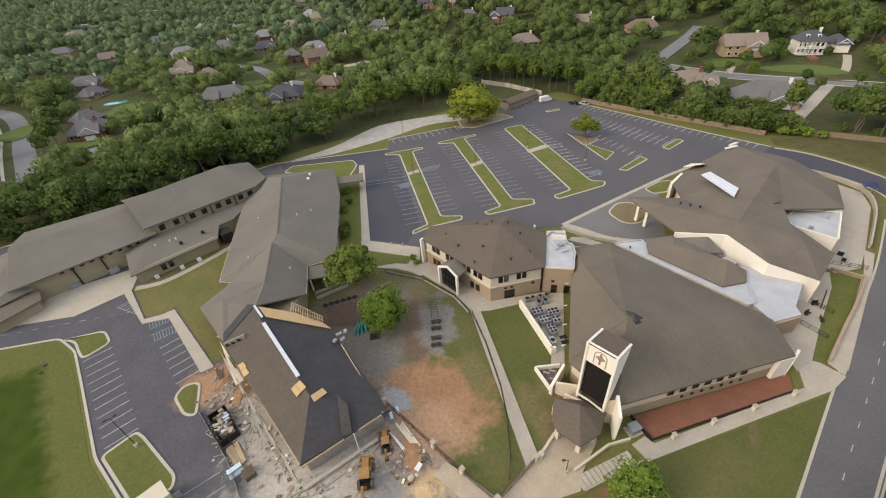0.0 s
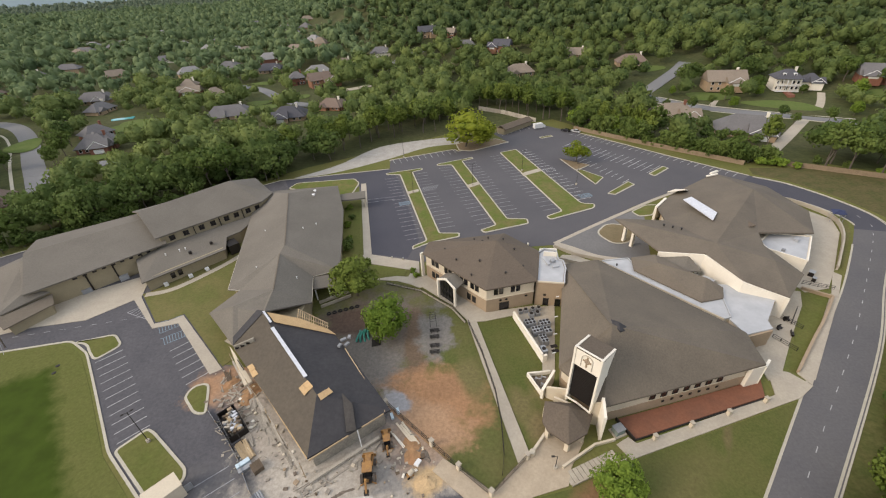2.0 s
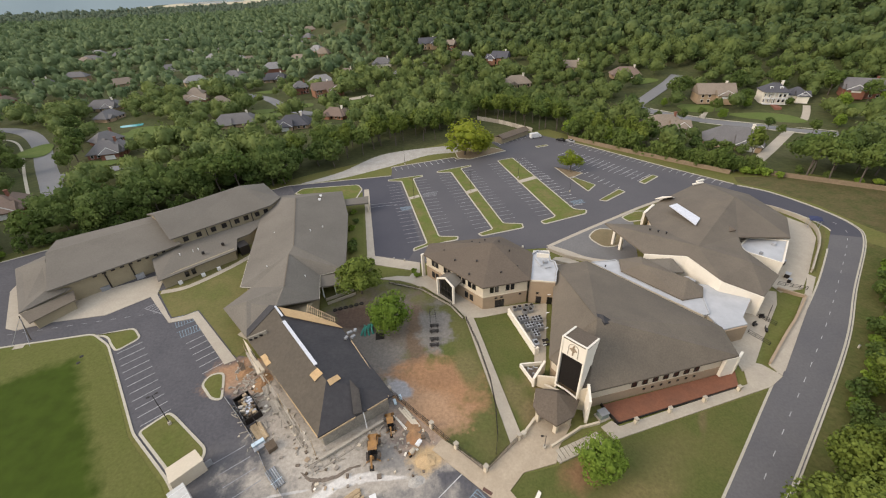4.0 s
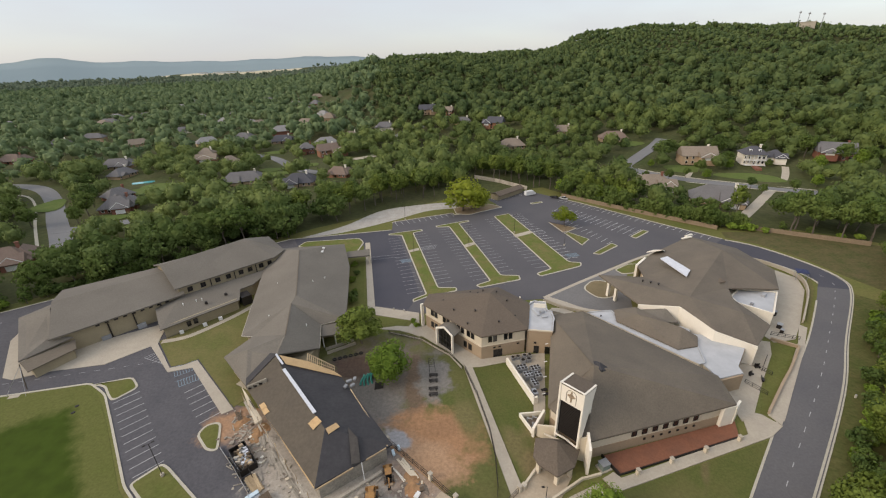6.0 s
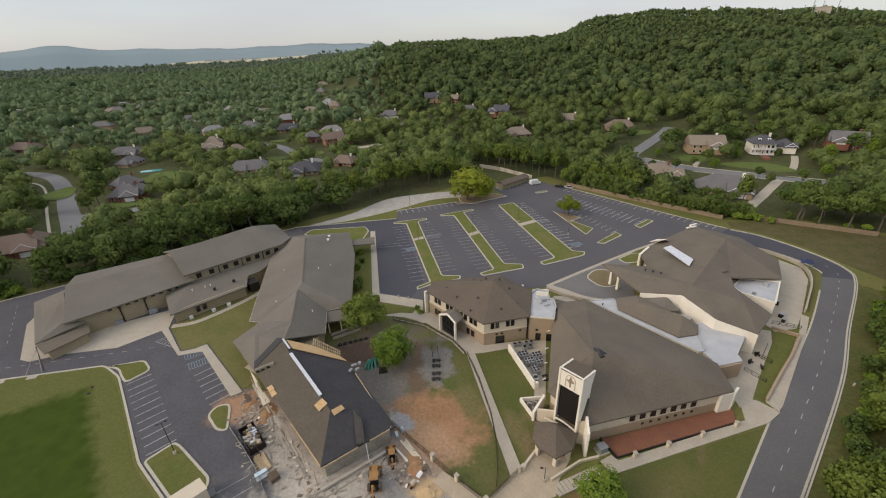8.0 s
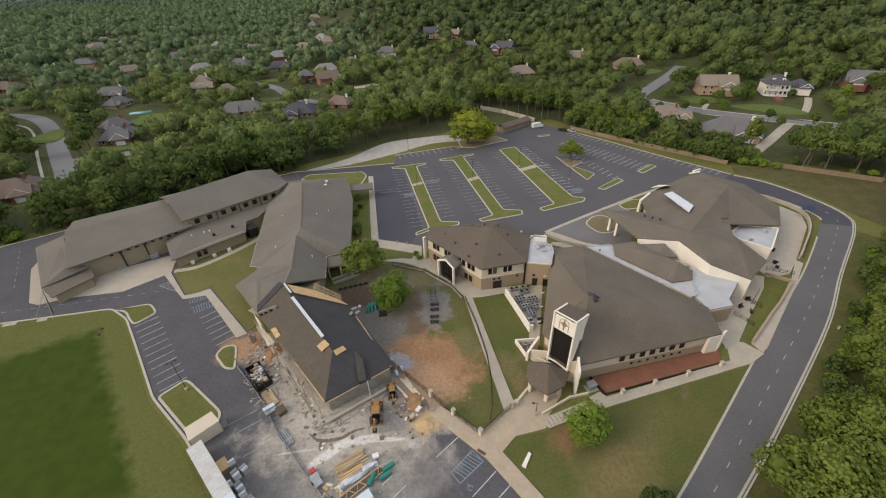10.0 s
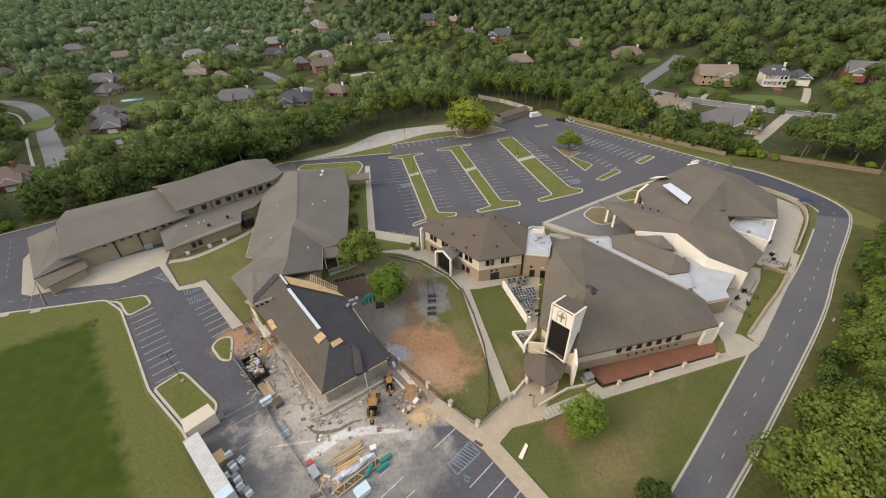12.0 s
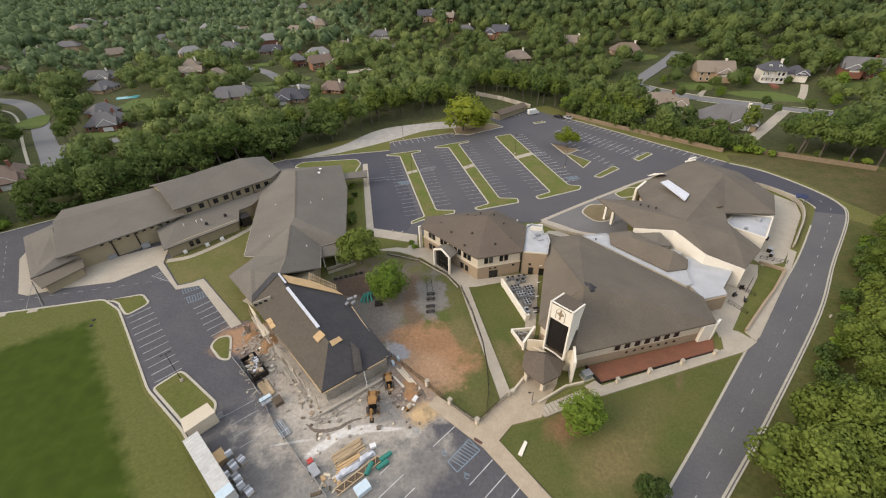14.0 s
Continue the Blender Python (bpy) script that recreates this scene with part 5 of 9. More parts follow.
def yard_hall():
    ob = thing("worship_hall", "large hall with brown roofs and white walls", "building", (80, 108, 0))
    ra, rb, rc, rd, re = (47.8, 113.8, 7.0), (52.9, 97.4, 6.5), (61.5, 92.5, 8.5), (65.0, 82.8, 7.5), (72.9, 78.5, 5.8)
    rf, rr, rq, rg, rh = (82.2, 86.6, 5.5), (78.4, 96.2, 7.6), (81.0, 102.2, 7.6), (97.0, 103.2, 6.0), (105.3, 115.6, 5.5)
    ri, rj, rl, rm, ro = (104.5, 132.6, 5.5), (95.1, 145.8, 5.0), (73.2, 131.4, 5.0), (64.6, 123.3, 5.0), (61.5, 112.1, 6.6)
    K, P, Q = (89.5, 119.5, 11.4), (65.2, 95.0, 9.7), (75.6, 88.6, 8.4)
    pts = [ra, rb, rc, rd, re, rf, rr, rq, rg, rh, ri, rj, rl, rm, ro, K, P, Q]
    roof(ob, pts, [(0, 1, 16), (1, 2, 16), (0, 16, 14), (14, 16, 15), (13, 14, 15), (12, 13, 15), (11, 12, 15), (10, 11, 15), (9, 10, 15), (8, 9, 15), (7, 8, 15), (16, 7, 15), (16, 17, 6), (16, 6, 7), (2, 3, 16), (3, 17, 16), (3, 4, 17), (4, 5, 17), (5, 6, 17)], SHINGLE, 0.4, label="brown shingled hall roof")
    foot = [(62.5, 112.5), (56.5, 99.5), (62.2, 93.4), (65.8, 84.0), (73.0, 79.8), (80.6, 86.6), (77.2, 95.4), (81.6, 101), (96, 104.2), (103.8, 116), (103.2, 131.8), (94.6, 143.8), (74, 130), (66, 122.4)]
    part("wall", MB().prism(foot, 0, 5.0), CREAM, ob, "cream stucco wall")
    gab = MB()
    slope_wall(gab, [(52.7, 97.1, 6.3), (61.3, 92.2, 8.3), (64.8, 82.5, 7.3), (72.8, 78.2, 5.6)], 0.0, 0.6)
    part("white_wall", gab, WHITE, ob, "tall white stucco wall under the eaves")
    part("end_fin", slope_wall(MB(), [(72.6, 78.0, 5.2), (74.4, 80.6, 5.0)], 0, 0.5), WHITE, ob, "white end fin")
    part("skylight", MB().shell([(69.6, 119.4, 9.27), (72.4, 120.3, 9.48), (73.5, 109.3, 10.08), (70.3, 105.6, 9.97)], [(0, 1, 2, 3)], 0.25), FOIL, ob, "white translucent skylight strip")
    low = [(82.0, 101.6), (86.8, 105.4), (96.6, 103.0), (87.4, 92.2), (81.6, 98.2)]
    part("flat_wing", MB().prism(low, 0, 4.9), WHITE, ob, "white flat-roofed wing")
    part("flat_roof", MB().prism(inset(low, 0.3), 4.85, 5.02), MEMBRANE, ob, "white roof membrane")
    pw = MB()
    for a, b in zip(low, low[1:] + low[:1]):
        pw.wall(a, b, 4.9, 5.25, 0.3)
    part("parapet", pw, WHITE, ob)
    part("roof_unit", MB().box(91.2, 101.2, 5.0, 1.4, 1.0, 0.8, 40), STEEL_GREY, ob, "grey roof unit")
    part("roof_unit", MB().box(84.8, 97.0, 5.0, 0.8, 0.8, 0.6, 40), STEEL_GREY, ob)
    for x, y in ((50.9, 112.4), (52.0, 109.4)):
        part("canopy_pier", MB().box(x, y, 0, 0.8, 0.8, 6.6, 25), WHITE, ob, "white canopy pier")
    part("canopy_beam", MB().beam((48.8, 112.6, 6.3), (53.8, 99.2, 5.9), 0.3, 0.5), TAN, ob)
    ent = MB()
    ent.wall((64.0, 122.6), (69.6, 128.2), 0, 5.4, 0.7)
    part("entrance_wall", ent, WHITE, ob, "white entrance wall")
    # the tan colour stands in for amber light; nothing glows here
    part("entrance_glazing", MB().box(66.6, 119.0, 0.2, 5.0, 0.4, 4.4, -56), TAN, ob, "tan entrance front, amber light put in its colour")
    part("dormer", MB().shell([(71.8, 132.0, 5.6), (75.0, 133.6, 5.6), (74.6, 127.6, 8.4), (78.4, 131.8, 5.9)], [(0, 1, 2), (1, 3, 2)], 0.3), WHITE, ob, "white peaked dormer")
    part("ridge_bar", MB().beam((92, 143.2, 6.2), (96.2, 146.2, 5.6), 0.8, 0.5).beam((90.0, 142.0, 5.8), (94.0, 142.6, 6.2), 0.6, 0.4), WHITE, ob, "white roof-edge pieces")
    pipes(ob, [(58.2, 106.8, 8.2), (59.8, 105.3, 8.4), (61.4, 103.9, 8.6)], r=0.2, h=0.35)
    part("roof_saddle", MB().shell([(77.6, 103.2, 8.6), (79.4, 107.6, 9.2), (80.6, 103.4, 9.1)], [(0, 1, 2)], 0.4), SHINGLE_DARK, ob)


yard_hall()


# ---- long school building ----
U, A = Vector((0.725, 0.688)), Vector((-0.688, 0.725))


def school():
    ob = thing("school_building", "long olive-tan school with brown gabled roofs", "building", (-95, 112, 0))
    e1, e2 = Vector((-105.3, 90.7)), Vector((-81.7, 112.5))
    r1, r2 = Vector((-114.9, 104.6)), Vector((-91.3, 123.2))
    f1, f2 = r1 + (r1 - e1) * 0.95, r2 + (r2 - e2) * 0.95
    zr, ze = 9.7, 6.3
    roof(ob, [(*e1, ze), (*e2, ze), (*r2, zr), (*r1, zr), (*f2, ze), (*f1, ze)], [(0, 1, 2, 3), (3, 2, 4, 5)], SHINGLE_GREY, 0.35, label="grey-brown shingled wing roof")
    n = (e2 - e1).normalized()
    inn = Vector((-n.y, n.x))
    wa, wb = e1 + inn * 1.2 + n * 1.5, e2 + inn * 1.2
    part("wall", MB().prism([tuple(wa), tuple(wb), tuple(f2 - inn * 1.5), tuple(f1 - inn * 1.5 + n * 1.5)], 0, 6.1), OLIVE, ob, "olive-tan block wall")
    row_of_windows(ob, wa, wb, 4.9, 0.85, 0.7, [0.28 + 0.07 * i for i in range(9)])
    for s in (0.35, 0.55, 0.78):
        p = wa + (wb - wa) * s
        part("pilaster", MB().box(p.x - inn.x * 0.1, p.y - inn.y * 0.1, 0, 0.35, 0.35, 6.0, 43), DARK_METAL, ob, "dark downpipe")
    gable = MB()
    gable.poly([(*(e1 + n * 1.4), 6.1), (*(f1 + n * 1.4), 6.1), (*(r1 + n * 1.4), 9.3)])
    part("gable", gable, OLIVE, ob)
    # taller east wing
    g1, g2 = Vector((-83.7, 111.6)), Vector((-60.6, 132.8))
    h1, h2 = Vector((-92.2, 120.2)), Vector((-73.3, 140.6))
    c1, c2, tip = Vector((-101.4, 129.4)), Vector((-69.9, 152.4)), Vector((-59.2, 138.8))
    roof(ob, [(*g1, 8.5), (*g2, 8.5), (*tip, 8.5), (*c2, 8.5), (*c1, 8.5), (*h1, 12.8), (*h2, 12.8)], [(0, 1, 6, 5), (1, 2, 6), (2, 3, 6), (3, 4, 5, 6)], SHINGLE_GREY, 0.4, label="grey-brown shingled upper roof")
    wall_e = [g1 + inn * 0.9 + n * 1.0, g2 + inn * 0.9, tip - n * 0.5, c2 - n * 1.2 - inn * 0.8, c1 + n - inn * 0.8]
    part("upper_wall", MB().prism([tuple(p) for p in wall_e], 0, 8.3), OLIVE, ob, "olive-tan upper wall")
    row_of_windows(ob, wall_e[0], wall_e[1], 5.8, 1.4, 1.5, (0.1, 0.225, 0.37, 0.48, 0.615, 0.715, 0.84, 0.94))
    for s in (0.3, 0.545, 0.78):
        p = wall_e[0] + (wall_e[1] - wall_e[0]) * s
        part("pilaster", MB().box(p.x - inn.x * 0.1, p.y - inn.y * 0.1, 4.6, 0.25, 0.25, 3.6, 43), DARK_METAL, ob)
    gab = MB().poly([(*(g1 + n * 0.8), 8.4), (*(c1 + n * 0.8), 8.4), (*(h1 + n * 0.8), 12.4)])
    part("gable", gab, OLIVE, ob)
    # low front with its shed roof
    roof(ob, [(-80.9, 97.0, 3.7), (-65.2, 111.9, 3.7), (-67.5, 118.2, 4.1), (-64.4, 121.4, 4.1), (-61.0, 131.0, 5.4), (-83.6, 112.8, 5.4), (-88.4, 107.4, 4.4)], [(0, 1, 2, 5), (2, 3, 4, 5), (0, 5, 6)], SHINGLE_GREY, 0.3, name="low_roof", label="grey-brown lean-to roof")
    part("low_wall", MB().prism([(-80.9, 98.4), (-66.2, 112.4), (-68.2, 118.2), (-65, 121.6), (-62, 130), (-83, 112), (-87.2, 107.2)], 0, 3.8), OLIVE, ob)
    row_of_windows(ob, (-80.9, 98.3), (-66.2, 112.3), 1.0, 1.0, 1.6, (0.31, 0.40))
    # solid dark block stands in for the shade inside the covered way
    part("passage", MB().box(-65.6, 116.4, 0.2, 3.0, 4.0, 3.0, 43), DARK_METAL, ob, "dark block standing in for the passage's shade")
    pipes(ob, [(-80.2, 108.2, 4.9), (-77.2, 110.0, 4.9), (-75.9, 110.8, 4.9)], WHITE_PAINT, 0.12, 0.5)
    for x, y in ((-74.0, 109.4), (-70.2, 114.2)):
        part("roof_fan", MB().rod((x, y, 4.4), (x, y, 5.1), 0.5, 0.35, 10), DARK_METAL, ob, "dark roof fan")
    for x, y in ((-77.6, 101.0), (-72.6, 104.4), (-69.4, 107.4)):
        part("wall_unit", MB().box(x, y - 0.6, 0, 1.0, 0.8, 1.0, 43), WHITE_PAINT, ob, "white wall unit")
    # west annex and garage
    roof(ob, [(-126.9, 104.8, 4.5), (-108.9, 84.9, 4.1), (-102.2, 94.0, 4.6), (-106.5, 93.0, 6.0), (-115.6, 104.0, 7.8), (-122, 112, 5.0)], [(0, 1, 3, 4), (1, 2, 3), (0, 4, 5)], SHINGLE_GREY, 0.3, name="annex_roof", label="grey-brown hipped annex roof")
    part("annex_wall", MB().prism([(-125, 104.6), (-109, 86.8), (-103.6, 93.8), (-116, 108)], 0, 4.2), OLIVE, ob)
    roof(ob, [(-108.6, 84.8, 3.9), (-104.6, 82.2, 3.0), (-99.6, 91.0, 3.0), (-102.2, 94.2, 3.7)], [(0, 1, 2, 3)], SHINGLE, 0.25, name="garage_roof", label="brown lean-to garage roof")
    part("garage_wall", MB().prism([(-107.6, 85.4), (-104.6, 83.4), (-100.4, 90.8), (-102.8, 93.4)], 0, 3.0), OLIVE, ob)
    for x, y in ((-98.2, 99.0), (-91.6, 104.4)):
        part("service_unit", MB().box(x, y, 0, 2.2, 1.4, 1.3, 43), STEEL_GREY, ob, "grey service unit")


school()


# ---- middle hall ----
def middle_hall():
    ob = thing("gymnasium", "grey-brown hip-roofed hall between the lots", "building", (-46, 115, 0))
    m1, m14, m15, m16, m17 = (-67.6, 146.5, 5.5), (-65.3, 136.6, 5.5), (-58.7, 106.6, 5.3), (-55.3, 91.1, 5.0), (-52.2, 90.6, 5.0)
    m3, m5, m6, m8, m9, m10 = (-39.5, 148.9, 5.5), (-33.8, 129.4, 5.5), (-30.9, 111.7, 5.5), (-28.7, 96.6, 5.5), (-35.2, 95.0, 5.0), (-33.0, 84.9, 5.0)
    m2, m11, m12, m13 = (-52.0, 134.2, 10.2), (-43.4, 102.4, 10.2), (-43.9, 99.2, 9.6), (-40.8, 84.8, 9.4)
    m18, m19, q, c1 = (-56.0, 82.6, 5.0), (-46.2, 72.1, 5.0), (-48.6, 80.6, 8.4), (-40.4, 77.6, 9.2)
    pts = [m1, m14, m15, m16, m17, m3, m5, m6, m8, m9, m10, m2, m11, m12, m13, m18, m19, q, c1]
    roof(ob, pts, [(0, 1, 11), (1, 2, 12, 11), (0, 11, 5), (5, 11, 6), (6, 11, 12, 7), (7, 12, 8), (2, 13, 12), (2, 3, 13), (3, 4, 14, 13), (12, 13, 8), (13, 9, 8), (13, 14, 10, 9), (4, 15, 17, 14), (15, 16, 17), (16, 18, 14, 17), (14, 18, 10)], SHINGLE_GREY, 0.35, label="grey-brown shingled hip roof")
    foot = [(-66.4, 145.6), (-64.2, 136.4), (-57.6, 107), (-54.4, 92.2), (-51, 90.6), (-54.6, 82.6), (-46, 73.4), (-35, 78), (-34.2, 85.4), (-36.2, 95.4), (-29.8, 97.4), (-31.8, 111.8), (-34.8, 129.2), (-40.2, 147.8)]
    part("wall", MB().prism(foot, 0, 4.9), OLIVE, ob, "olive-tan block wall")
    for a, b in ((m2, m11), (m12, m13)):
        part("ridge_cap", MB().beam((a[0], a[1], a[2] + 0.05), (b[0], b[1], b[2] + 0.05), 0.3, 0.1), SHINGLE, ob)
    e0, e1 = Vector(c1), Vector(m19)
    k0, k1 = e0.lerp(Vector(q), 0.22), e1.lerp(Vector(q), 0.2)
    part("felt_strip", MB().shell([(v.x, v.y, v.z + 0.14) for v in (e0, k0, k1, e1)], [(0, 1, 2, 3)], 0.06), FELT, ob, "black felt strip in the valley")
    for (ax, ay), (bx, by) in (((-37.4, 139.6), (-28.6, 141.4)),):
        roof(ob, [(-38.6, 143.2, 4.6), (-29.4, 146.4, 4.2), (-28.6, 140.6, 4.2), (-37.6, 138.4, 4.6)], [(0, 1, 2, 3)], SHINGLE_GREY, 0.5, name="canopy", label="grey-brown flat entrance canopy")
        for x, y in ((-29.6, 145.4), (-29.0, 141.4)):
            part("canopy_post", MB().box(x, y, 0, 0.5, 0.5, 4.0, 13), CREAM, ob)
    for a, b in (((-68.0, 146.6), (-57.0, 146.0)), ((-67.6, 146.5), (-65.6, 137.4))):
        part("gutter", MB().wall(a, b, 5.25, 5.65, 0.2), KERB, ob, "pale gutter and fascia")
    for a, b in ((m16, m17), (m15, m16), (m9, m10), (m8, m9)):
        part("gutter", MB().beam((a[0], a[1], a[2] - 0.05), (b[0], b[1], b[2] - 0.05), 0.1, 0.14), KERB, ob, "pale gutter and fascia")
    pipes(ob, [(-44.8, 139.0, 8.2), (-44.2, 135.0, 8.6)], WHITE_PAINT, 0.35, 0.4)
    pipes(ob, [(-38.8, 116, 8.2), (-41.4, 112.2, 9.2), (-49.4, 96.4, 7.3), (-37.6, 91, 7.6), (-53.4, 114.6, 7.4)], WHITE_PAINT, 0.1, 0.4)
    row_of_windows(ob, (-34.8, 129.2), (-40.2, 147.8), 1.0, 1.4, 2.0, (0.2, 0.4), lift=0.0)
    row_of_windows(ob, (-31.8, 111.8), (-34.8, 129.2), 1.0, 1.4, 2.0, (0.2, 0.5, 0.8))
    # covered walk to the courtyard
    roof(ob, [(-35.0, 95.0, 4.8), (-28.9, 96.4, 4.8), (-27.4, 92.4, 4.0), (-34.6, 91.0, 4.0)], [(0, 1, 2, 3)], SHINGLE_GREY, 0.25, name="walk_roof")
    for x, y in ((-28.0, 92.8), (-31.0, 92.2), (-34.2, 91.6)):
        part("walk_post", MB().box(x, y, 0, 0.25, 0.25, 3.9), WHITE_PAINT, ob)
    ramp = MB()
    ramp.wall((-33.4, 90.0), (-26.6, 93.8), 0, 0.9, 0.2).wall((-32.6, 88.4), (-25.8, 92.2), 0, 0.9, 0.2)
    part("ramp_wall", ramp, CONCRETE, ob, "pale ramp walls")


middle_hall()


# ---- wing under construction ----
WEATHERED = mat("weathered_boards", (0.42, 0.38, 0.315), (0.30, 0.27, 0.225), big=0.7, fine=4.0, fine_amount=0.25, per_object=0.2)
SHEATH = mat("wall_sheathing", (0.34, 0.31, 0.25), (0.20, 0.185, 0.155), big=0.5, fine=2.5, fine_amount=0.3)


def building_site_wing():
    ob = thing("unfinished_wing", "wing under construction with felted roof", "building", (-30, 62, 0))
    cb, c5, c4, c3 = (-46.2, 72.0, 5.0), (-24.5, 47.6, 4.5), (-12.1, 55.8, 4.5), (-25.3, 74.0, 4.8)
    c7, c6, top = (-38.6, 74.6, 8.2), (-24.6, 57.1, 7.7), (-40.4, 77.4, 9.1)
    # browner felt on the west plane, black on the east and south
    part("roof_west", MB().shell([cb, c5, c6, c7, top], [(0, 1, 2, 3), (0, 3, 4)], 0.3), FELT_BROWN, ob, "brown roofing felt")
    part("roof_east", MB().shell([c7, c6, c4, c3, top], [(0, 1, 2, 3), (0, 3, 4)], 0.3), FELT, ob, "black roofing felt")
    part("roof_south", MB().shell([c6, c5, c4], [(0, 1, 2)], 0.3), FELT, ob, "black roofing felt")
    part("cricket", MB().shell([(-20.4, 57.6, 7.2), (-18.4, 55.8, 6.5), (-17.4, 52.0, 4.9), (-18.9, 51.5, 5.05)], [(0, 1, 2, 3)], 0.3), FELT_GREY, ob, "brown felt saddle")
    ridge = MB().beam((-37.6, 73.5, 8.28), (-27.4, 60.8, 7.98), 0.66, 0.2)
    part("ridge_vent", ridge, FOIL, ob, "shiny white ridge sheet")
    part("ridge_vent", MB().beam((-40.6, 77.6, 9.25), (-38.2, 74.8, 8.6), 0.42, 0.16), FOIL, ob, "shiny white ridge sheet")
    sheath = [(-39.8, 77.4, 9.15), (-37.6, 75.0, 8.5), (-25.2, 74.1, 5.05), (-27.2, 75.6, 5.3), (-33.4, 77.4, 7.0)]
    part("sheathing", MB().shell(sheath, [(0, 1, 2, 3, 4)], 0.12), PLY, ob, "bare plywood sheathing")
    for i in range(14):
        s = i / 13
        a = (-34.6 + 7.0 * s, 80.8 - 3.8 * s, 6.6 - 0.9 * s)
        b = (-33.6 + 6.4 * s, 76.6 - 1.0 * s, 6.9 - 1.5 * s)
        part("rafter", MB().beam(a, b, 0.12, 0.28), LUMBER, ob, "bare pine rafter")
    part("rafter_plate", MB().beam((-34.8, 81.0, 6.4), (-27.4, 77.0, 5.5), 0.15, 0.25).beam((-34.4, 78.8, 6.7), (-27.2, 76.2, 5.4), 0.12, 0.15), LUMBER, ob)
    foot = inset([cb[:2], c5[:2], c4[:2], c3[:2]], 0.9)
    part("wall", MB().prism(foot, 0, 4.3), SHEATH, ob, "unfinished grey sheathed wall")
    part("eave_board", MB().beam((-45.8, 71.8, 4.85), (-24.6, 47.7, 4.4), 0.12, 0.3), PLY, ob, "bare eave board")
    part("eave_board", MB().beam((-24.2, 47.3, 4.45), (-18.6, 51.2, 4.5), 0.14, 0.3), LUMBER, ob)
    part("eave_board", MB().beam((-16.6, 52.6, 4.5), (-13.2, 55.0, 4.5), 0.14, 0.3), LUMBER, ob)
    part("eave_board", MB().beam((-13.0, 55.4, 4.5), (-22.6, 70.2, 4.75), 0.14, 0.3), LUMBER, ob)
    for pts in ([(-40.4, 65.5, 4.9), (-39.4, 65.7, 5.3), (-37.9, 64.1, 5.3), (-38.9, 63.6, 4.85)], [(-41.0, 66.2, 5.0), (-40.0, 66.6, 5.4), (-38.9, 65.4, 5.42), (-39.8, 64.9, 5.05)],
                [(-28.0, 59.4, 7.25), (-26.9, 60.0, 7.85), (-25.5, 58.6, 7.87), (-26.5, 57.8, 7.3)],
                [(-28.3, 58.9, 7.2), (-27.7, 59.3, 7.5), (-26.3, 57.9, 7.5), (-26.9, 57.3, 7.15)],
                [(-24.4, 57.0, 7.72), (-22.8, 58.5, 7.5), (-22.0, 57.8, 7.2), (-23.7, 56.1, 7.28)]):
        part("plywood_sheet", MB().shell([(x, y, z + 0.14) for x, y, z in pts], [(0, 1, 2, 3)], 0.08), PLY, ob, "loose plywood sheet")
    part("clerestory_wall", slope_wall(MB(), [(-45.3, 70.9, 6.0), (-41.0, 71.5, 7.5)], 4.6, 0.3), SHEATH, ob, "low sheathed wall over the felt roof")
    row_of_windows(ob, (-45.3, 70.88), (-42.5, 71.27), 5.2, 0.62, 0.42, (0.2,))
    row_of_windows(ob, (-45.3, 70.88), (-42.5, 71.27), 5.6, 0.62, 0.42, (0.62,))
    row_of_windows(ob, (-45.3, 70.88), (-42.5, 71.27), 6.1, 0.62, 0.42, (1.06,))
    row_of_windows(ob, (-45.2, 70.2), (-40.0, 64.4), 2.0, 0.9, 1.0, (0.1, 0.25, 0.4))
    row_of_windows(ob, (-24.9, 48.9), (-18.6, 53.2), 1.0, 1.2, 1.6, (0.3, 0.7))
    for i in range(8):
        s = i / 7
        p = (-46.6 + 21.0 * s, 70.6 - 23.6 * s)
        part("scaffold_post", MB().rod((p[0], p[1], 0), (p[0], p[1], 4.4), 0.06, n=6), LUMBER, ob)
    scaf = MB()
    for u0, u1, z, w in ((0.0, 0.17, 2.0, 0.4), (0.2, 0.34, 1.7, 0.35), (0.4, 0.52, 2.1, 0.4), (0.6, 0.78, 1.4, 0.3), (0.84, 0.98, 2.0, 0.35)):
        scaf.beam((-46.6 + 21 * u0, 70.6 - 23.6 * u0, z), (-46.8 + 21 * u1, 70.4 - 23.6 * u1, z + 0.1), w, 0.06)
    scaf.beam((-46.6, 70.6, 3.2), (-25.6, 47.0, 3.2), 0.08, 0.12)
    part("scaffold_planks", scaf, WEATHERED, ob, "weathered scaffold planks")
    part("sill_beam", MB().beam((-24.6, 46.0, 0.5), (-14.2, 53.2, 0.5), 0.55, 0.5), WEATHERED, ob, "pale sill beam")
    part("sill_plank", MB().beam((-23.8, 44.8, 0.1), (-14.6, 51.4, 0.1), 0.3, 0.12), WEATHERED, ob, "grey plank on the ground")
    part("downpipe", MB().rod((-17.0, 51.4, 0.2), (-17.3, 52.2, 4.4), 0.09, n=6), WHITE_PAINT, ob, "white downpipe")
    roof(ob, [(-48.4, 74.0, 3.2), (-46.2, 71.6, 3.2), (-40.4, 65.0, 2.4), (-41.6, 64.0, 2.2)], [(0, 1, 2, 3)], CREAM, 0.3, name="wall_sheet")


building_site_wing()

# ---- streets, lawns and houses beyond the campus ----
KEEP_OUT = []  # (x, y, radius) where no wild tree stands


def gz(x, y):
    return float(ground_z(np.array(float(x)), np.array(float(y))))


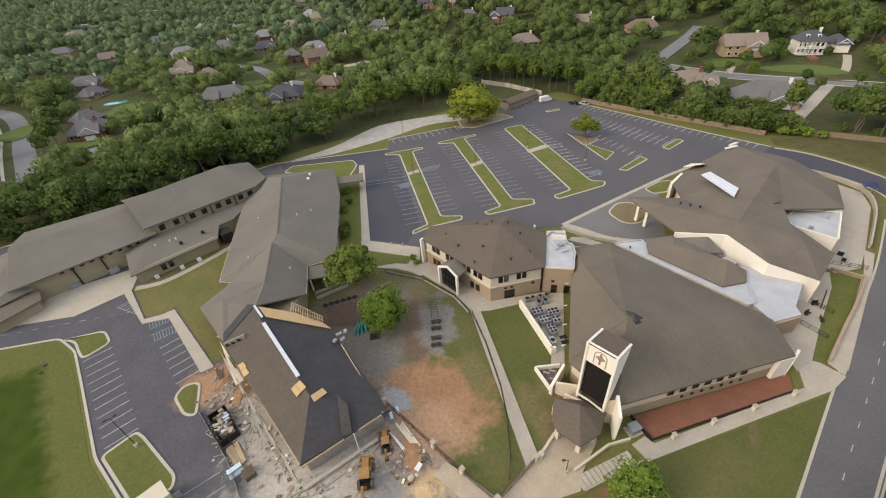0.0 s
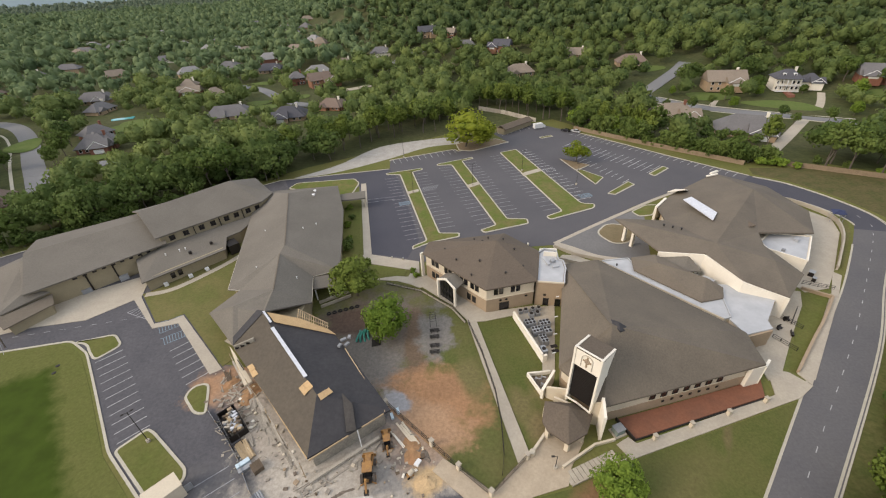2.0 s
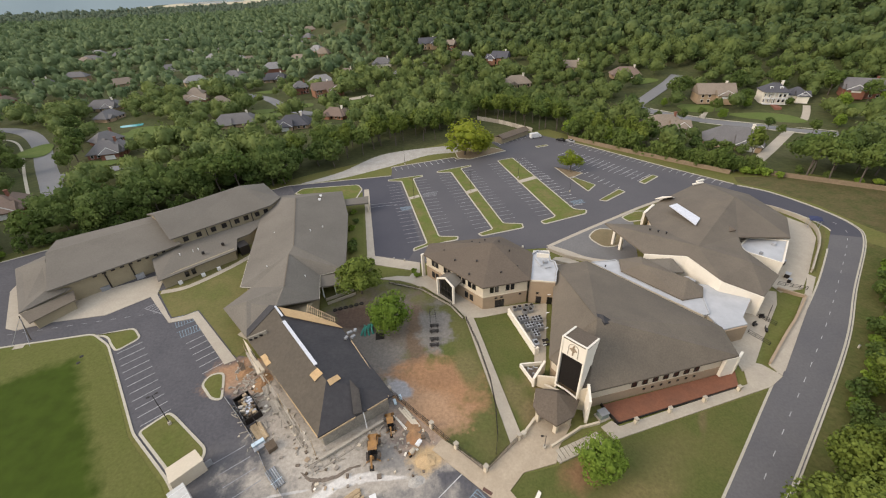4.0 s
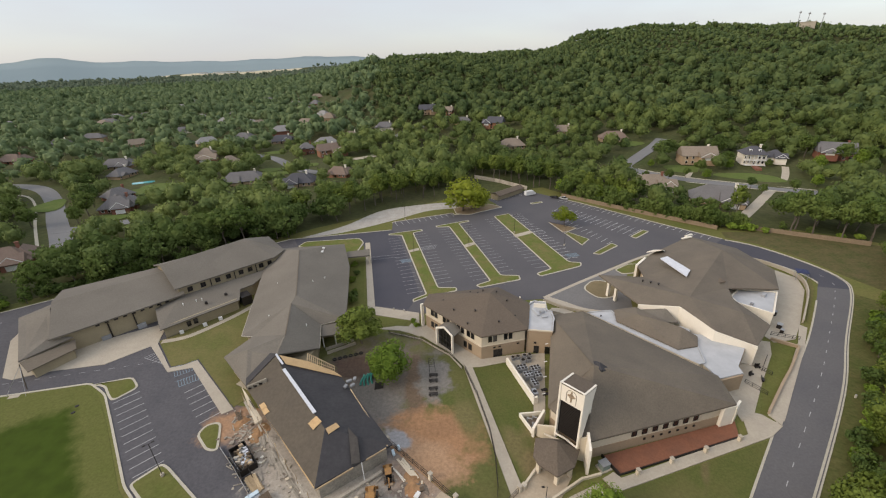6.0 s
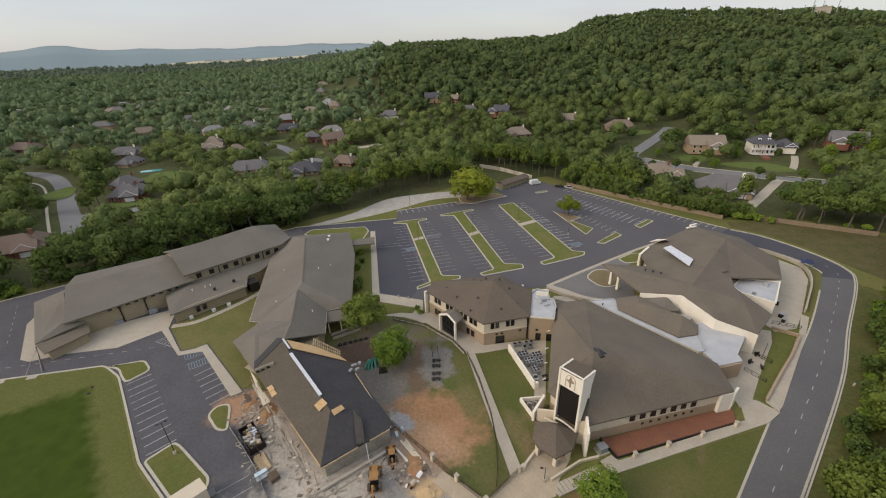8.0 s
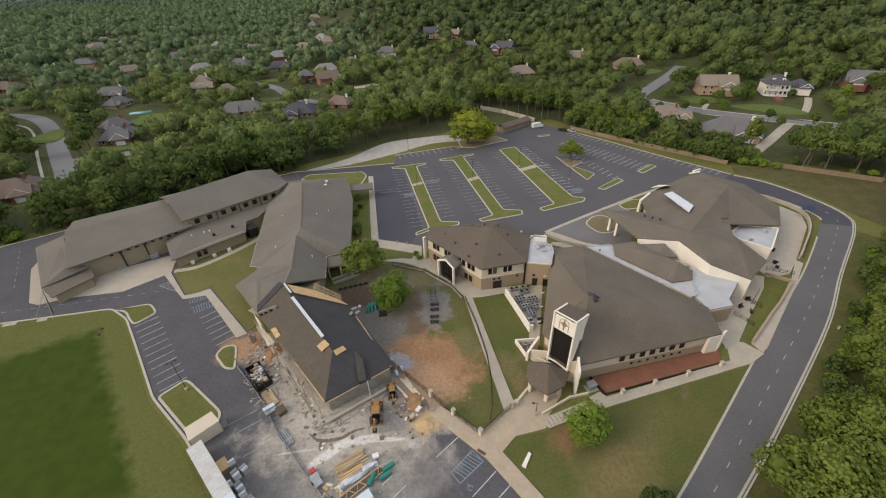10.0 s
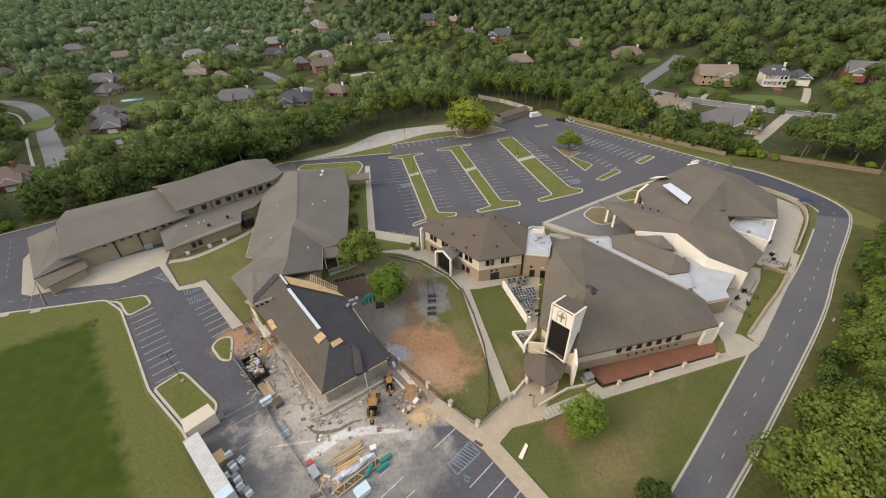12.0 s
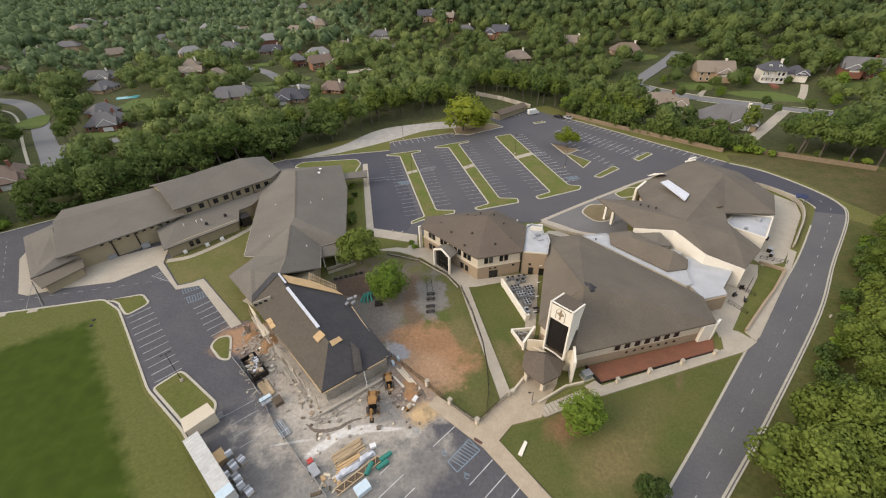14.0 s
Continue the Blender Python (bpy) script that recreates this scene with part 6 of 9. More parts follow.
def drape(name, line, width, material, label, lift=0.12, category="road", clear=2.2):
    """A band that follows the land."""
    line = spline(line, 8)
    mb = MB()
    n = len(line)
    L, Q = [], []
    for i in range(n):
        a, b = Vector(line[max(0, i - 1)]), Vector(line[min(n - 1, i + 1)])
        d = (b - a).normalized() * width / 2
        for side, s in ((L, 1), (Q, -1)):
            x, y = line[i][0] - s * d.y, line[i][1] + s * d.x
            side.append((x, y, max(gz(x, y), gz(*line[i])) + lift))
        KEEP_OUT.append((line[i][0], line[i][1], width / 2 + clear))
    for i in range(n - 1):
        k = len(mb.v)
        mb.v += [L[i], Q[i], Q[i + 1], L[i + 1]] + [(p[0], p[1], p[2] - 0.3) for p in (L[i], Q[i], Q[i + 1], L[i + 1])]
        mb.f += [(k, k + 1, k + 2, k + 3), (k + 1, k + 5, k + 6, k + 2), (k + 3, k + 7, k + 4, k), (k + 7, k + 6, k + 5, k + 4)]
    return single(name, mb, material, label, category, kind="structure")


def patch(name, x, y, rx, ry, turn, material, label, lift=0.1):
    c, s = math.cos(radians(turn)), math.sin(radians(turn))
    mb = MB()
    ring = []
    for i in range(20):
        a = 2 * math.pi * i / 20
        k = 1 + 0.12 * math.sin(3 * a + x)
        px, py = rx * k * math.cos(a), ry * k * math.sin(a)
        q = (x + px * c - py * s, y + px * s + py * c)
        ring.append((*q, gz(*q) + lift))
    top = (x, y, gz(x, y) + lift + 0.02)
    for a, b in zip(ring, ring[1:] + ring[:1]):
        mb.poly([a, b, top])
    KEEP_OUT.append((x, y, min(rx, ry) * 1.0))
    return single(name, mb, material, label, "lawn", kind="structure")


drape("west_street", [(-306, 284), (-284, 280), (-262, 268), (-234, 242), (-203, 207), (-182, 184), (-166, 166)], 8.6, STREET, "grey residential street")
drape("west_side_street", [(-190, 190), (-178, 192), (-163, 199), (-146, 210)], 8, STREET, "grey residential side street", 0.17)
drape("street_kerb_west", [(-290, 262), (-264, 256), (-240, 236), (-209, 201), (-188, 178), (-174, 163)], 1.2, KERB, "pale street kerb", 0.16, "kerb")
drape("north_street", [(-172, 372), (-140, 350), (-108, 308), (-86, 292)], 8, STREET, "grey residential street")
drape("north_drive", [(-84, 330), (-62, 340), (-42, 362)], 8, CONCRETE, "pale concrete driveway")
drape("cul_de_sac", [(-40, 400), (-20, 420), (-6, 440)], 9, STREET, "pale grey cul-de-sac")
drape("east_street", [(174, 324), (160, 308), (138, 286), (124, 270), (134, 255), (148, 242), (164, 231), (182, 220), (200, 207)], 8, STREET, "grey residential street", clear=6.0)
for off, name in ((5.0, "upper"), (-5.0, "lower")):
    line = [(127 + 0.68 * off, 262 + 0.73 * off), (134 + 0.68 * off, 255 + 0.73 * off), (148 + 0.64 * off, 242 + 0.77 * off), (164 + 0.55 * off, 231 + 0.84 * off), (182 + 0.56 * off, 220 + 0.83 * off), (200 + 0.58 * off, 207 + 0.81 * off)]
    drape("street_kerb_" + name, line, 0.9, KERB, "pale street kerb", 0.2, "kerb")
drape("east_drive", [(137, 175), (156, 192), (170, 205), (182, 216)], 4.6, CONCRETE, "pale concrete driveway")
drape("east_drive_up", [(187, 221), (199, 230), (208, 240), (216, 251)], 3.6, CONCRETE, "pale concrete driveway", 0.16)
drape("house_drive", [(150, 243), (157, 252), (166, 263)], 3, CONCRETE, "pale concrete front walk")
drape("house_drive_low", [(112, 210), (126, 220), (140, 236)], 5, CONCRETE, "pale concrete driveway")
for spec in ((158, 260, 13, 7, -20), (186, 238.5, 18, 7, -30), (-182, 266, 16, 12, 0), (-146, 374, 10, 7, 0), (-118, 292, 10, 8, 20), (-160, 236, 12, 8, 0), (-86, 276, 8, 6, 0), (-228, 232, 8, 14, 30), (-60, 322, 16, 9, 30), (62, 376, 12, 8, 0), (26, 408, 12, 7, 0), (240, 236, 12, 8, 0), (146, 316, 10, 6, 0), (120, 190, 10, 4, -50), (-190, 258, 15, 10, 30), (-170, 250, 12, 8, 20), (-176, 206, 10, 6, 0), (-126, 306, 9, 6, 0), (-102, 318, 9, 6, 10), (-150, 330, 8, 6, 0)):
    patch("garden_lawn", *spec, GARDEN, "mown garden lawn between the houses", 0.35)
pool = single("swimming_pool", MB().prism(rounded([(-213, 281), (-200, 286), (-198, 280), (-210, 276)], 2), -0.2, 0.16), POOL, "turquoise garden swimming pool", "pool")
# low planting only between the street and the campus fence
for x, y in ((138, 256), (150, 247), (160, 239), (170, 232), (180, 226), (190, 221), (172, 203), (160, 192), (150, 183), (186, 238), (196, 232)):
    for k in (8, 19, 30):
        KEEP_OUT.append((x - 0.6 * k, y - 0.8 * k, 6.5))
for spot in ((-205, 281, 10), (-190, 262, 13), (-174, 253, 11), (-118, 284, 10), (-150, 348, 9), (-128, 318, 9), (-66, 334, 10), (-120, 300, 8)):
    KEEP_OUT.append(spot)


def house(x, y, w, d, h, turn, wall, tiles, label, wing=None, gable=False, chimney=True, porch=False, rise=None, detail=True):
    """A house with hipped or gabled roof; a second volume may stand at its side or front."""
    z = gz(x, y) - 0.3
    ob = thing("house", label, "house", (x, y, z), turn, group="neighbourhood houses")
    rise = rise or min(w, d) * 0.44
    if h < 4:
        h -= 0.5

    def volume(cx, cy, vw, vd, vh, hip, up):
        part("wall", MB().box(cx, cy, 0, vw, vd, vh + 0.3), wall, ob, world=False)
        o = 0.75
        a, b, ax, by = cx - vw / 2 - o, cx + vw / 2 + o, cy - vd / 2 - o, cy + vd / 2 + o
        if vw >= vd:
            k = (vd / 2 + o) * (0.95 if hip else 0.02)
            pts = [(a, ax, vh), (b, ax, vh), (b, by, vh), (a, by, vh), (a + k, cy, vh + up), (b - k, cy, vh + up)]
            faces = [(0, 1, 5, 4), (2, 3, 4, 5), (1, 2, 5), (3, 0, 4)]
        else:
            k = (vw / 2 + o) * (0.95 if hip else 0.02)
            pts = [(a, ax, vh), (b, ax, vh), (b, by, vh), (a, by, vh), (cx, ax + k, vh + up), (cx, by - k, vh + up)]
            faces = [(0, 1, 4), (1, 2, 5, 4), (2, 3, 5), (3, 0, 4, 5)]
        part("roof", MB().shell(pts, faces, 0.25), tiles, ob, world=False)
        if not hip:
            g = MB()
            if vw >= vd:
                for sx in (cx - vw / 2, cx + vw / 2):
                    g.poly([(sx, cy - vd / 2, vh), (sx, cy + vd / 2, vh), (sx, cy, vh + up * 0.93)])
            else:
                for sy in (cy - vd / 2, cy + vd / 2):
                    g.poly([(cx - vw / 2, sy, vh), (cx + vw / 2, sy, vh), (cx, sy, vh + up * 0.93)])
            part("gable", g, wall, ob, world=False)

    volume(0, 0, w, d, h, not gable, rise)
    if wing:
        wx, wy, ww, wd, wh = wing
        volume(wx, wy, ww, wd, wh, False, min(ww, wd) * 0.42)
        part("garage_door" if wh < 4 else "shutter", MB().box(wx, wy - wd / 2 - 0.04, 0.4 if wh < 4 else 3.6, ww * 0.55, 0.14, 2.1 if wh < 4 else 1.4), WHITE_PAINT, ob, "white panelled front", world=False)
        part("gable_trim", MB().beam((wx - ww / 2 - 0.6, wy - wd / 2 - 0.7, wh + 0.02), (wx, wy - wd / 2 - 0.7, wh + min(ww, wd) * 0.42 + 0.02), 0.16, 0.24).beam((wx, wy - wd / 2 - 0.7, wh + min(ww, wd) * 0.42 + 0.02), (wx + ww / 2 + 0.6, wy - wd / 2 - 0.7, wh + 0.02), 0.16, 0.24), WHITE_PAINT, ob, "white gable trim", world=False)
    elif detail and not porch:
        volume(-w * 0.22, -d * 0.32, w * 0.3, d * 0.62, h, False, w * 0.3 * 0.42)
    if detail and not porch and w > 15:  # a lower cross wing behind the ridge
        volume(w * 0.34, d * 0.18, d * 0.62, d * 0.95, h, True, rise * 0.8)
    if chimney:
        part("chimney", MB().box(w * 0.3, d * 0.1, h * 0.5, 1.1, 0.9, h * 0.5 + rise + 0.8).box(w * 0.3, d * 0.1, h + rise + 0.7, 1.4, 1.2, 0.25), WHITE if wall is not BRICK_RED else wall, ob, world=False)
    if detail:
        fy = -d / 2
        for fl in range(1 if h < 4.5 else 2):
            for s in (-0.38, -0.2, 0.2, 0.38):
                key = ("house_window",)
                if key not in WINDOWS:
                    fr = MB().box(0, -0.03, 0, 1.4, 0.14, 1.7)
                    WINDOWS[key] = (mesh_of("window", fr, WHITE_PAINT), mesh_of("pane", MB().box(0, -0.08, 0.12, 1.15, 0.1, 1.45), GLASS))
                wob = piece("window", WINDOWS[key][0], ob, pose(w * s, fy - 0.02, 0.9 + fl * 3.0))
                piece("pane", WINDOWS[key][1], wob, Matrix())
        part("door", MB().box(0, fy - 0.03, 0.3, 1.1, 0.12, 2.2), DARK_METAL, ob, world=False)
    if porch:
        for s in (-0.42, -0.25, -0.08, 0.08, 0.25, 0.42):
            part("column", MB().rod((w * s, -d / 2 - 2.2, 0.3), (w * s, -d / 2 - 2.2, h), 0.22, n=10), WHITE_PAINT, ob, "white porch column", world=False)
        part("porch_floor", MB().box(0, -d / 2 - 1.3, 0, w * 0.92, 2.6, 0.4).box(0, -d / 2 - 1.3, 3.2, w * 0.92, 2.6, 0.25), WHITE_PAINT, ob, "white porch floors", world=False)
        part("rail", MB().box(0, -d / 2 - 2.4, 4.2, w * 0.9, 0.08, 0.1), WHITE_PAINT, ob, world=False)
        part("porch_roof", MB().box(0, -d / 2 - 1.3, h - 0.1, w + 0.8, 3.2, 0.2), tiles, ob, world=False)
        for s in (-0.2, 0.2):
            dm = part("dormer", MB().box(w * s, -d * 0.28, h + 0.8, 1.5, 2.0, 1.7), WHITE_PAINT, ob, "white roof dormer", world=False)
            part("pane", MB().box(w * s, -d * 0.28 - 1.0, h + 1.2, 0.8, 0.1, 1.0), GLASS, dm, world=False)
        part("steps", MB().prism([(-1.6, -d / 2 - 2.6), (1.6, -d / 2 - 2.6), (1.6, -d / 2 - 10), (-1.6, -d / 2 - 10)], -1.5, 0.1), BRICK_RED, ob, "red brick steps", world=False)
    KEEP_OUT.append((x, y, max(w, d) * 0.5 + 1.5))
    if not detail:
        far_off = math.hypot(x, y)
        for k in (13, 24):
            KEEP_OUT.append((x - x / far_off * k, y - y / far_off * k, w * 0.3))
    if detail:  # open front garden towards the campus
        far_off = math.hypot(x, y)
        for k in ((13,) if y > 320 and x > -60 else (13, 22) if x > 100 else (13, 24, 35)):
            KEEP_OUT.append((x - x / far_off * k, y - y / far_off * k, w * (0.3 if y > 320 and x > -60 else 0.44 if k < 30 else 0.34)))
    return ob


TILE_TAN = mat("tan_shingles", (0.245, 0.20, 0.155), (0.20, 0.165, 0.13), big=0.2, fine=2.0, fine_amount=0.18)
TILE_RED = mat("red_brown_shingles", (0.185, 0.138, 0.11), (0.155, 0.115, 0.093), big=0.2, fine=2.0, fine_amount=0.18)
TILE_GREY = mat("grey_shingles", (0.155, 0.15, 0.15), (0.125, 0.12, 0.12), big=0.2, fine=2.0, fine_amount=0.18)
TILE_PALE = mat("pale_grey_shingles", (0.26, 0.255, 0.25), (0.21, 0.205, 0.20), big=0.2, fine=2.0, fine_amount=0.18)
TILE_SLATE = mat("slate_grey_shingles", (0.085, 0.085, 0.095), (0.07, 0.07, 0.08), big=0.2, fine=2.0, fine_amount=0.18)
BRICK_OR = mat("orange_brick", (0.29, 0.145, 0.085), (0.235, 0.12, 0.075), big=0.5, fine=5.0, fine_amount=0.18)
BRICK_TAN = mat("tan_brick", (0.42, 0.31, 0.20), (0.36, 0.26, 0.17), big=0.5, fine=5.0, fine_amount=0.18)

house(-177, 152, 18, 12, 3.2, 30, BRICK_RED, TILE_RED, "red brick house with a white-trimmed gable", (4, -5, 7, 7, 3.2))
house(-180, 222, 16, 12, 3.4, 20, BRICK_RED, TILE_GREY, "red brick house with grey hipped roof and gable", (3, -6, 8, 8, 3.4))
house(-196, 244, 14, 10, 3.2, 60, BRICK_RED, TILE_GREY, "brick house with grey roof among trees")
house(-196, 352, 12, 10, 6.0, 10, BRICK_OR, TILE_TAN, "two-storey brick house with tan roof", (2, -9, 16, 9, 3.0))
house(-170, 336, 12, 9, 3.0, 40, BRICK_OR, TILE_TAN, "low brick garage wing with tan roof", chimney=False)
house(-132, 272, 26, 12, 3.0, 14, BRICK_TAN, TILE_GREY, "long low house with grey hipped roof")
house(-92, 262, 18, 12, 3.2, 10, BRICK_TAN, TILE_SLATE, "low house with dark slate roof", (-4, -5, 8, 8, 3.0))
house(-70, 282, 16, 10, 3.0, -20, BRICK_OR, TILE_RED, "low brick house with red-brown roof")
house(-94, 352, 16, 11, 6.0, 30, BRICK_OR, TILE_RED, "tall brick house with steep red-brown gables", (8, -5, 12, 9, 4.5), True)
house(-116, 366, 12, 10, 5.5, 20, BRICK_RED, TILE_GREY, "two-storey brick house with grey roof")
house(-158, 426, 22, 12, 3.4, 10, BRICK_TAN, TILE_SLATE, "wide house with slate hipped roof", (6, -5, 8, 8, 3.4))
house(-54, 428, 18, 11, 4.5, 0, WHITE, TILE_GREY, "pale house with grey roof among trees")
house(-88, 424, 14, 10, 3.6, 0, BRICK_OR, TILE_TAN, "brick house with tan roof among trees")
house(-10, 462, 18, 11, 5.6, 10, BRICK_TAN, TILE_SLATE, "tan two-storey house with slate gables", (5, -5, 7, 7, 5.6), True)
house(12, 448, 9, 9, 5.2, -20, BRICK_OR, TILE_TAN, "narrow orange brick house", gable=True)
house(54, 396, 14, 11, 6.0, -25, BRICK_OR, TILE_SLATE, "orange brick house with slate gables", (-7, -3, 8, 8, 5.4), True)
house(58, 336, 20, 12, 3.4, 10, BRICK_TAN, TILE_TAN, "low tan house with tan roof among trees")
house(24, 418, 16, 9, 3.4, 0, BRICK_TAN, TILE_GREY, "low house with grey roof among trees")
house(104, 350, 13, 10, 6.0, -20, BRICK_TAN, TILE_TAN, "tan house with chimney among trees", gable=True)
house(138, 330, 20, 11, 3.4, -10, BRICK_TAN, TILE_RED, "long low house with red-brown roof")
house(120, 228, 20, 13, 3.2, -8, BRICK_RED, TILE_TAN, "brick house with tan hipped roof", (7, -5, 9, 9, 3.0))
house(141, 200, 24, 14, 3.4, -28, BRICK_TAN, TILE_GREY, "grey-roofed house with white chimney", (6, -6, 10, 9, 3.2))
house(171, 271, 21, 12, 5.8, -10, BRICK_TAN, TILE_TAN, "tan brick house with tan gabled roof", (4, -6, 9, 7, 5.6), True)
house(202, 263, 13, 10, 7.0, -16, WHITE, TILE_SLATE, "white columned house with slate roof and dormers", None, False, True, True, 4.2)
house(215, 261, 10, 9, 4.2, -20, WHITE, TILE_SLATE, "white garage wing with slate roof", (2, -4, 6, 6, 4.2), False, False)
house(247, 254, 18, 12, 5.0, -30, BRICK_RED, TILE_GREY, "brick house with grey gables on the slope", (-4, -6, 8, 7, 5.0), True)
house(-372, 366, 20, 12, 3.4, 0, BRICK_RED, TILE_RED, "brick house among street trees")
house(-402, 450, 18, 12, 3.4, 20, WHITE, TILE_GREY, "pale house with grey roof among trees")
house(-256, 330, 22, 12, 3.2, 10, BRICK_TAN, TILE_GREY, "low house with grey roof among trees", (6, -5, 8, 8, 3.2))
house(-232, 300, 16, 10, 3.2, 80, BRICK_TAN, TILE_GREY, "low house beside the pool with grey roof")
house(-208, 452, 18, 12, 3.2, 0, BRICK_TAN, TILE_GREY, "low house with grey roof among trees")
hr = random.Random(5)
for i in range(54):
    for _ in range(30):
        az, r = radians(hr.uniform(-52, -14)), hr.uniform(400, 1250)
        x, y = r * math.sin(az), r * math.cos(az)
        if all((x - a) ** 2 + (y - b) ** 2 > (c + 14) ** 2 for a, b, c in KEEP_OUT):
            break
    house(x, y, hr.uniform(16, 24), hr.uniform(10, 13), hr.uniform(3.0, 5.0), hr.uniform(-40, 40), hr.choice([BRICK_RED, BRICK_TAN, WHITE, BRICK_TAN]), hr.choice([TILE_GREY, TILE_PALE, TILE_GREY, TILE_PALE, TILE_TAN]), "small far house among the trees", detail=False, chimney=False)


# storage shed and fences at the lot's far corner
def storage_shed():
    ob = thing("storage_shed", "long grey-brown roofed storage shed", "shed", (36, 222, 0))
    part("wall", MB().prism([(30.4, 213.4), (46.6, 227.4), (43.4, 231.4), (27.2, 217.4)], 0, 2.8), OLIVE, ob)
    roof(ob, [(30.8, 212.6, 2.8), (47.4, 227.0, 2.8), (45.4, 229.6, 4.2), (28.8, 215.2, 4.2), (43.2, 232.2, 2.8), (26.6, 217.8, 2.8)], [(0, 1, 2, 3), (3, 2, 4, 5)], SHINGLE_DARK, 0.25, label="dark shingled shed roof")


storage_shed()


def board_fence(line, height, label, name="board_fence", material=None, step=2.4):
    ob = thing(name, label, "fence", (*line[0], gz(*line[0])))
    for a, b in zip(line, line[1:]):
        n = max(1, int(math.dist(a, b) / step))
        for i in range(n):
            p = [(a[0] + (b[0] - a[0]) * s, a[1] + (b[1] - a[1]) * s) for s in (i / n, (i + 1) / n)]
            part("panel", MB().wall(p[0], p[1], gz(*p[0]), gz(*p[0]) + height, 0.08), material or FENCE_WOOD, ob)
            part("post", MB().box(p[0][0], p[0][1], gz(*p[0]), 0.16, 0.16, height + 0.12), material or FENCE_WOOD, ob)


board_fence([(22, 262), (36, 250), (50, 232)], 2.3, "pale grey board fence behind the shed", material=WEATHERED)
board_fence([(66, 217), (88, 193), (118, 163)], 1.9, "tan board fence along the lot", material=FENCE_TAN)
board_fence([(124, 166), (138, 157.5), (150, 150), (164, 141.5)], 1.9, "tan board fence beyond the road bend", material=FENCE_TAN)

# ---- trees ----
def crown(rng, lobes, per, rx, rz, cz, size, core=(8, 5)):
    """Clumps of leaves over the outer skin of many rounded boughs, with darker hearts: places and four-cornered faces."""
    cen, rad = [], []
    for i in range(lobes):
        u = rng.normal(size=3)
        u /= np.linalg.norm(u)
        k = rng.uniform(0.42, 0.8) if i else 0.0
        cen.append(u * k)
        rad.append(rng.uniform(0.2, 0.44) if i else 0.56)
    cen, rad = np.array(cen), np.array(rad)
    pts, nor = [], []
    for i in range(lobes):
        u = rng.normal(size=(per, 3))
        u /= np.linalg.norm(u, axis=1, keepdims=True)
        p = cen[i] + u * rad[i] * rng.uniform(0.84, 1.24, size=(per, 1))
        d = np.linalg.norm(p[:, None] - cen[None], axis=2) / rad[None]
        d[:, i] = 9
        keep = (d.min(1) > 0.92) & (p[:, 2] > -0.75)
        pts.append(p[keep])
        nor.append(u[keep])
    p, n = np.concatenate(pts), np.concatenate(nor)
    n = n + rng.normal(size=n.shape) * 0.5
    n /= np.linalg.norm(n, axis=1, keepdims=True)
    t = np.cross(n, rng.normal(size=n.shape))
    t /= np.linalg.norm(t, axis=1, keepdims=True)
    b = np.cross(n, t)
    s = size * rng.uniform(0.6, 1.25, size=(len(p), 1))
    P = p * (rx, rx, rz) + (0, 0, cz)
    v = np.stack([P - t * s - b * s * 0.7, P + t * s * 0.8 - b * s, P + t * s + b * s * 0.75, P - t * s * 0.7 + b * s], 1).reshape(-1, 3)
    q = np.arange(len(v)).reshape(-1, 4)
    V, Q = [v], [q]
    off = len(v)
    na, nb = core
    for i in range(lobes if na > 6 else 1):
        rr = rad[i] * 0.56 if na > 6 else 0.86
        th = np.linspace(0.06, math.pi - 0.06, nb)
        ph = np.arange(na) * 2 * math.pi / na
        g = np.stack([np.sin(th)[:, None] * np.cos(ph)[None], np.sin(th)[:, None] * np.sin(ph)[None], np.cos(th)[:, None] * np.ones(na)[None]], -1)
        g = (cen[i] * (na > 6) + g * rr * rng.uniform(0.85, 1.12, size=g.shape[:2] + (1,))).reshape(-1, 3) * (rx, rx, rz) + (0, 0, cz)
        idx = np.arange(nb * na).reshape(nb, na)
        a, c = idx[:-1], idx[1:]
        qq = np.stack([a, c, np.roll(c, -1, 1), np.roll(a, -1, 1)], -1).reshape(-1, 4)
        V.append(g)
        Q.append(qq + off)
        off += len(g)
    return np.concatenate(V), np.concatenate(Q)


def trunk(rng, height, r, spread):
    mb = MB()
    bend = [(0, 0, -0.3)]
    for i in range(1, 4):
        bend.append((rng.normal() * 0.22, rng.normal() * 0.22, height * 0.55 * i / 3))
    for i in range(3):
        mb.rod(bend[i], bend[i + 1], r * (1 - 0.22 * i), r * (1 - 0.22 * (i + 1)), 7)
    for i in range(6):
        a = 2 * math.pi * (i + rng.uniform(0, 0.6)) / 6
        st = bend[2 + i % 2]
        en = (spread * 0.65 * math.cos(a), spread * 0.65 * math.sin(a), height * rng.uniform(0.62, 0.86))
        mb.rod(st, en, r * 0.42, r * 0.12, 5)
    return mb


def tree_kind(seed, height, spread, base, leaf, label, lobes=24, per=74, size=0.33):
    rng = np.random.RandomState(seed)
    ob = thing("tree", label, "tree", (0, -400, -60), group="trees")
    rz = (height - base) / 2
    v, q = crown(rng, lobes, per, spread / 1.05, rz * 1.02, base + rz, size)
    me = arrays("crown", v, q, leaf)
    me.polygons.foreach_set("use_smooth", np.ones(len(me.polygons), bool))
    c = new("crown", me)
    c.parent = ob
    part("trunk", trunk(rng, height, 0.018 * height + 0.05, spread), BARK, ob, world=False)
    return ob


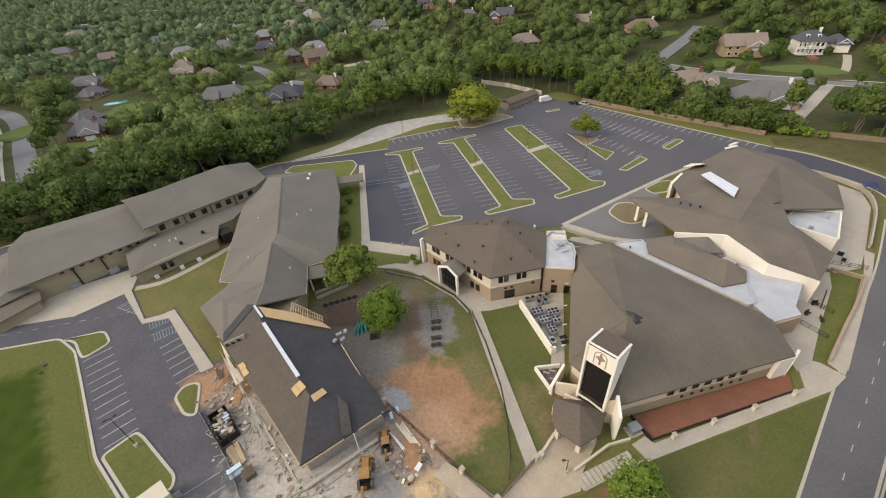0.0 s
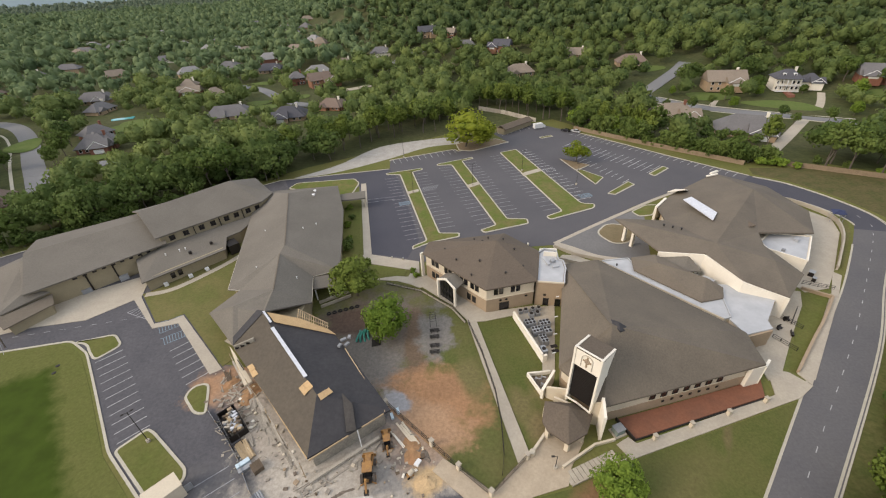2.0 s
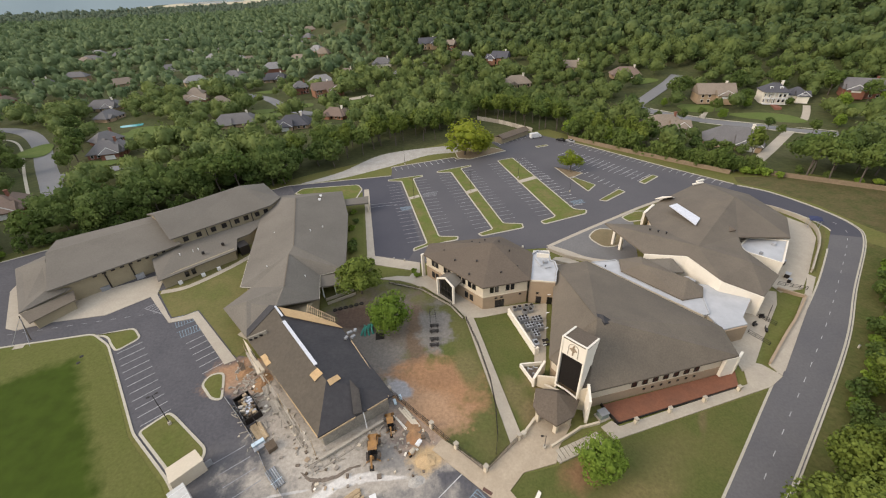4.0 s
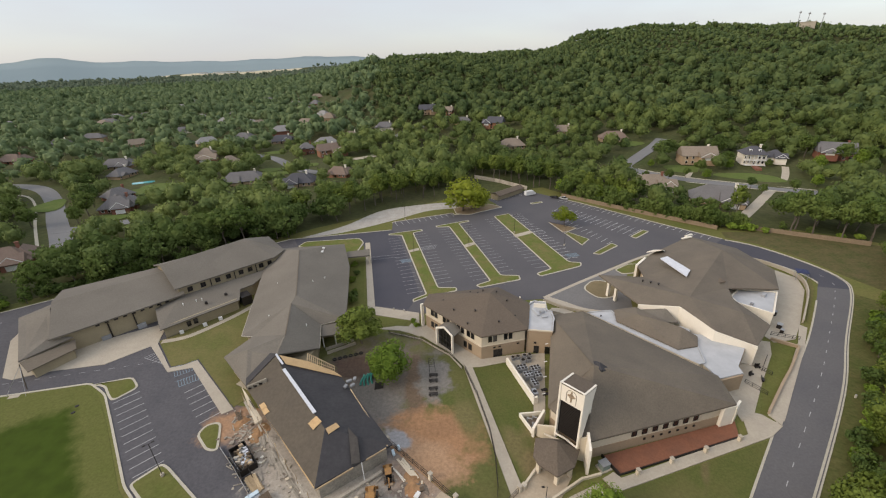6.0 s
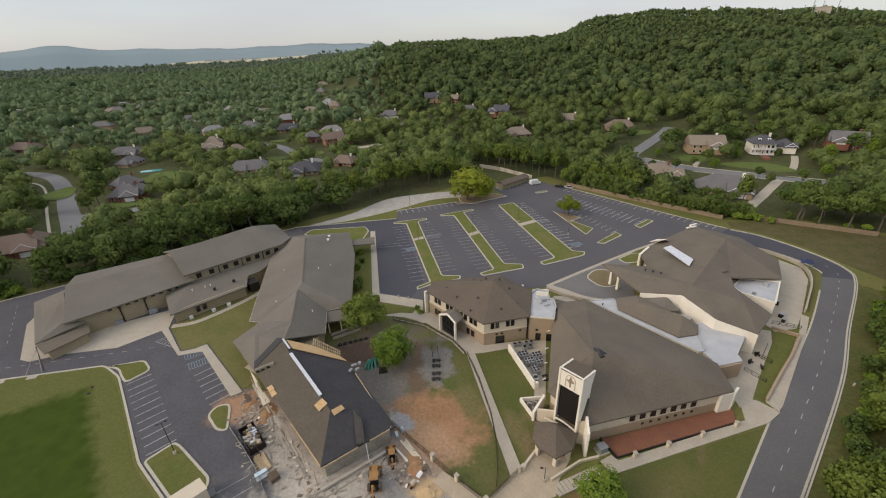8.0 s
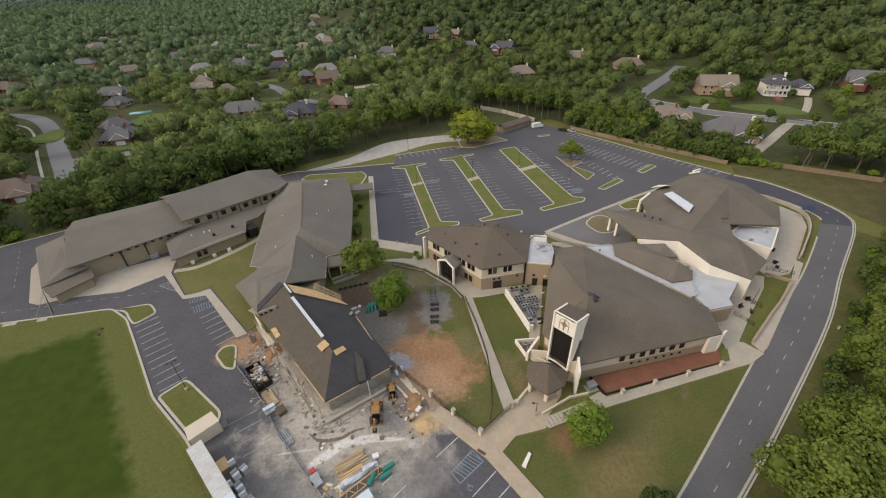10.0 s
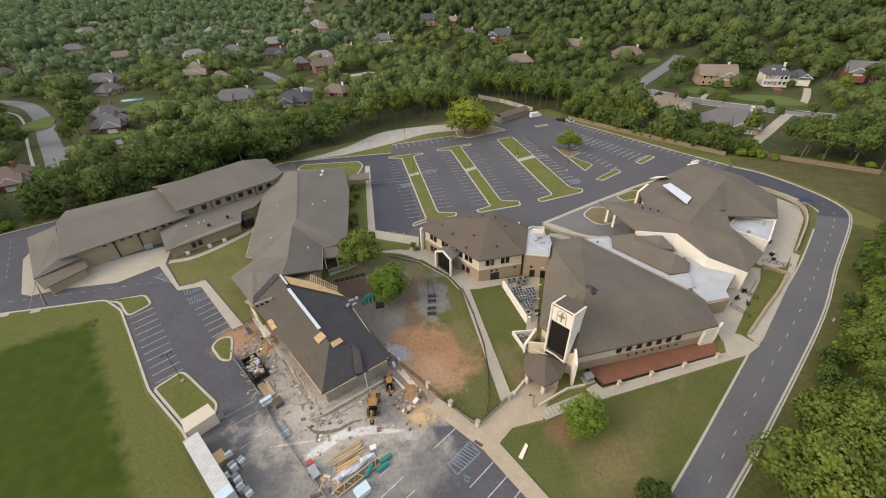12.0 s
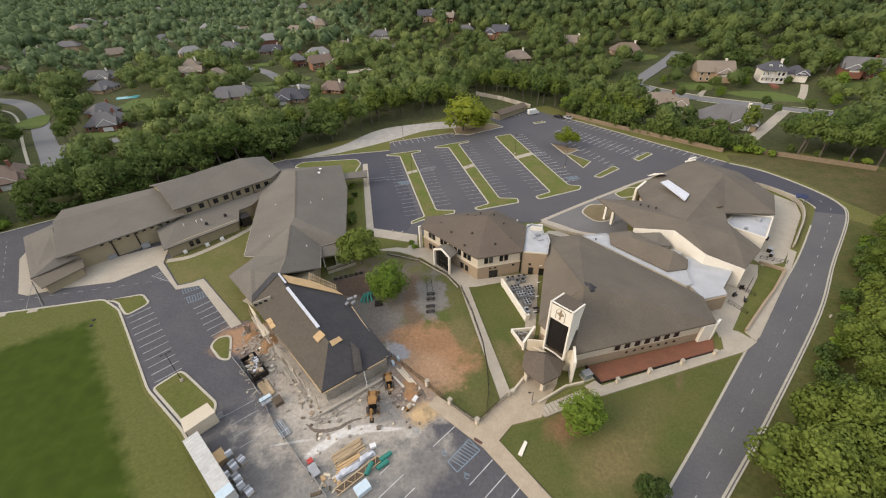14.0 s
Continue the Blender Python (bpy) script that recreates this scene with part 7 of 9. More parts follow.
OAK = [tree_kind(s, h, sp, b, m, "broad green shade tree at the wood edge") for s, h, sp, b, m in (
    (1, 12.5, 5.2, 3.2, LEAF_A), (2, 14, 5.0, 4.4, LEAF_B), (3, 11, 4.8, 2.4, LEAF_A), (4, 15, 5.6, 5.5, LEAF_A), (5, 12, 5.6, 3.0, LEAF_B), (6, 9.5, 4.4, 1.6, LEAF_L))]
TALL = [tree_kind(s, h, sp, b, m, "tall tree with bare trunk and high crown") for s, h, sp, b, m in (
    (11, 15, 4.4, 6.4, LEAF_R), (12, 16, 4.8, 7.0, LEAF_A), (13, 14, 4.2, 5.6, LEAF_R))]
BUSH = [tree_kind(s, h, sp, b, m, "dense green shrub along the fence", 12, 60, 0.26) for s, h, sp, b, m in (
    (21, 4.5, 2.8, 0.2, LEAF_B), (22, 6, 3.4, 0.5, LEAF_A), (23, 3.4, 2.2, 0.1, LEAF_L))]
YELLOW = tree_kind(31, 13, 8.4, 1.0, LEAF_Y, "broad yellow-green tree at the lot edge", 34, 110, 0.3)
YOUNG = tree_kind(32, 7, 3.4, 1.4, LEAF_Y, "small pale yellow-green tree in a lot island", 20, 110, 0.19)
ROUND = tree_kind(33, 8.6, 4.6, 0.9, LEAF_L, "dense round bright green courtyard tree", 34, 330, 0.15)
LOOSE = tree_kind(34, 9, 4.8, 2.0, LEAF_R, "loose green courtyard tree", 26, 230, 0.19)
DARK_ROUND = tree_kind(35, 6.5, 3.6, 0.5, LEAF_B, "dark green round tree beside the road", 22, 250, 0.14)
ROAD_TREE = [tree_kind(41, 13, 6.4, 1.4, LEAF_R, "broad leafy green tree beside the road", 26, 200, 0.2), tree_kind(42, 11.5, 5.8, 1.0, LEAF_A, "broad leafy green tree beside the road", 24, 190, 0.19)]
ROAD_NEAR = [tree_kind(43, 13, 6.4, 1.0, LEAF_R, "broad leafy green tree beside the road", 40, 560, 0.215), tree_kind(44, 12, 5.8, 0.8, LEAF_R, "broad leafy green tree beside the road", 36, 540, 0.215)]
tr = random.Random(3)


def plant(kind, x, y, scale=1.0, label="", sx=None):
    s = scale
    w = s * (sx or tr.uniform(0.9, 1.12))
    ob = copy_thing(kind, Matrix.Translation((x, y, gz(x, y))) @ Matrix.Rotation(tr.uniform(0, 6.28), 4, "Z") @ Matrix.Diagonal((w, w, s, 1)))
    if label:
        ob["label"] = label
    KEEP_OUT.append((x, y, 3.0 * w))
    return ob


for x, y, s in ((-206, 196, 0.9), (-190, 212, 1.25), (-186, 200, 0.9), (-199, 228, 1.0), (-150, 232, 0.8), (-226, 262, 0.9), (-262, 244, 0.95), (-246, 228, 0.9), (-232, 214, 0.9), (-222, 200, 0.9), (-276, 252, 1.0), (-292, 250, 1.0), (-258, 226, 1.0)):
    plant(tr.choice(OAK[:3]), x, y, s, "green garden tree beside the street")
plant(ROUND, -15.4, 78.6, 1.08, sx=1.12)
plant(LOOSE, -24.2, 92.6, 1.15, sx=1.22)
plant(YELLOW, 10.0, 199.0, 1.22, sx=1.42)
plant(YELLOW, 18.5, 200.5, 0.9, sx=0.85)
plant(YOUNG, 55.0, 174.0, 1.25, sx=1.35)
plant(ROUND, 22.8, 42.0, 0.86, "small round green tree on the lawn", sx=1.04)
plant(DARK_ROUND, 29.6, 29.6, 0.85, sx=0.85)
for x, y in ((-33.0, 128), (-31.2, 120), (-30.0, 114), (-29.4, 106), (-34.6, 140), (-30.6, 117), (-32.4, 133)):
    plant(tr.choice(BUSH), x, y, tr.uniform(0.4, 0.65), "small dark shrub along the hall")
for x, y in ((-10.5, 101.5), (-9.4, 99.6)):
    plant(BUSH[2], x, y, 0.45, "small shrub beside the pier")


VERGE_PLAN = [(112, 160), (124, 160), (146, 150), (160, 140), (160, 118), (140, 108), (128, 104), (120, 110)]


def inside(x, y, poly):
    n, hit = len(poly), False
    for i in range(n):
        (x0, y0), (x1, y1) = poly[i - 1], poly[i]
        if (y0 > y) != (y1 > y) and x < (x1 - x0) * (y - y0) / (y1 - y0) + x0:
            hit = not hit
    return hit


WILD = []


def belt(kinds, line, depth, step, smin, smax, rows=3, gap=0.72, wild=9):
    """Several loose rows of trees along a line, each row further to its left; rows from wild on are woodland."""
    for k in range(rows):
        for a, b in zip(line, line[1:]):
            d = Vector((b[0] - a[0], b[1] - a[1]))
            n = max(1, int(d.length / step))
            d.normalize()
            for i in range(n):
                s = (i + tr.uniform(0, 0.9)) / n
                off = depth * (k + tr.uniform(0.0, 0.75)) / rows
                x = a[0] + (b[0] - a[0]) * s - d.y * off
                y = a[1] + (b[1] - a[1]) * s + d.x * off
                if all((x - p) ** 2 + (y - q) ** 2 > (r * gap) ** 2 for p, q, r in KEEP_OUT) and not inside(x, y, VERGE_PLAN):
                    if k >= wild:
                        w = tr.uniform(4.6, 6.4) * (smin + smax) / 2
                        WILD.append((x, y, gz(x, y), w, w * tr.uniform(2.1, 2.7)))
                        KEEP_OUT.append((x, y, 3.0))
                        continue
                    plant(tr.choice(kinds), x, y, tr.uniform(smin, smax))


for spot in ((146, 188, 11), (140, 182, 10), (152, 196, 8), (-165, 142, 12), (-156, 134, 12), (-148, 127, 10)):
    KEEP_OUT.append(spot)
belt(BUSH[:2], [(-190, 90.5), (-147, 117.5), (-96, 152.0), (-66, 173.5)], 4, 4.2, 0.7, 1.1, 1)
belt(OAK[2:3] + BUSH, [(-198, 84), (-168, 102.5), (-146, 116.5), (-118, 135.5)], 3, 4.2, 0.8, 1.1, 1, 0.25)
belt(OAK[:5], [(-212, 80), (-147.8, 118), (-95.8, 153), (-62, 176)], 26, 5.8, 0.88, 1.18, 3, 0.6, 1)
belt(TALL + OAK[3:5], [(-60, 181), (-46, 192), (-33, 214), (-8, 222), (6, 225)], 22, 6.2, 0.85, 1.1, 2)
belt(TALL, [(18, 268), (50, 240), (66, 226)], 16, 7.0, 0.85, 1.1, 2)
belt(OAK, [(4, 236), (20, 270), (52, 262), (76, 238)], 18, 8.0, 0.8, 1.05, 2, 0.72, 0)
belt(BUSH[:2] + OAK[2:3], [(66.0, 217.5), (87.7, 193.9), (118.9, 163.8)], 5, 3.6, 0.6, 0.95, 2, 0.2)
belt(BUSH[1:2] + OAK[2:3], [(97, 184.5), (119, 163.5), (132, 162)], 5, 3.2, 0.5, 0.72, 2, 0.12)
for x, y, k in ((124, 163, 1.1), (128, 161.4, 1.3), (131, 160.2, 1.0), (135, 157.6, 0.8)):
    plant(BUSH[2], x, y, k, "bright green bush beside the fence")
belt(OAK[1:3] + OAK[:1], [(97, 192), (120, 170)], 8, 7.0, 0.4, 0.55, 2, 0.3)
belt(TALL + OAK[2:3] + OAK[5:], [(66, 224), (80, 209), (97, 194)], 14, 5.0, 0.75, 0.95, 3, 0.45)
for x, y, s in ((186, 262, 0.9), (190, 279, 1.1), (214, 276, 1.1), (236, 262, 1.0), (150, 276, 1.1), (158, 283, 1.1), (163, 253, 0.7), (226, 240, 0.9), (240, 240, 0.95), (247, 236, 1.0), (254, 238, 1.0), (150, 244, 0.45), (136, 238, 0.6), (172, 219, 0.5), (126, 246, 0.5), (116, 262, 0.8), (206, 216, 0.7), (160, 240, 0.62), (171, 209, 0.5), (186, 207, 0.55), (139, 267, 0.55), (183, 255, 0.6), (124, 214, 0.4), (206, 252, 0.5)):
    plant(tr.choice(OAK), x, y, s, "green garden tree beside a house")
belt(TALL + OAK[:2], [(130, 170), (150, 157), (172, 145)], 20, 7, 0.95, 1.25, 3, 0.72, 2)
belt(BUSH, [(120, 168), (140, 160), (166, 144)], 5, 6.5, 0.5, 0.9, 1)
for x, y, s in ((143, 112, 0.8), (147, 106, 0.9), (151, 117, 0.95), (139.5, 105.5, 0.7), (156, 126, 0.9)):
    plant(OAK[2], x, y, s)
belt(OAK, [(170, 128), (142, 104), (136, 98)], -20, 7.5, 0.85, 1.05, 2)
belt(ROAD_TREE + OAK[2:3], [(60.6, 35.2), (75, 47.8), (91.5, 62.3), (103.5, 73.4), (114.5, 85.3), (132.5, 103.3)], -18, 7.0, 0.8, 1.0, 3, 0.3, 2)
belt(BUSH, [(64, 44.6), (73.5, 52.4), (90, 67), (102.6, 78.4), (121, 96.4)], -3, 3.0, 0.7, 1.05, 1, 0.2)
for k, (x, y, s) in enumerate(((52.6, 30.0, 1.0), (49.4, 22.0, 0.9), (60.5, 26.6, 1.1), (62.4, 36.6, 1.05), (69, 30, 1.15), (75, 41.5, 1.05), (92, 58.5, 1.0), (57, 17, 1.0), (65, 19, 1.0))):
    plant(ROAD_NEAR[k % 3 == 2], x, y, s)
for x, y in ((144, 156), (150, 152), (158, 147.5), (166, 144)):
    plant(TALL[1], x, y, tr.uniform(0.95, 1.2))


for x, y, s in ((126, 192, 1.2), (131, 188, 1.3), (136, 184.5, 1.1), (121, 196, 1.2), (116, 201, 1.1), (107, 212, 1.3), (112, 217, 1.0)):
    plant(BUSH[0], x, y, s, "green shrub along the back gardens")

# ---- woods and gardens beyond: too many trees to count ----
def canopy(rng, na, nb, bumps, leaves, size):
    """One dense crown of unit size: a heart swollen into boughs, with leaf clumps over it."""
    bd = rng.normal(size=(bumps, 3))
    bd[:, 2] = np.abs(bd[:, 2]) * 0.9 - 0.1
    bd /= np.linalg.norm(bd, axis=1, keepdims=True)
    bh = rng.uniform(0.12, 0.42, size=bumps)

    def swell(u):
        d = np.clip(u @ bd.T, -1, 1)
        return 0.68 + (bh * np.exp(-(1 - d) * 20)).max(-1) + 0.05 * np.sin(u[..., 0] * 9 + u[..., 2] * 7)

    th = np.linspace(0.05, math.pi * 0.72, nb)
    ph = np.arange(na) * 2 * math.pi / na
    g = np.stack([np.sin(th)[:, None] * np.cos(ph)[None], np.sin(th)[:, None] * np.sin(ph)[None], np.cos(th)[:, None] * np.ones(na)[None]], -1)
    g = (g * 0.87 * swell(g)[..., None] * rng.uniform(0.93, 1.05, size=g.shape[:2] + (1,))).reshape(-1, 3)
    idx = np.arange(nb * na).reshape(nb, na)
    a, c = idx[:-1], idx[1:]
    qq = np.stack([a, c, np.roll(c, -1, 1), np.roll(a, -1, 1)], -1).reshape(-1, 4)
    u = rng.normal(size=(leaves, 3))
    u[:, 2] = np.abs(u[:, 2]) - 0.45
    u /= np.linalg.norm(u, axis=1, keepdims=True)
    p = u * swell(u)[:, None] * rng.uniform(0.88, 1.14, size=(leaves, 1))
    e = 0.05
    side = np.cross(u, (0.3, 0.5, 0.8))
    side /= np.linalg.norm(side, axis=1, keepdims=True)
    up = np.cross(u, side)

    def skin(w):
        w = w / np.linalg.norm(w, axis=1, keepdims=True)
        return w * swell(w)[:, None]

    n = -np.cross(skin(u + up * e) - skin(u - up * e), skin(u + side * e) - skin(u - side * e))
    n *= np.sign((n * u).sum(1, keepdims=True))
    n /= np.linalg.norm(n, axis=1, keepdims=True)
    n = n + rng.normal(size=u.shape) * 0.42
    n /= np.linalg.norm(n, axis=1, keepdims=True)
    t = np.cross(n, rng.normal(size=n.shape))
    t /= np.linalg.norm(t, axis=1, keepdims=True)
    b = np.cross(n, t)
    s = size * rng.uniform(0.5, 1.2, size=(leaves, 1))
    v = np.stack([p - t * s - b * s * 0.7, p + t * s * 0.8 - b * s, p + t * s + b * s * 0.75, p - t * s * 0.7 + b * s], 1).reshape(-1, 3)
    q = np.arange(len(v)).reshape(-1, 4) + len(g)
    return np.concatenate([g, v]), np.concatenate([qq, q])


def forest(name, label, cells, na, nb, bumps, leaves, size, leaf, kinds=9):
    """cells: rows of x, y, z, radius, height."""
    rng = np.random.RandomState(len(name) * 13 + na)
    base = [canopy(rng, na, nb, bumps, leaves, size) for _ in range(kinds)]
    V, Q, off = [], [], 0
    for x, y, z, r, h in cells:
        v, q = base[rng.randint(kinds)]
        a = rng.uniform(0, 6.28)
        c, s = math.cos(a), math.sin(a)
        w = v * (r, r, h * 0.5)
        V.append(np.stack([w[:, 0] * c - w[:, 1] * s + x, w[:, 0] * s + w[:, 1] * c + y, w[:, 2] + z + h * 0.5], 1))
        Q.append(q + off)
        off += len(v)
    me = arrays(name, np.concatenate(V), np.concatenate(Q), leaf)
    me.polygons.foreach_set("use_smooth", np.ones(len(me.polygons), bool))
    return tagged(new(name, me), label, "trees", kind="stuff")


def scatter(r0, r1, a0, a1, step, keep, rmin, rmax, grow=1.0):
    """Jittered places over a sector of the land."""
    cells = []
    ko = np.array(KEEP_OUT)
    r = r0
    while r < r1:
        st = step * (1 + (grow - 1) * (r - r0) / max(1, r1 - r0))
        n = int(radians(a1 - a0) * r / st)
        for i in range(n):
            rr = r + tr.uniform(-0.45, 0.45) * st
            az = radians(a0) + (i + tr.uniform(0.05, 0.95)) * st / r
            x, y = rr * math.sin(az), rr * math.cos(az)
            k = keep(x, y, math.degrees(az), rr) if callable(keep) else keep
            if tr.random() > k:
                continue
            rad = (rmin + (rmax - rmin) * tr.random() ** 1.3) * (1 + 0.16 * math.sin(x * 0.045 + 1.7 * math.sin(y * 0.03))) * (1 + (grow - 1) * 0.8 * (r - r0) / max(1, r1 - r0))
            d = (ko[:, 0] - x) ** 2 + (ko[:, 1] - y) ** 2
            if (d < (ko[:, 2] + rad * 0.55) ** 2).any():
                continue
            if inside(x, y, CAMPUS):
                continue
            cells.append((x, y, gz(x, y), rad, rad * tr.uniform(1.75, 2.6)))
        r += st * 0.92
    return cells


CAMPUS = [(-240, 40), (-152, 120), (-62, 182), (-30, 216), (8, 226), (22, 262), (60, 234), (84, 208), (126, 170), (176, 148), (150, 100), (44, 8), (0, -60), (-240, -60)]
for az, wide in ((-31.2, 70), (-27.8, 120), (-24.4, 150), (-20.8, 130), (-17.6, 110)):
    x, y = 4262 * math.sin(radians(az)), 4262 * math.cos(radians(az))
    patch("far_field", x, y, wide, 62, -az, DRY_FIELD, "pale dry field on a far rise of the plain", 1.2)
    for k in range(-2, 3):
        KEEP_OUT.append((x + k * wide * 0.45 * math.cos(radians(az)), y - k * wide * 0.45 * math.sin(radians(az)), 84))
for az, r, wide, tall in ((-27.2, 4285, 60, 11), (-25.4, 4295, 120, 13), (-24.0, 4300, 90, 15), (-22.2, 4290, 70, 10), (-19.4, 4290, 54, 10)):
    x, y = r * math.sin(radians(az)), r * math.cos(radians(az))
    shed = thing("far_warehouse", "long white warehouse on the far rise", "warehouse", (x, y, gz(x, y) - 2.5), -az, group="far warehouses")
    part("wall", MB().box(0, 0, 0, wide, 30, tall), WHITE_PAINT, shed, world=False)
    part("roof", MB().box(0, 0, tall, wide + 3, 33, 1.2), CONCRETE, shed, world=False)
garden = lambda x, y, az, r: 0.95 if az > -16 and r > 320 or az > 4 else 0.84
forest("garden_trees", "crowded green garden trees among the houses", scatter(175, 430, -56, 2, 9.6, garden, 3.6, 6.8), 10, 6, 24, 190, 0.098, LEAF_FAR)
forest("slope_garden_trees", "tall trees round the houses under the hill, shade put in their green", scatter(175, 430, 2, 58, 9.6, garden, 3.6, 6.8), 10, 6, 24, 190, 0.098, LEAF_SLOPE_SHADED)
forest("wood_edge_trees", "dense dark green trees along the campus edge", WILD, 12, 7, 28, 300, 0.085, LEAF_B)
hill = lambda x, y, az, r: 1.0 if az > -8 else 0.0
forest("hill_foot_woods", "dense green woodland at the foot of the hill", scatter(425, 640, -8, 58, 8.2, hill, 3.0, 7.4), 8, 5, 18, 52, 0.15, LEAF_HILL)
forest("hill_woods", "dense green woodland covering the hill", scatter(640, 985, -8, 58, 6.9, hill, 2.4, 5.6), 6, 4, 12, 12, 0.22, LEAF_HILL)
plain = lambda x, y, az, r: 0.68 + 0.26 * math.sin(x * 0.021 + 2 * math.sin(y * 0.011)) if r < 1000 else 0.76
forest("plain_trees", "scattered trees over the distant plain, haze in their green", scatter(425, 2300, -58, -7, 11.4, plain, 4.2, 8.0, 2.0), 6, 4, 14, 22, 0.19, LEAF_PLAIN_HAZED)
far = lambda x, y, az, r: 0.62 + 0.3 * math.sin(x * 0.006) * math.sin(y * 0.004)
forest("far_plain_trees", "far belts of trees on the plain, tinted with haze", scatter(2300, 4340, -60, -4, 28, far, 7, 12, 1.5), 6, 4, 6, 6, 0.3, LEAF_HAZE)
for o in OAK + TALL + BUSH + ROAD_TREE + ROAD_NEAR + [YELLOW, YOUNG, ROUND, LOOSE, DARK_ROUND]:
    for c in list(o.children):
        bpy.data.objects.remove(c)
    bpy.data.objects.remove(o)


# ---- far hills under the sky ----
def far_hills():
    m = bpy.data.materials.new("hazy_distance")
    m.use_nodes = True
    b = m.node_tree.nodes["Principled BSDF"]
    # air haze is painted into the hills' base colour
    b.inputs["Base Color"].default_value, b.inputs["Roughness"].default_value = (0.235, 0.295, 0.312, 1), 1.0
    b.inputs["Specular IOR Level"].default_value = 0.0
    verts, quads = [], []
    n = 120
    for i in range(n + 1):
        az = radians(-75 + 100 * i / n)
        d = math.degrees(az)
        el = 1.0 + 0.6 * math.exp(-((d + 40.5) / 2.4) ** 2) + 0.08 * math.sin(d * 0.35 + 1) + 0.05 * math.sin(d * 1.1) + 0.1 * math.exp(-((d + 13) / 4) ** 2) + 0.02 * math.sin(d * 4.3)
        if d > -9:
            el *= max(0.2, 1 - (d + 9) / 12)
        for r, z in ((4400, 6), (4600, 69 + 0.45 * 4600 * math.tan(radians(el))), (4780, 69 + 4780 * math.tan(radians(el))), (4840, 10)):
            verts.append((r * math.sin(az), r * math.cos(az), z))
    for i in range(n):
        for k in range(3):
            quads.append((i * 4 + k, (i + 1) * 4 + k, (i + 1) * 4 + k + 1, i * 4 + k + 1)[::-1])
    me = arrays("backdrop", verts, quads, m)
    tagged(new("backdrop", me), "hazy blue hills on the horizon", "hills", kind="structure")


far_hills()

# ---- red bed and church surroundings ----
bed = thing("planting_bed", "long red mulch bed with dark edging", "planting bed", (42, 56, 0))
part("mulch", MB().prism([(27.6, 54.9), (29.3, 51.1), (56.0, 58.2), (57.6, 61.9), (55.6, 61.6)], 0, 0.32), RED_COURT, bed, "red mulch")
edge = MB()
edge.wall((27.5, 55.0), (29.2, 50.9), 0, 0.8, 0.18).wall((29.2, 50.9), (55.9, 57.9), 0, 0.42, 0.16)
part("edging", edge, DARK_METAL, bed, "dark metal edging")
for i, (x, y) in enumerate(((32.6, 51.0), (39.8, 53.0), (47.4, 55.0), (55.4, 57.2))):
    ob = thing("stone_pier", "cream stone pier beside the footpath", "pier", (x, y, 0.1), 15, group="stone piers")
    part("shaft", MB().box(0, 0, 0, 0.58, 0.58, 1.25), CREAM, ob, world=False)
    part("cap", MB().box(0, 0, 1.25, 0.74, 0.74, 0.14), CONCRETE, ob, "pale stone cap", world=False)
ob = thing("transformer_box", "grey-green transformer box on a pad", "utility box", (27.0, 52.6, 0.0), 20)
part("pad", MB().box(0, 0, 0, 2.3, 2.0, 0.22), CONCRETE, ob, world=False)
part("cabinet", MB().box(0, 0, 0.2, 1.7, 1.4, 1.25), mat("grey_green_paint", (0.22, 0.26, 0.24), (0.18, 0.22, 0.2), rough=0.6), ob, world=False)
part("lid", MB().box(0, 0, 1.45, 1.8, 1.5, 0.08), STEEL_GREY, ob, world=False)

stair = thing("garden_stair", "pale concrete steps with low side walls", "stairs", (21, 47.4, 0))
for i in range(12):
    s = i / 12
    x, y = 16.6 + 9.0 * s, 45.2 + 3.4 * s
    part("step", MB().box(x, y, 0, 0.72, 2.0, 0.2 + 0.02 * i, 21), CONCRETE, stair)
part("side_wall", MB().wall((16.0, 46.8), (22.4, 50.4), 0, 0.75, 0.35).wall((22.4, 50.4), (26.0, 51.2), 0, 0.6, 0.35), CREAM, stair, "cream side wall")
part("side_wall", MB().wall((16.8, 44.0), (26.6, 47.8), 0, 0.4, 0.22), CONCRETE, stair)
plw = thing("plaza_wall", "low cream wall along the plaza", "wall", (13, 52, 0))
part("wall", MB().wall((11.6, 49.4), (14.4, 52.6), 0, 0.8, 0.4), CREAM, plw)
part("pier", MB().box(11.5, 49.2, 0, 0.8, 0.8, 1.2, 40), CREAM, plw, "cream end pier")

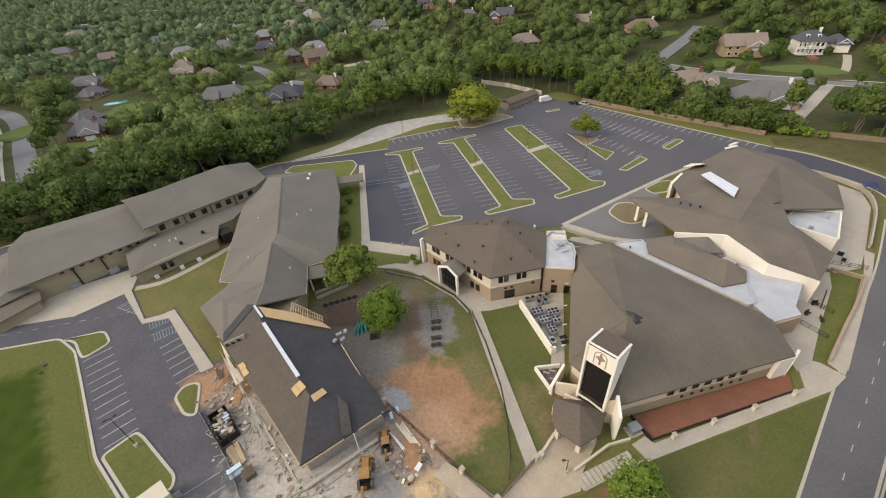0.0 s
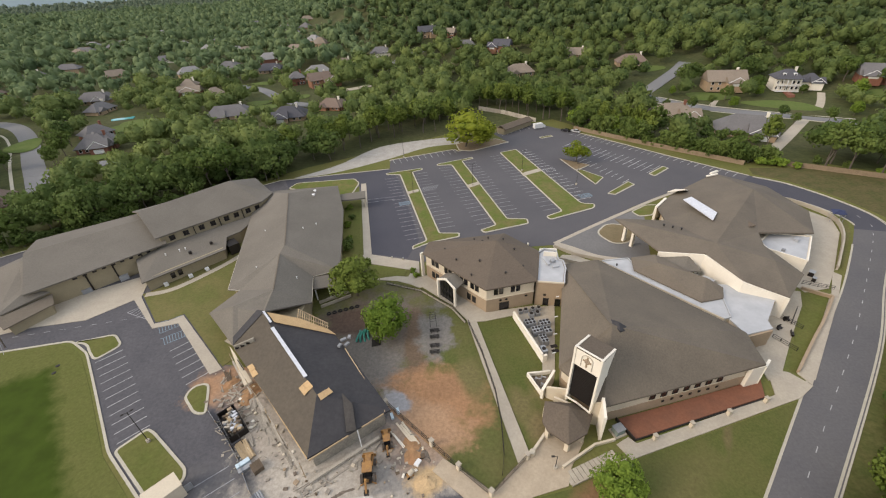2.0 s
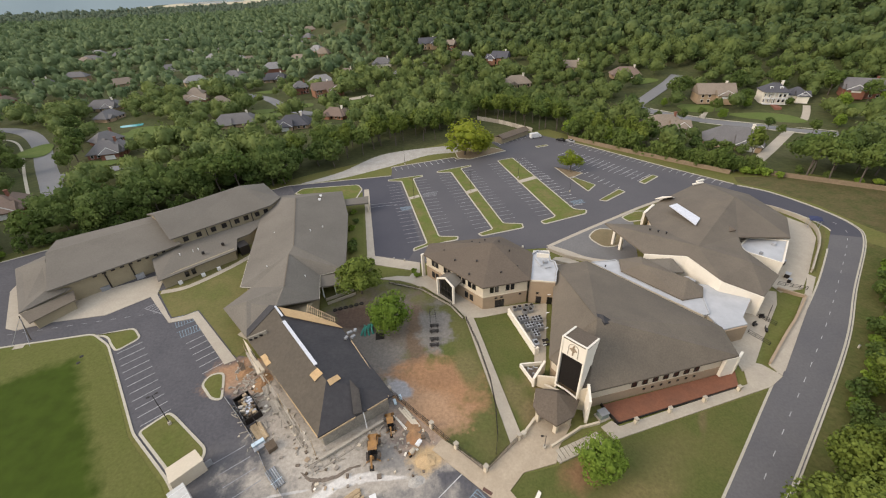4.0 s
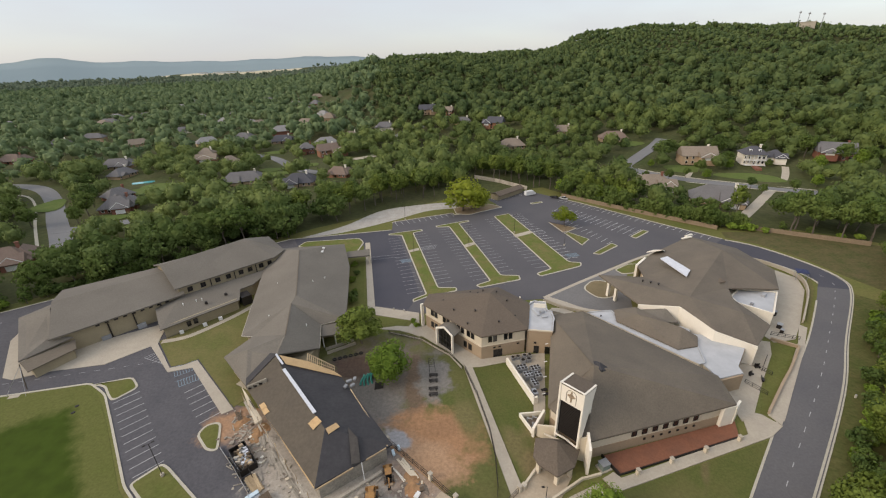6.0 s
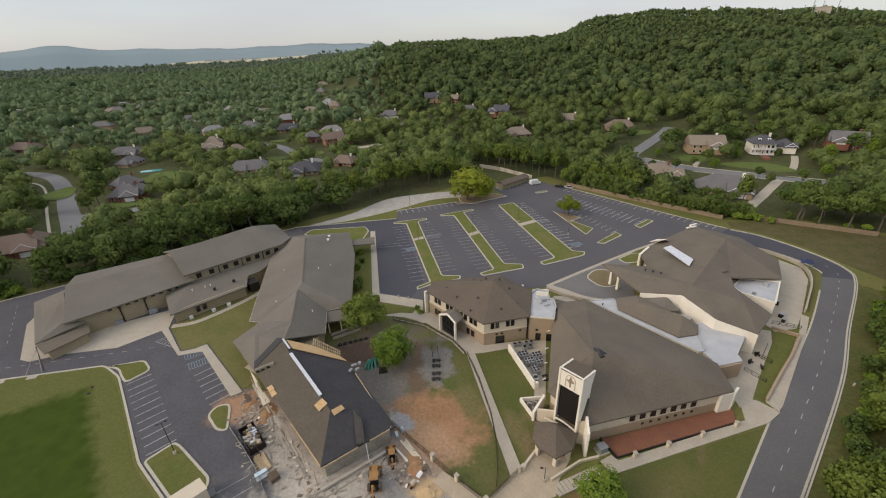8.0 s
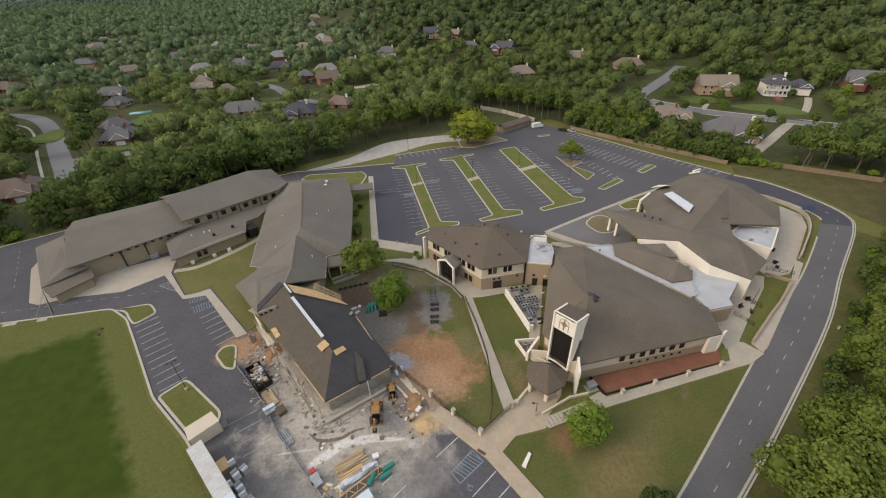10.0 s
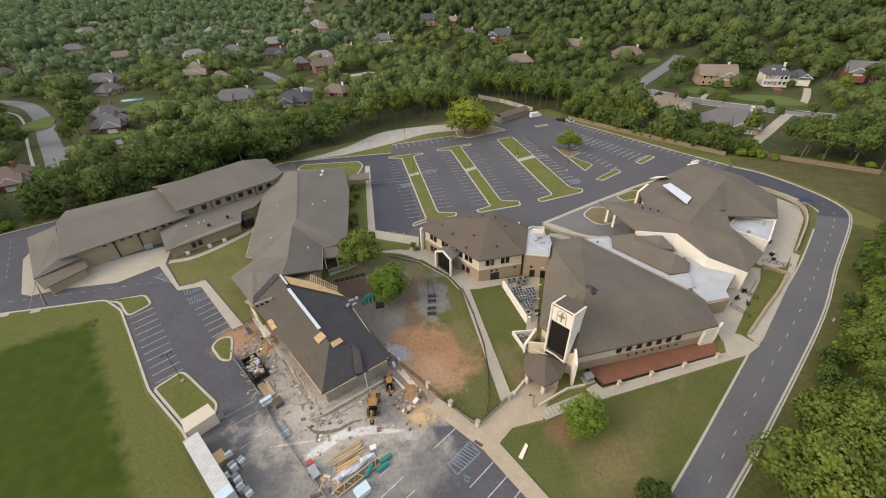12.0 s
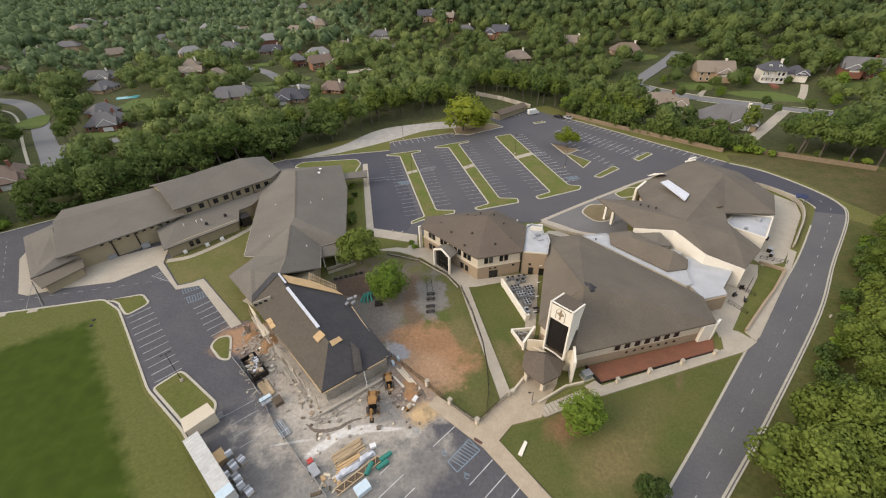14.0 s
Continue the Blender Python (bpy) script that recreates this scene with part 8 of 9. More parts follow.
# air-conditioning yard
acw = thing("screen_wall", "white screen wall round the air conditioners", "wall", (15.5, 75, 0))
part("wall", slope_wall(MB(), [(13.6, 82.0, 2.0), (17.4, 68.6, 2.0)], 0, 0.45), WHITE, acw)
part("end_wall", MB().wall((17.4, 68.6), (18.4, 68.9), 0, 2.0, 0.5), WHITE, acw)
slab("service_pad", [(13.9, 82.2), (17.6, 68.8), (17.0, 66.0), (19.4, 65.6), (24.2, 85.6), (16, 85)], "pale concrete pad under the units", 0.13)
for x, y, w, d, h, nx, ny in ((15.6, 83.4, 1, 1, 0.9, 1, 1), (16.9, 83.7, 1, 1, 0.9, 1, 1), (18.6, 84.0, 1, 1, 0.9, 1, 1), (20.0, 84.2, 1, 1, 0.9, 1, 1), (17.9, 82.1, 1.1, 1.1, 1.0, 1, 1), (19.4, 82.5, 1.1, 1.1, 1.0, 1, 1),
                              (17.0, 79.2, 2.4, 1.7, 1.3, 3, 2), (20.2, 78.8, 2.4, 1.7, 1.3, 3, 2), (18.0, 76.6, 2.2, 1.8, 1.4, 3, 2), (20.3, 76.4, 1.6, 1.8, 1.4, 2, 2), (18.9, 73.9, 1.5, 2.3, 1.4, 2, 3), (18.3, 71.0, 1.1, 1.8, 1.3, 1, 1)):
    ob = thing("air_conditioner", "grey air-conditioning unit on a concrete pad", "air conditioner", (x, y, 0.13), 12, group="air conditioners")
    part("cabinet", MB().box(0, 0, 0.08, w, d, h), GALV, ob, world=False)
    part("foot", MB().box(0, 0, 0, w * 0.9, d * 0.9, 0.08), DARK_METAL, ob, world=False)
    r = 0.4 * min(w / nx, d / ny)
    for i in range(nx):
        for k in range(ny):
            fx, fy = (i - (nx - 1) / 2) * w / nx, (k - (ny - 1) / 2) * d / ny
            part("fan", MB().rod((fx, fy, h + 0.05), (fx, fy, h + 0.16), r, n=12), DARK_METAL, ob, "dark fan grille", world=False)
    part("louvre_panel", MB().box(0, -d / 2 - 0.015, 0.3, w * 0.85, 0.03, h * 0.6), STEEL_GREY, ob, world=False)
for y in (72.7, 71.4):
    single("cellar_hatch", MB().box(20.9, y, 0.1, 1.5, 0.8, 0.12, 14).box(20.9, y, 0.22, 1.3, 0.62, 0.03, 14), DARK_METAL, "dark steel hatch in the concrete pad", "hatch")


# ---- fences and rails ----
def railing(line, label, h=1.1, step=2.0, material=None, pickets=0.0, z=0.15, name="railing"):
    ob = thing(name, label, "railing", (*line[0], z))
    for a, b in zip(line, line[1:]):
        L = math.dist(a, b)
        n = max(1, int(L / step))
        for i in range(n + 1):
            x, y = a[0] + (b[0] - a[0]) * i / n, a[1] + (b[1] - a[1]) * i / n
            part("post", MB().box(x, y, z, 0.08, 0.08, h), material or DARK_METAL, ob)
        for zz in (h, h * 0.55, 0.12):
            part("rail", MB().beam((*a, z + zz), (*b, z + zz), 0.06, 0.06), material or DARK_METAL, ob)
        if pickets:
            mb = MB()
            m = int(L / pickets)
            for i in range(m):
                s = (i + 0.5) / m
                mb.box(a[0] + (b[0] - a[0]) * s, a[1] + (b[1] - a[1]) * s, z + 0.1, 0.035, 0.035, h - 0.1)
            pk = part("infill", mb, material or DARK_METAL, ob)
            pk["kind"] = "stuff"
    return ob


railing([(-17.2, 96.6), (-7.9, 92.9), (-0.2, 85.8), (2.6, 80.8)], "dark metal railing along the ramp", pickets=0.45)
railing([(3.2, 80.6), (5.4, 71.6), (7.0, 61.8), (7.3, 55.7), (6.9, 49.2), (6.2, 46.0)], "thin dark iron fence beside the path", 1.3, 2.4, pickets=0.3)
railing([(-13.7, 59.9), (-5.1, 51.6), (-0.7, 47.3), (4.1, 43.0), (10.4, 48.4)], "dark iron fence between stone pillars", 1.4, 2.2, pickets=0.28)
rampw = thing("ramp_kerb", "pale ramp kerb along the courtyard", "kerb", (-8, 92, 0))
part("kerb", MB().wall((-17.2, 96.9), (-8.0, 93.2), 0, 0.45, 0.3).wall((-8.0, 93.2), (-0.4, 86.1), 0, 0.45, 0.3).wall((-0.4, 86.1), (2.5, 81.0), 0, 0.4, 0.3), CONCRETE, rampw)
for x, y in ((-13.7, 59.8), (-5.1, 51.6), (-0.7, 47.3), (4.1, 43.1), (10.6, 48.6)):
    ob = thing("stone_pillar", "cream stone fence pillar with flat cap", "pillar", (x, y, 0.05), 43, group="fence pillars")
    part("shaft", MB().box(0, 0, 0, 0.6, 0.6, 1.6), CREAM, ob, world=False)
    part("cap", MB().box(0, 0, 1.6, 0.78, 0.78, 0.16), CONCRETE, ob, "pale stone cap", world=False)
silt = thing("silt_fence", "low dark silt fence along the new wing", "fence", (-20, 68, 0))
part("fabric", MB().wall((-27.0, 76.0), (-14.4, 60.2), 0, 0.7, 0.1), DARK_METAL, silt)
for i in range(7):
    s = i / 6
    part("stake", MB().box(-27.0 + 12.6 * s, 76.0 - 15.8 * s, 0, 0.1, 0.1, 1.1), LUMBER, silt)
railing([(78.2, 80.6), (73.6, 76.0)], "short metal railing on the terrace", 1.0, 1.6)
railing([(67.2, 72.6), (69.4, 68.6)], "short metal railing on the terrace", 1.0, 1.2)
railing([(72.6, 78.6), (75.0, 74.6)], "short metal railing on the terrace", 1.0, 1.2)
retw = thing("retaining_wall", "tan stepped retaining wall beside the road", "retaining wall", (80, 76, 0))
for a, b in (((84.4, 87.6), (89.0, 83.9)), ((89.0, 83.9), (84.6, 79.8)), ((84.6, 79.8), (80.1, 75.7)), ((80.1, 75.7), (75.4, 71.8)), ((75.4, 71.8), (70.8, 67.8)), ((70.8, 67.8), (65.8, 63.4))):
    part("section", MB().wall(a, b, 0, 0.8, 0.4), TAN, retw)
    part("coping", MB().wall(a, b, 0.8, 0.9, 0.5), TAN, retw, "pale coping")
railing([(84.6, 88.2), (90.2, 85.6)], "metal railing over the retaining wall", 1.0, 1.5, z=1.3)
yw = thing("yard_wall", "pale concrete curved wall round the service yard", "wall", (116, 112, 0))
prev = None
for p in spline([(107.0, 136.0), (113.4, 131.4), (117.2, 124.0), (117.4, 117.6), (112.6, 109.4), (103.6, 99.6), (98.6, 94.4)], 3):
    if prev:
        part("section", MB().wall(prev, p, 0, 1.3, 0.4), CONCRETE, yw)
    prev = p
single("dry_bed", MB().prism([(118.4, 121), (120.8, 117.6), (117.0, 112.0), (104, 98.2), (100, 94.6), (104.6, 99.8), (113.6, 109.6), (118.2, 116.6)], 0, 0.12), DRY_GRASS, "dry grass bed between wall and kerb", "ground", kind="structure")
awn = thing("shade_canopy", "dark blue shade canopy on posts", "canopy", (117, 118.6, 0))
part("fabric", MB().shell([(115.2, 117.6, 3.0), (118.8, 116.8, 2.9), (119.8, 119.0, 3.2), (116.4, 120.2, 3.3), (117.6, 118.4, 3.9)], [(0, 1, 4), (1, 2, 4), (2, 3, 4), (3, 0, 4)], 0.12), mat("dark_blue_fabric", (0.04, 0.05, 0.11), (0.03, 0.04, 0.08), rough=0.8), awn)
for x, y in ((115.4, 117.7), (118.6, 117.0), (119.5, 118.9), (116.5, 119.9)):
    part("post", MB().rod((x, y, 0), (x, y, 3.0), 0.07), STEEL_GREY, awn)
for x, y, w, h in ((93.8, 98.6, 1.2, 1.3), (90.6, 92.6, 1.4, 1.2), (98.6, 105.4, 1.6, 1.8), (89.6, 90.4, 1.0, 1.0)):
    ob = thing("refuse_bin", "dark refuse bin beside the hall", "bin", (x, y, 0.14), 40, group="refuse bins")
    part("tub", MB().box(0, 0, 0, w, w * 0.8, h), DARK_METAL, ob, world=False)
    part("lid", MB().box(0, 0, h, w * 1.08, w * 0.88, 0.1), STEEL_GREY, ob, world=False)
for x, y, t in ((70.2, 74.8, 20), (71.6, 73.0, 60), (73.4, 77.2, 0)):
    ob = thing("garden_chair", "dark metal garden seat on the terrace", "chair", (x, y, 0.2), t)
    part("seat", MB().box(0, 0, 0.4, 1.2, 0.6, 0.08), DARK_METAL, ob, world=False)
    part("backrest", MB().box(0, 0.3, 0.45, 1.2, 0.08, 0.6), DARK_METAL, ob, world=False)
    for sx in (-0.5, 0.5):
        part("leg", MB().box(sx, 0, 0, 0.08, 0.5, 0.42), DARK_METAL, ob, world=False)

# ---- lamps, signs, poles ----
def lamp_post(x, y, h, label, heads=2, turn=0.0):
    ob = thing("street_lamp", label, "street lamp", (x, y, 0.1), turn, group="lamp posts")
    part("base", MB().rod((0, 0, 0), (0, 0, 0.7), 0.32, n=10), CONCRETE, ob, "concrete foot", world=False)
    part("pole", MB().rod((0, 0, 0.6), (0, 0, h), 0.07, 0.05, 8), DARK_METAL, ob, world=False)
    for s in ((-1, 1)[:heads]):
        arm = part("arm", MB().beam((0, 0, h - 0.1), (s * 0.5, 0, h), 0.05, 0.05), DARK_METAL, ob, world=False)
        part("lamp_head", MB().box(s * 0.7, 0, h - 0.05, 0.5, 0.26, 0.12), DARK_METAL, arm, world=False)


lamp_post(-55.5, 54.4, 8.5, "dark bronze lamp post in a grass island", 2, 40)
lamp_post(31.0, 167.4, 8.5, "dark lamp post in the lot island", 2, 13)
lamp_post(-18.4, 188.4, 9.0, "dark lamp post beside the gravel track", 1, 13)
lamp_post(-12.6, 151.6, 8.5, "dark lamp post in the lot island", 2, 13)
lamp_post(10.0, 156.0, 8.5, "dark lamp post in the lot island", 2, 13)
lamp_post(14.8, 46.8, 3.6, "short dark plaza lamp", 1, 0)
lamp_post(48.6, 152.0, 8.5, "dark lamp post in the lot island", 2, 13)
ob = thing("utility_pole", "leaning wooden pole with guy wires", "pole", (-103.5, 79.4, 0))
part("pole", MB().rod((-103.5, 79.4, 0), (-103.0, 80.2, 7.0), 0.14, 0.1), BARK, ob)
part("brace", MB().rod((-106.4, 77.2, 0), (-103.0, 80.2, 6.6), 0.05).rod((-101.6, 77.0, 0.2), (-103.0, 80.2, 6.6), 0.04), GALV, ob, "steel guy wires")
for x, y, t, w in ((-104.4, 77.0, 14, 2.2), (-111.6, 75.6, 14, 3.0)):
    single("drain_slab", MB().box(x, y, 0.02, w, 1.1, 0.14, t), CONCRETE, "pale concrete drain slab in the grass", "drain")
for x, y in ((-86.5, 73.2), (-85.8, 71.2)):
    single("drain_cover", MB().rod((x, y, 0.02), (x, y, 0.12), 0.42, n=12).rod((x, y, 0.12), (x, y, 0.14), 0.34, n=12), DARK_METAL, "small dark drain cover in the field", "drain")
for x, y in ((87.6, 67.0), (58.4, 39.6), (53.6, 35.4), (2.2, 106.8), (-13.6, 107.6), (-16.8, 108.6)):
    ob = thing("bollard", "short pale bollard in the ground", "bollard", (x, y, 0.05))
    part("post", MB().rod((0, 0, 0), (0, 0, 0.8), 0.2, n=10), KERB, ob, world=False)
    part("cap", MB().rod((0, 0, 0.8), (0, 0, 0.88), 0.22, 0.12, 10), STEEL_GREY, ob, world=False)
ob = thing("sign_slab", "pale leaning stone slab in the lawn", "sign", (11.6, 37.9, 0.1))
part("slab", MB().prism([(10.6, 37.2), (11.2, 36.8), (12.6, 39.2), (12.2, 39.6)], 0.05, 0.35), WHITE, ob)
single("gate_sign", MB().box(20.6, 110.2, 0.1, 2.6, 0.3, 0.9, -15).box(22.6, 111.0, 0.1, 0.5, 0.5, 1.6, -15), WHITE, "white low entrance sign block by the lot", "sign")


# ---- vehicles ----
def car(x, y, turn, paint, label, van=False):
    ob = thing("van" if van else "car", label, "van" if van else "car", (x, y, 0.06), turn)
    L, W, Hh = (6.2, 2.1, 2.3) if van else (4.7, 1.85, 0.85)
    body = MB()
    prof = [(-L / 2, 0.35), (L / 2, 0.35), (L / 2, 0.35 + Hh * (0.45 if van else 0.62)), (L / 2 - (1.1 if van else 1.2), 0.35 + Hh * (0.55 if van else 0.72)), (L / 2 - (1.7 if van else 1.3), 0.35 + Hh * (1 if van else 0.74)), (-L / 2, 0.35 + Hh * (1 if van else 0.72))]
    k = len(body.v)
    n = len(prof)
    body.v += [(px, -W / 2, pz) for px, pz in prof] + [(px, W / 2, pz) for px, pz in prof]
    body.f.append(tuple(range(k, k + n)))
    body.f.append(tuple(range(k + 2 * n - 1, k + n - 1, -1)))
    for i in range(n):
        j = (i + 1) % n
        body.f.append((k + j, k + i, k + n + i, k + n + j))
    b = part("body", body, paint, ob, world=False)
    if not van:
        cab = MB()
        pts = [(-1.7, 0.95), (0.9, 0.95), (0.35, 1.48), (-1.1, 1.48)]
        k = len(cab.v)
        cab.v += [(px, -0.78 if pz < 1 else -0.62, pz) for px, pz in pts] + [(px, 0.78 if pz < 1 else 0.62, pz) for px, pz in pts]
        cab.f += [(0, 1, 2, 3), (7, 6, 5, 4), (0, 4, 5, 1), (1, 5, 6, 2), (2, 6, 7, 3), (3, 7, 4, 0)]
        part("glasshouse", cab, GLASS, ob, world=False)
        part("roof", MB().box(-0.38, 0, 1.46, 1.5, 1.24, 0.06), paint, ob, world=False)
    else:
        part("windscreen", MB().box(L / 2 - 1.35, 0, 1.75, 0.5, W * 0.86, 0.6), GLASS, ob, world=False)
    for sx in (-L * 0.31, L * 0.31):
        for sy in (-W / 2 + 0.08, W / 2 - 0.08):
            w = part("wheel", MB().rod((sx, sy - 0.11, 0.33), (sx, sy + 0.11, 0.33), 0.33, n=14), RUBBER, ob, world=False)
            part("rim", MB().rod((sx, sy - 0.12, 0.33), (sx, sy + 0.12, 0.33), 0.19, n=10), GALV, w, world=False)


car(49.6, 221.6, 20, WHITE_PAINT, "white box van parked by the shed", True)
car(61.4, 214.4, 140, mat("black_car_paint", (0.02, 0.02, 0.024), rough=0.25, fine_amount=0.02, bump=0), "dark car parked at the lot edge")
car(65.6, 212.4, 135, mat("silver_car_paint", (0.42, 0.43, 0.44), rough=0.3, fine_amount=0.03, bump=0), "pale silver car parked at the lot edge")


# ---- building works ----
def backhoe(x, y, turn, label, s=1.0):
    """Wheeled digger: loader bucket ahead, folded arm behind."""
    ob = thing("backhoe_loader", label, "digger", (x, y, 0.05), turn)
    for wx, r in ((-1.1, 0.68), (1.35, 0.5)):
        for wy in (-0.95, 0.95):
            wheel = part("wheel", MB().rod((wx * s, (wy - 0.2) * s, r * s), (wx * s, (wy + 0.2) * s, r * s), r * s, n=16), DUSTY, ob, "dusty black tyre", world=False)
            part("rim", MB().rod((wx * s, (wy * 1.0 + (0.21 if wy > 0 else -0.21)) * s, r * s), (wx * s, (wy + (0.24 if wy > 0 else -0.24)) * s, r * s), r * 0.5 * s, n=12), CAT, wheel, world=False)
    part("chassis", MB().box(0.1 * s, 0, 0.55 * s, 4.0 * s, 1.1 * s, 0.4 * s), DARK_METAL, ob, world=False)
    part("bonnet", MB().box(1.3 * s, 0, 0.9 * s, 1.8 * s, 0.95 * s, 0.7 * s).box(1.0 * s, 0, 1.6 * s, 1.1 * s, 0.8 * s, 0.08 * s), CAT, ob, "ochre yellow bonnet", world=False)
    cab = part("cab", MB().box(-0.35 * s, 0, 0.9 * s, 1.4 * s, 1.4 * s, 1.5 * s), GLASS, ob, "dark glazed cab", world=False)
    part("cab_roof", MB().box(-0.35 * s, 0, 2.4 * s, 1.6 * s, 1.5 * s, 0.14 * s), CAT, cab, world=False)
    for sy in (-0.7, 0.7):
        part("loader_arm", MB().beam((0.3 * s, sy * s, 1.5 * s), (2.5 * s, sy * s, 0.6 * s), 0.16 * s, 0.26 * s), CAT, ob, world=False)
    part("loader_bucket", MB().shell([(2.5 * s, -1.1 * s, 0.2 * s), (2.5 * s, 1.1 * s, 0.2 * s), (3.3 * s, 1.1 * s, 0.15 * s), (3.3 * s, -1.1 * s, 0.15 * s), (2.45 * s, -1.1 * s, 1.0 * s), (2.45 * s, 1.1 * s, 1.0 * s)], [(0, 1, 2, 3), (0, 4, 5, 1)], 0.08), CAT, ob, "scraped loader bucket", world=False)
    part("boom", MB().beam((-1.7 * s, 0, 1.0 * s), (-2.6 * s, 0.1 * s, 3.0 * s), 0.34 * s, 0.4 * s), CAT, ob, world=False)
    part("dipper", MB().beam((-2.6 * s, 0.1 * s, 3.0 * s), (-3.5 * s, 0.15 * s, 1.2 * s), 0.28 * s, 0.32 * s), CAT, ob, world=False)
    part("digging_bucket", MB().box(-3.4 * s, 0.15 * s, 0.7 * s, 0.6 * s, 0.7 * s, 0.6 * s), DARK_METAL, ob, "worn steel bucket", world=False)
    for sy in (-0.8, 0.8):
        part("stabiliser", MB().beam((-1.7 * s, sy * 0.5 * s, 0.8 * s), (-1.8 * s, sy * 1.5 * s, 0.1 * s), 0.14 * s, 0.16 * s), CAT, ob, world=False)


backhoe(-15.3, 47.3, 96, "ochre yellow backhoe loader on the dusty site", 1.05)
backhoe(-12.8, 52.4, 102, "smaller ochre digger beside the new wing", 0.8)


def heap(x, y, r, h, material, label, name="sand_heap", seed=1):
    rng = np.random.RandomState(seed)
    mb = MB()
    rings, seg = 5, 18
    for i in range(rings):
        k = i / rings
        for j in range(seg):
            a = 2 * math.pi * j / seg
            rr = r * (1 - k) * (1 + 0.22 * math.sin(2 * a + seed) + 0.1 * rng.normal())
            mb.v.append((x + rr * math.cos(a), y + rr * math.sin(a), h * k ** 1.1 * (1 + 0.06 * rng.normal())))
    mb.v.append((x, y, h))
    for i in range(rings - 1):
        for j in range(seg):
            k = (j + 1) % seg
            mb.f.append((i * seg + j, i * seg + k, (i + 1) * seg + k, (i + 1) * seg + j))
    for j in range(seg):
        mb.f.append(((rings - 1) * seg + j, (rings - 1) * seg + (j + 1) % seg, rings * seg))
    single(name, mb, material, label, "heap")


SAND = mat("yellow_sand", (0.50, 0.36, 0.20), (0.42, 0.30, 0.17), big=0.8, fine=4.0, fine_amount=0.18, bump=0.5)
heap(-5.8, 45.6, 1.9, 0.9, SAND, "heap of yellow building sand")
heap(-8.3, 51.0, 2.4, 0.6, RED_DIRT, "low heap of red-brown spoil", "soil_mound", 4)
heap(-41.0, 63.6, 2.4, 0.6, RED_DIRT, "low heap of red clay spoil", "soil_mound", 5)
heap(-45.8, 66.4, 2.0, 0.5, RED_DIRT, "low heap of red clay spoil", "soil_mound", 6)
heap(-7.6, 41.8, 1.3, 0.5, PALE_GRAVEL, "small heap of pale rubble", "stone_heap", 7)
heap(-37.6, 62.0, 1.6, 0.5, SITE_GRAVEL, "low heap of grey rubble", "stone_heap", 8)


def timber_stack(x, y, turn, n, length, label, w=0.2, layers=2, material=None, jitter=0.04, name="timber_stack", piece_name="board"):
    ob = thing(name, label, "timber", (x, y, 0.06), turn)
    for lay in range(layers):
        for i in range(n - lay):
            a = tr.uniform(-jitter, jitter) * length
            b = (i - (n - lay - 1) / 2) * w * 1.15
            part(piece_name, MB().box(a, b, 0.02 + lay * 0.16, length * tr.uniform(0.85, 1.0), w, 0.14, tr.uniform(-2, 2) * (jitter > 0.03)), material or LUMBER, ob, world=False)


timber_stack(-18.6, 38.6, 36, 7, 5.6, "stack of new pine boards", 0.3, 3)
timber_stack(-18.0, 36.4, 34, 5, 4.6, "stack of new pine sheets", 0.4, 2, PLY)
timber_stack(-37.4, 52.0, -48, 6, 4.8, "stack of weathered boards beside the skip", 0.3, 2)
timber_stack(-36.2, 57.6, -50, 5, 4.0, "loose scaffold planks beside the wing", 0.3, 2, WEATHERED, 0.12)
timber_stack(-33.6, 55.0, -50, 4, 4.4, "loose pale planks beside the wing", 0.28, 2, WEATHERED, 0.15)
timber_stack(-39.6, 61.6, -60, 4, 4.0, "scattered pale planks on the clay", 0.25, 1, WEATHERED, 0.2)
timber_stack(-30.0, 51.0, -48, 4, 5.0, "scattered pale planks on the gravel", 0.25, 1, WEATHERED, 0.15)
timber_stack(-9.4, 54.0, -52, 3, 5.4, "long pale beams laid on the ground", 0.35, 1, CREAM, 0.08)
timber_stack(-10.8, 52.6, -50, 2, 4.4, "two thin pale planks on the ground", 0.18, 1, WHITE, 0.1)
timber_stack(-24.6, 46.4, 34, 3, 5.6, "pale planks along the new wall", 0.25, 1, WEATHERED, 0.08)
timber_stack(-47.0, 68.0, -55, 4, 3.6, "scattered orange-brown planks in the clay", 0.22, 1, FENCE_WOOD, 0.2)

skip = thing("rubbish_skip", "dark open rubbish skip full of debris", "skip", (-41.4, 57.0, 0.05), -48)
for a, b in (((-3.3, -1.5), (3.3, -1.5)), ((3.3, -1.5), (3.3, 1.5)), ((3.3, 1.5), (-3.3, 1.5)), ((-3.3, 1.5), (-3.3, -1.5))):
    part("side", MB().wall(a, b, 0, 1.5, 0.12), DARK_METAL, skip, world=False)
part("floor", MB().box(0, 0, 0, 6.4, 2.9, 0.5), DARK_METAL, skip, world=False)
for i in range(60):
    x, y = tr.uniform(-2.9, 2.9), tr.uniform(-1.1, 1.1)
    part("debris", MB().box(x, y, 0.5, tr.uniform(0.3, 1.1), tr.uniform(0.2, 0.6), tr.uniform(0.6, 1.2), tr.uniform(0, 180)), tr.choice([CONCRETE, STEEL_GREY, LUMBER, WEATHERED, TAN, FENCE_WOOD, FOIL, GALV]), skip, world=False)
for i in range(4):
    part("side_rib", MB().box(-2.2 + i * 1.45, -1.6, 0.1, 0.14, 0.12, 1.4), STEEL_GREY, skip, world=False)
rack = thing("steel_rack", "dark steel frame beside the skip", "rack", (-39.6, 53.6, 0.05), -48)
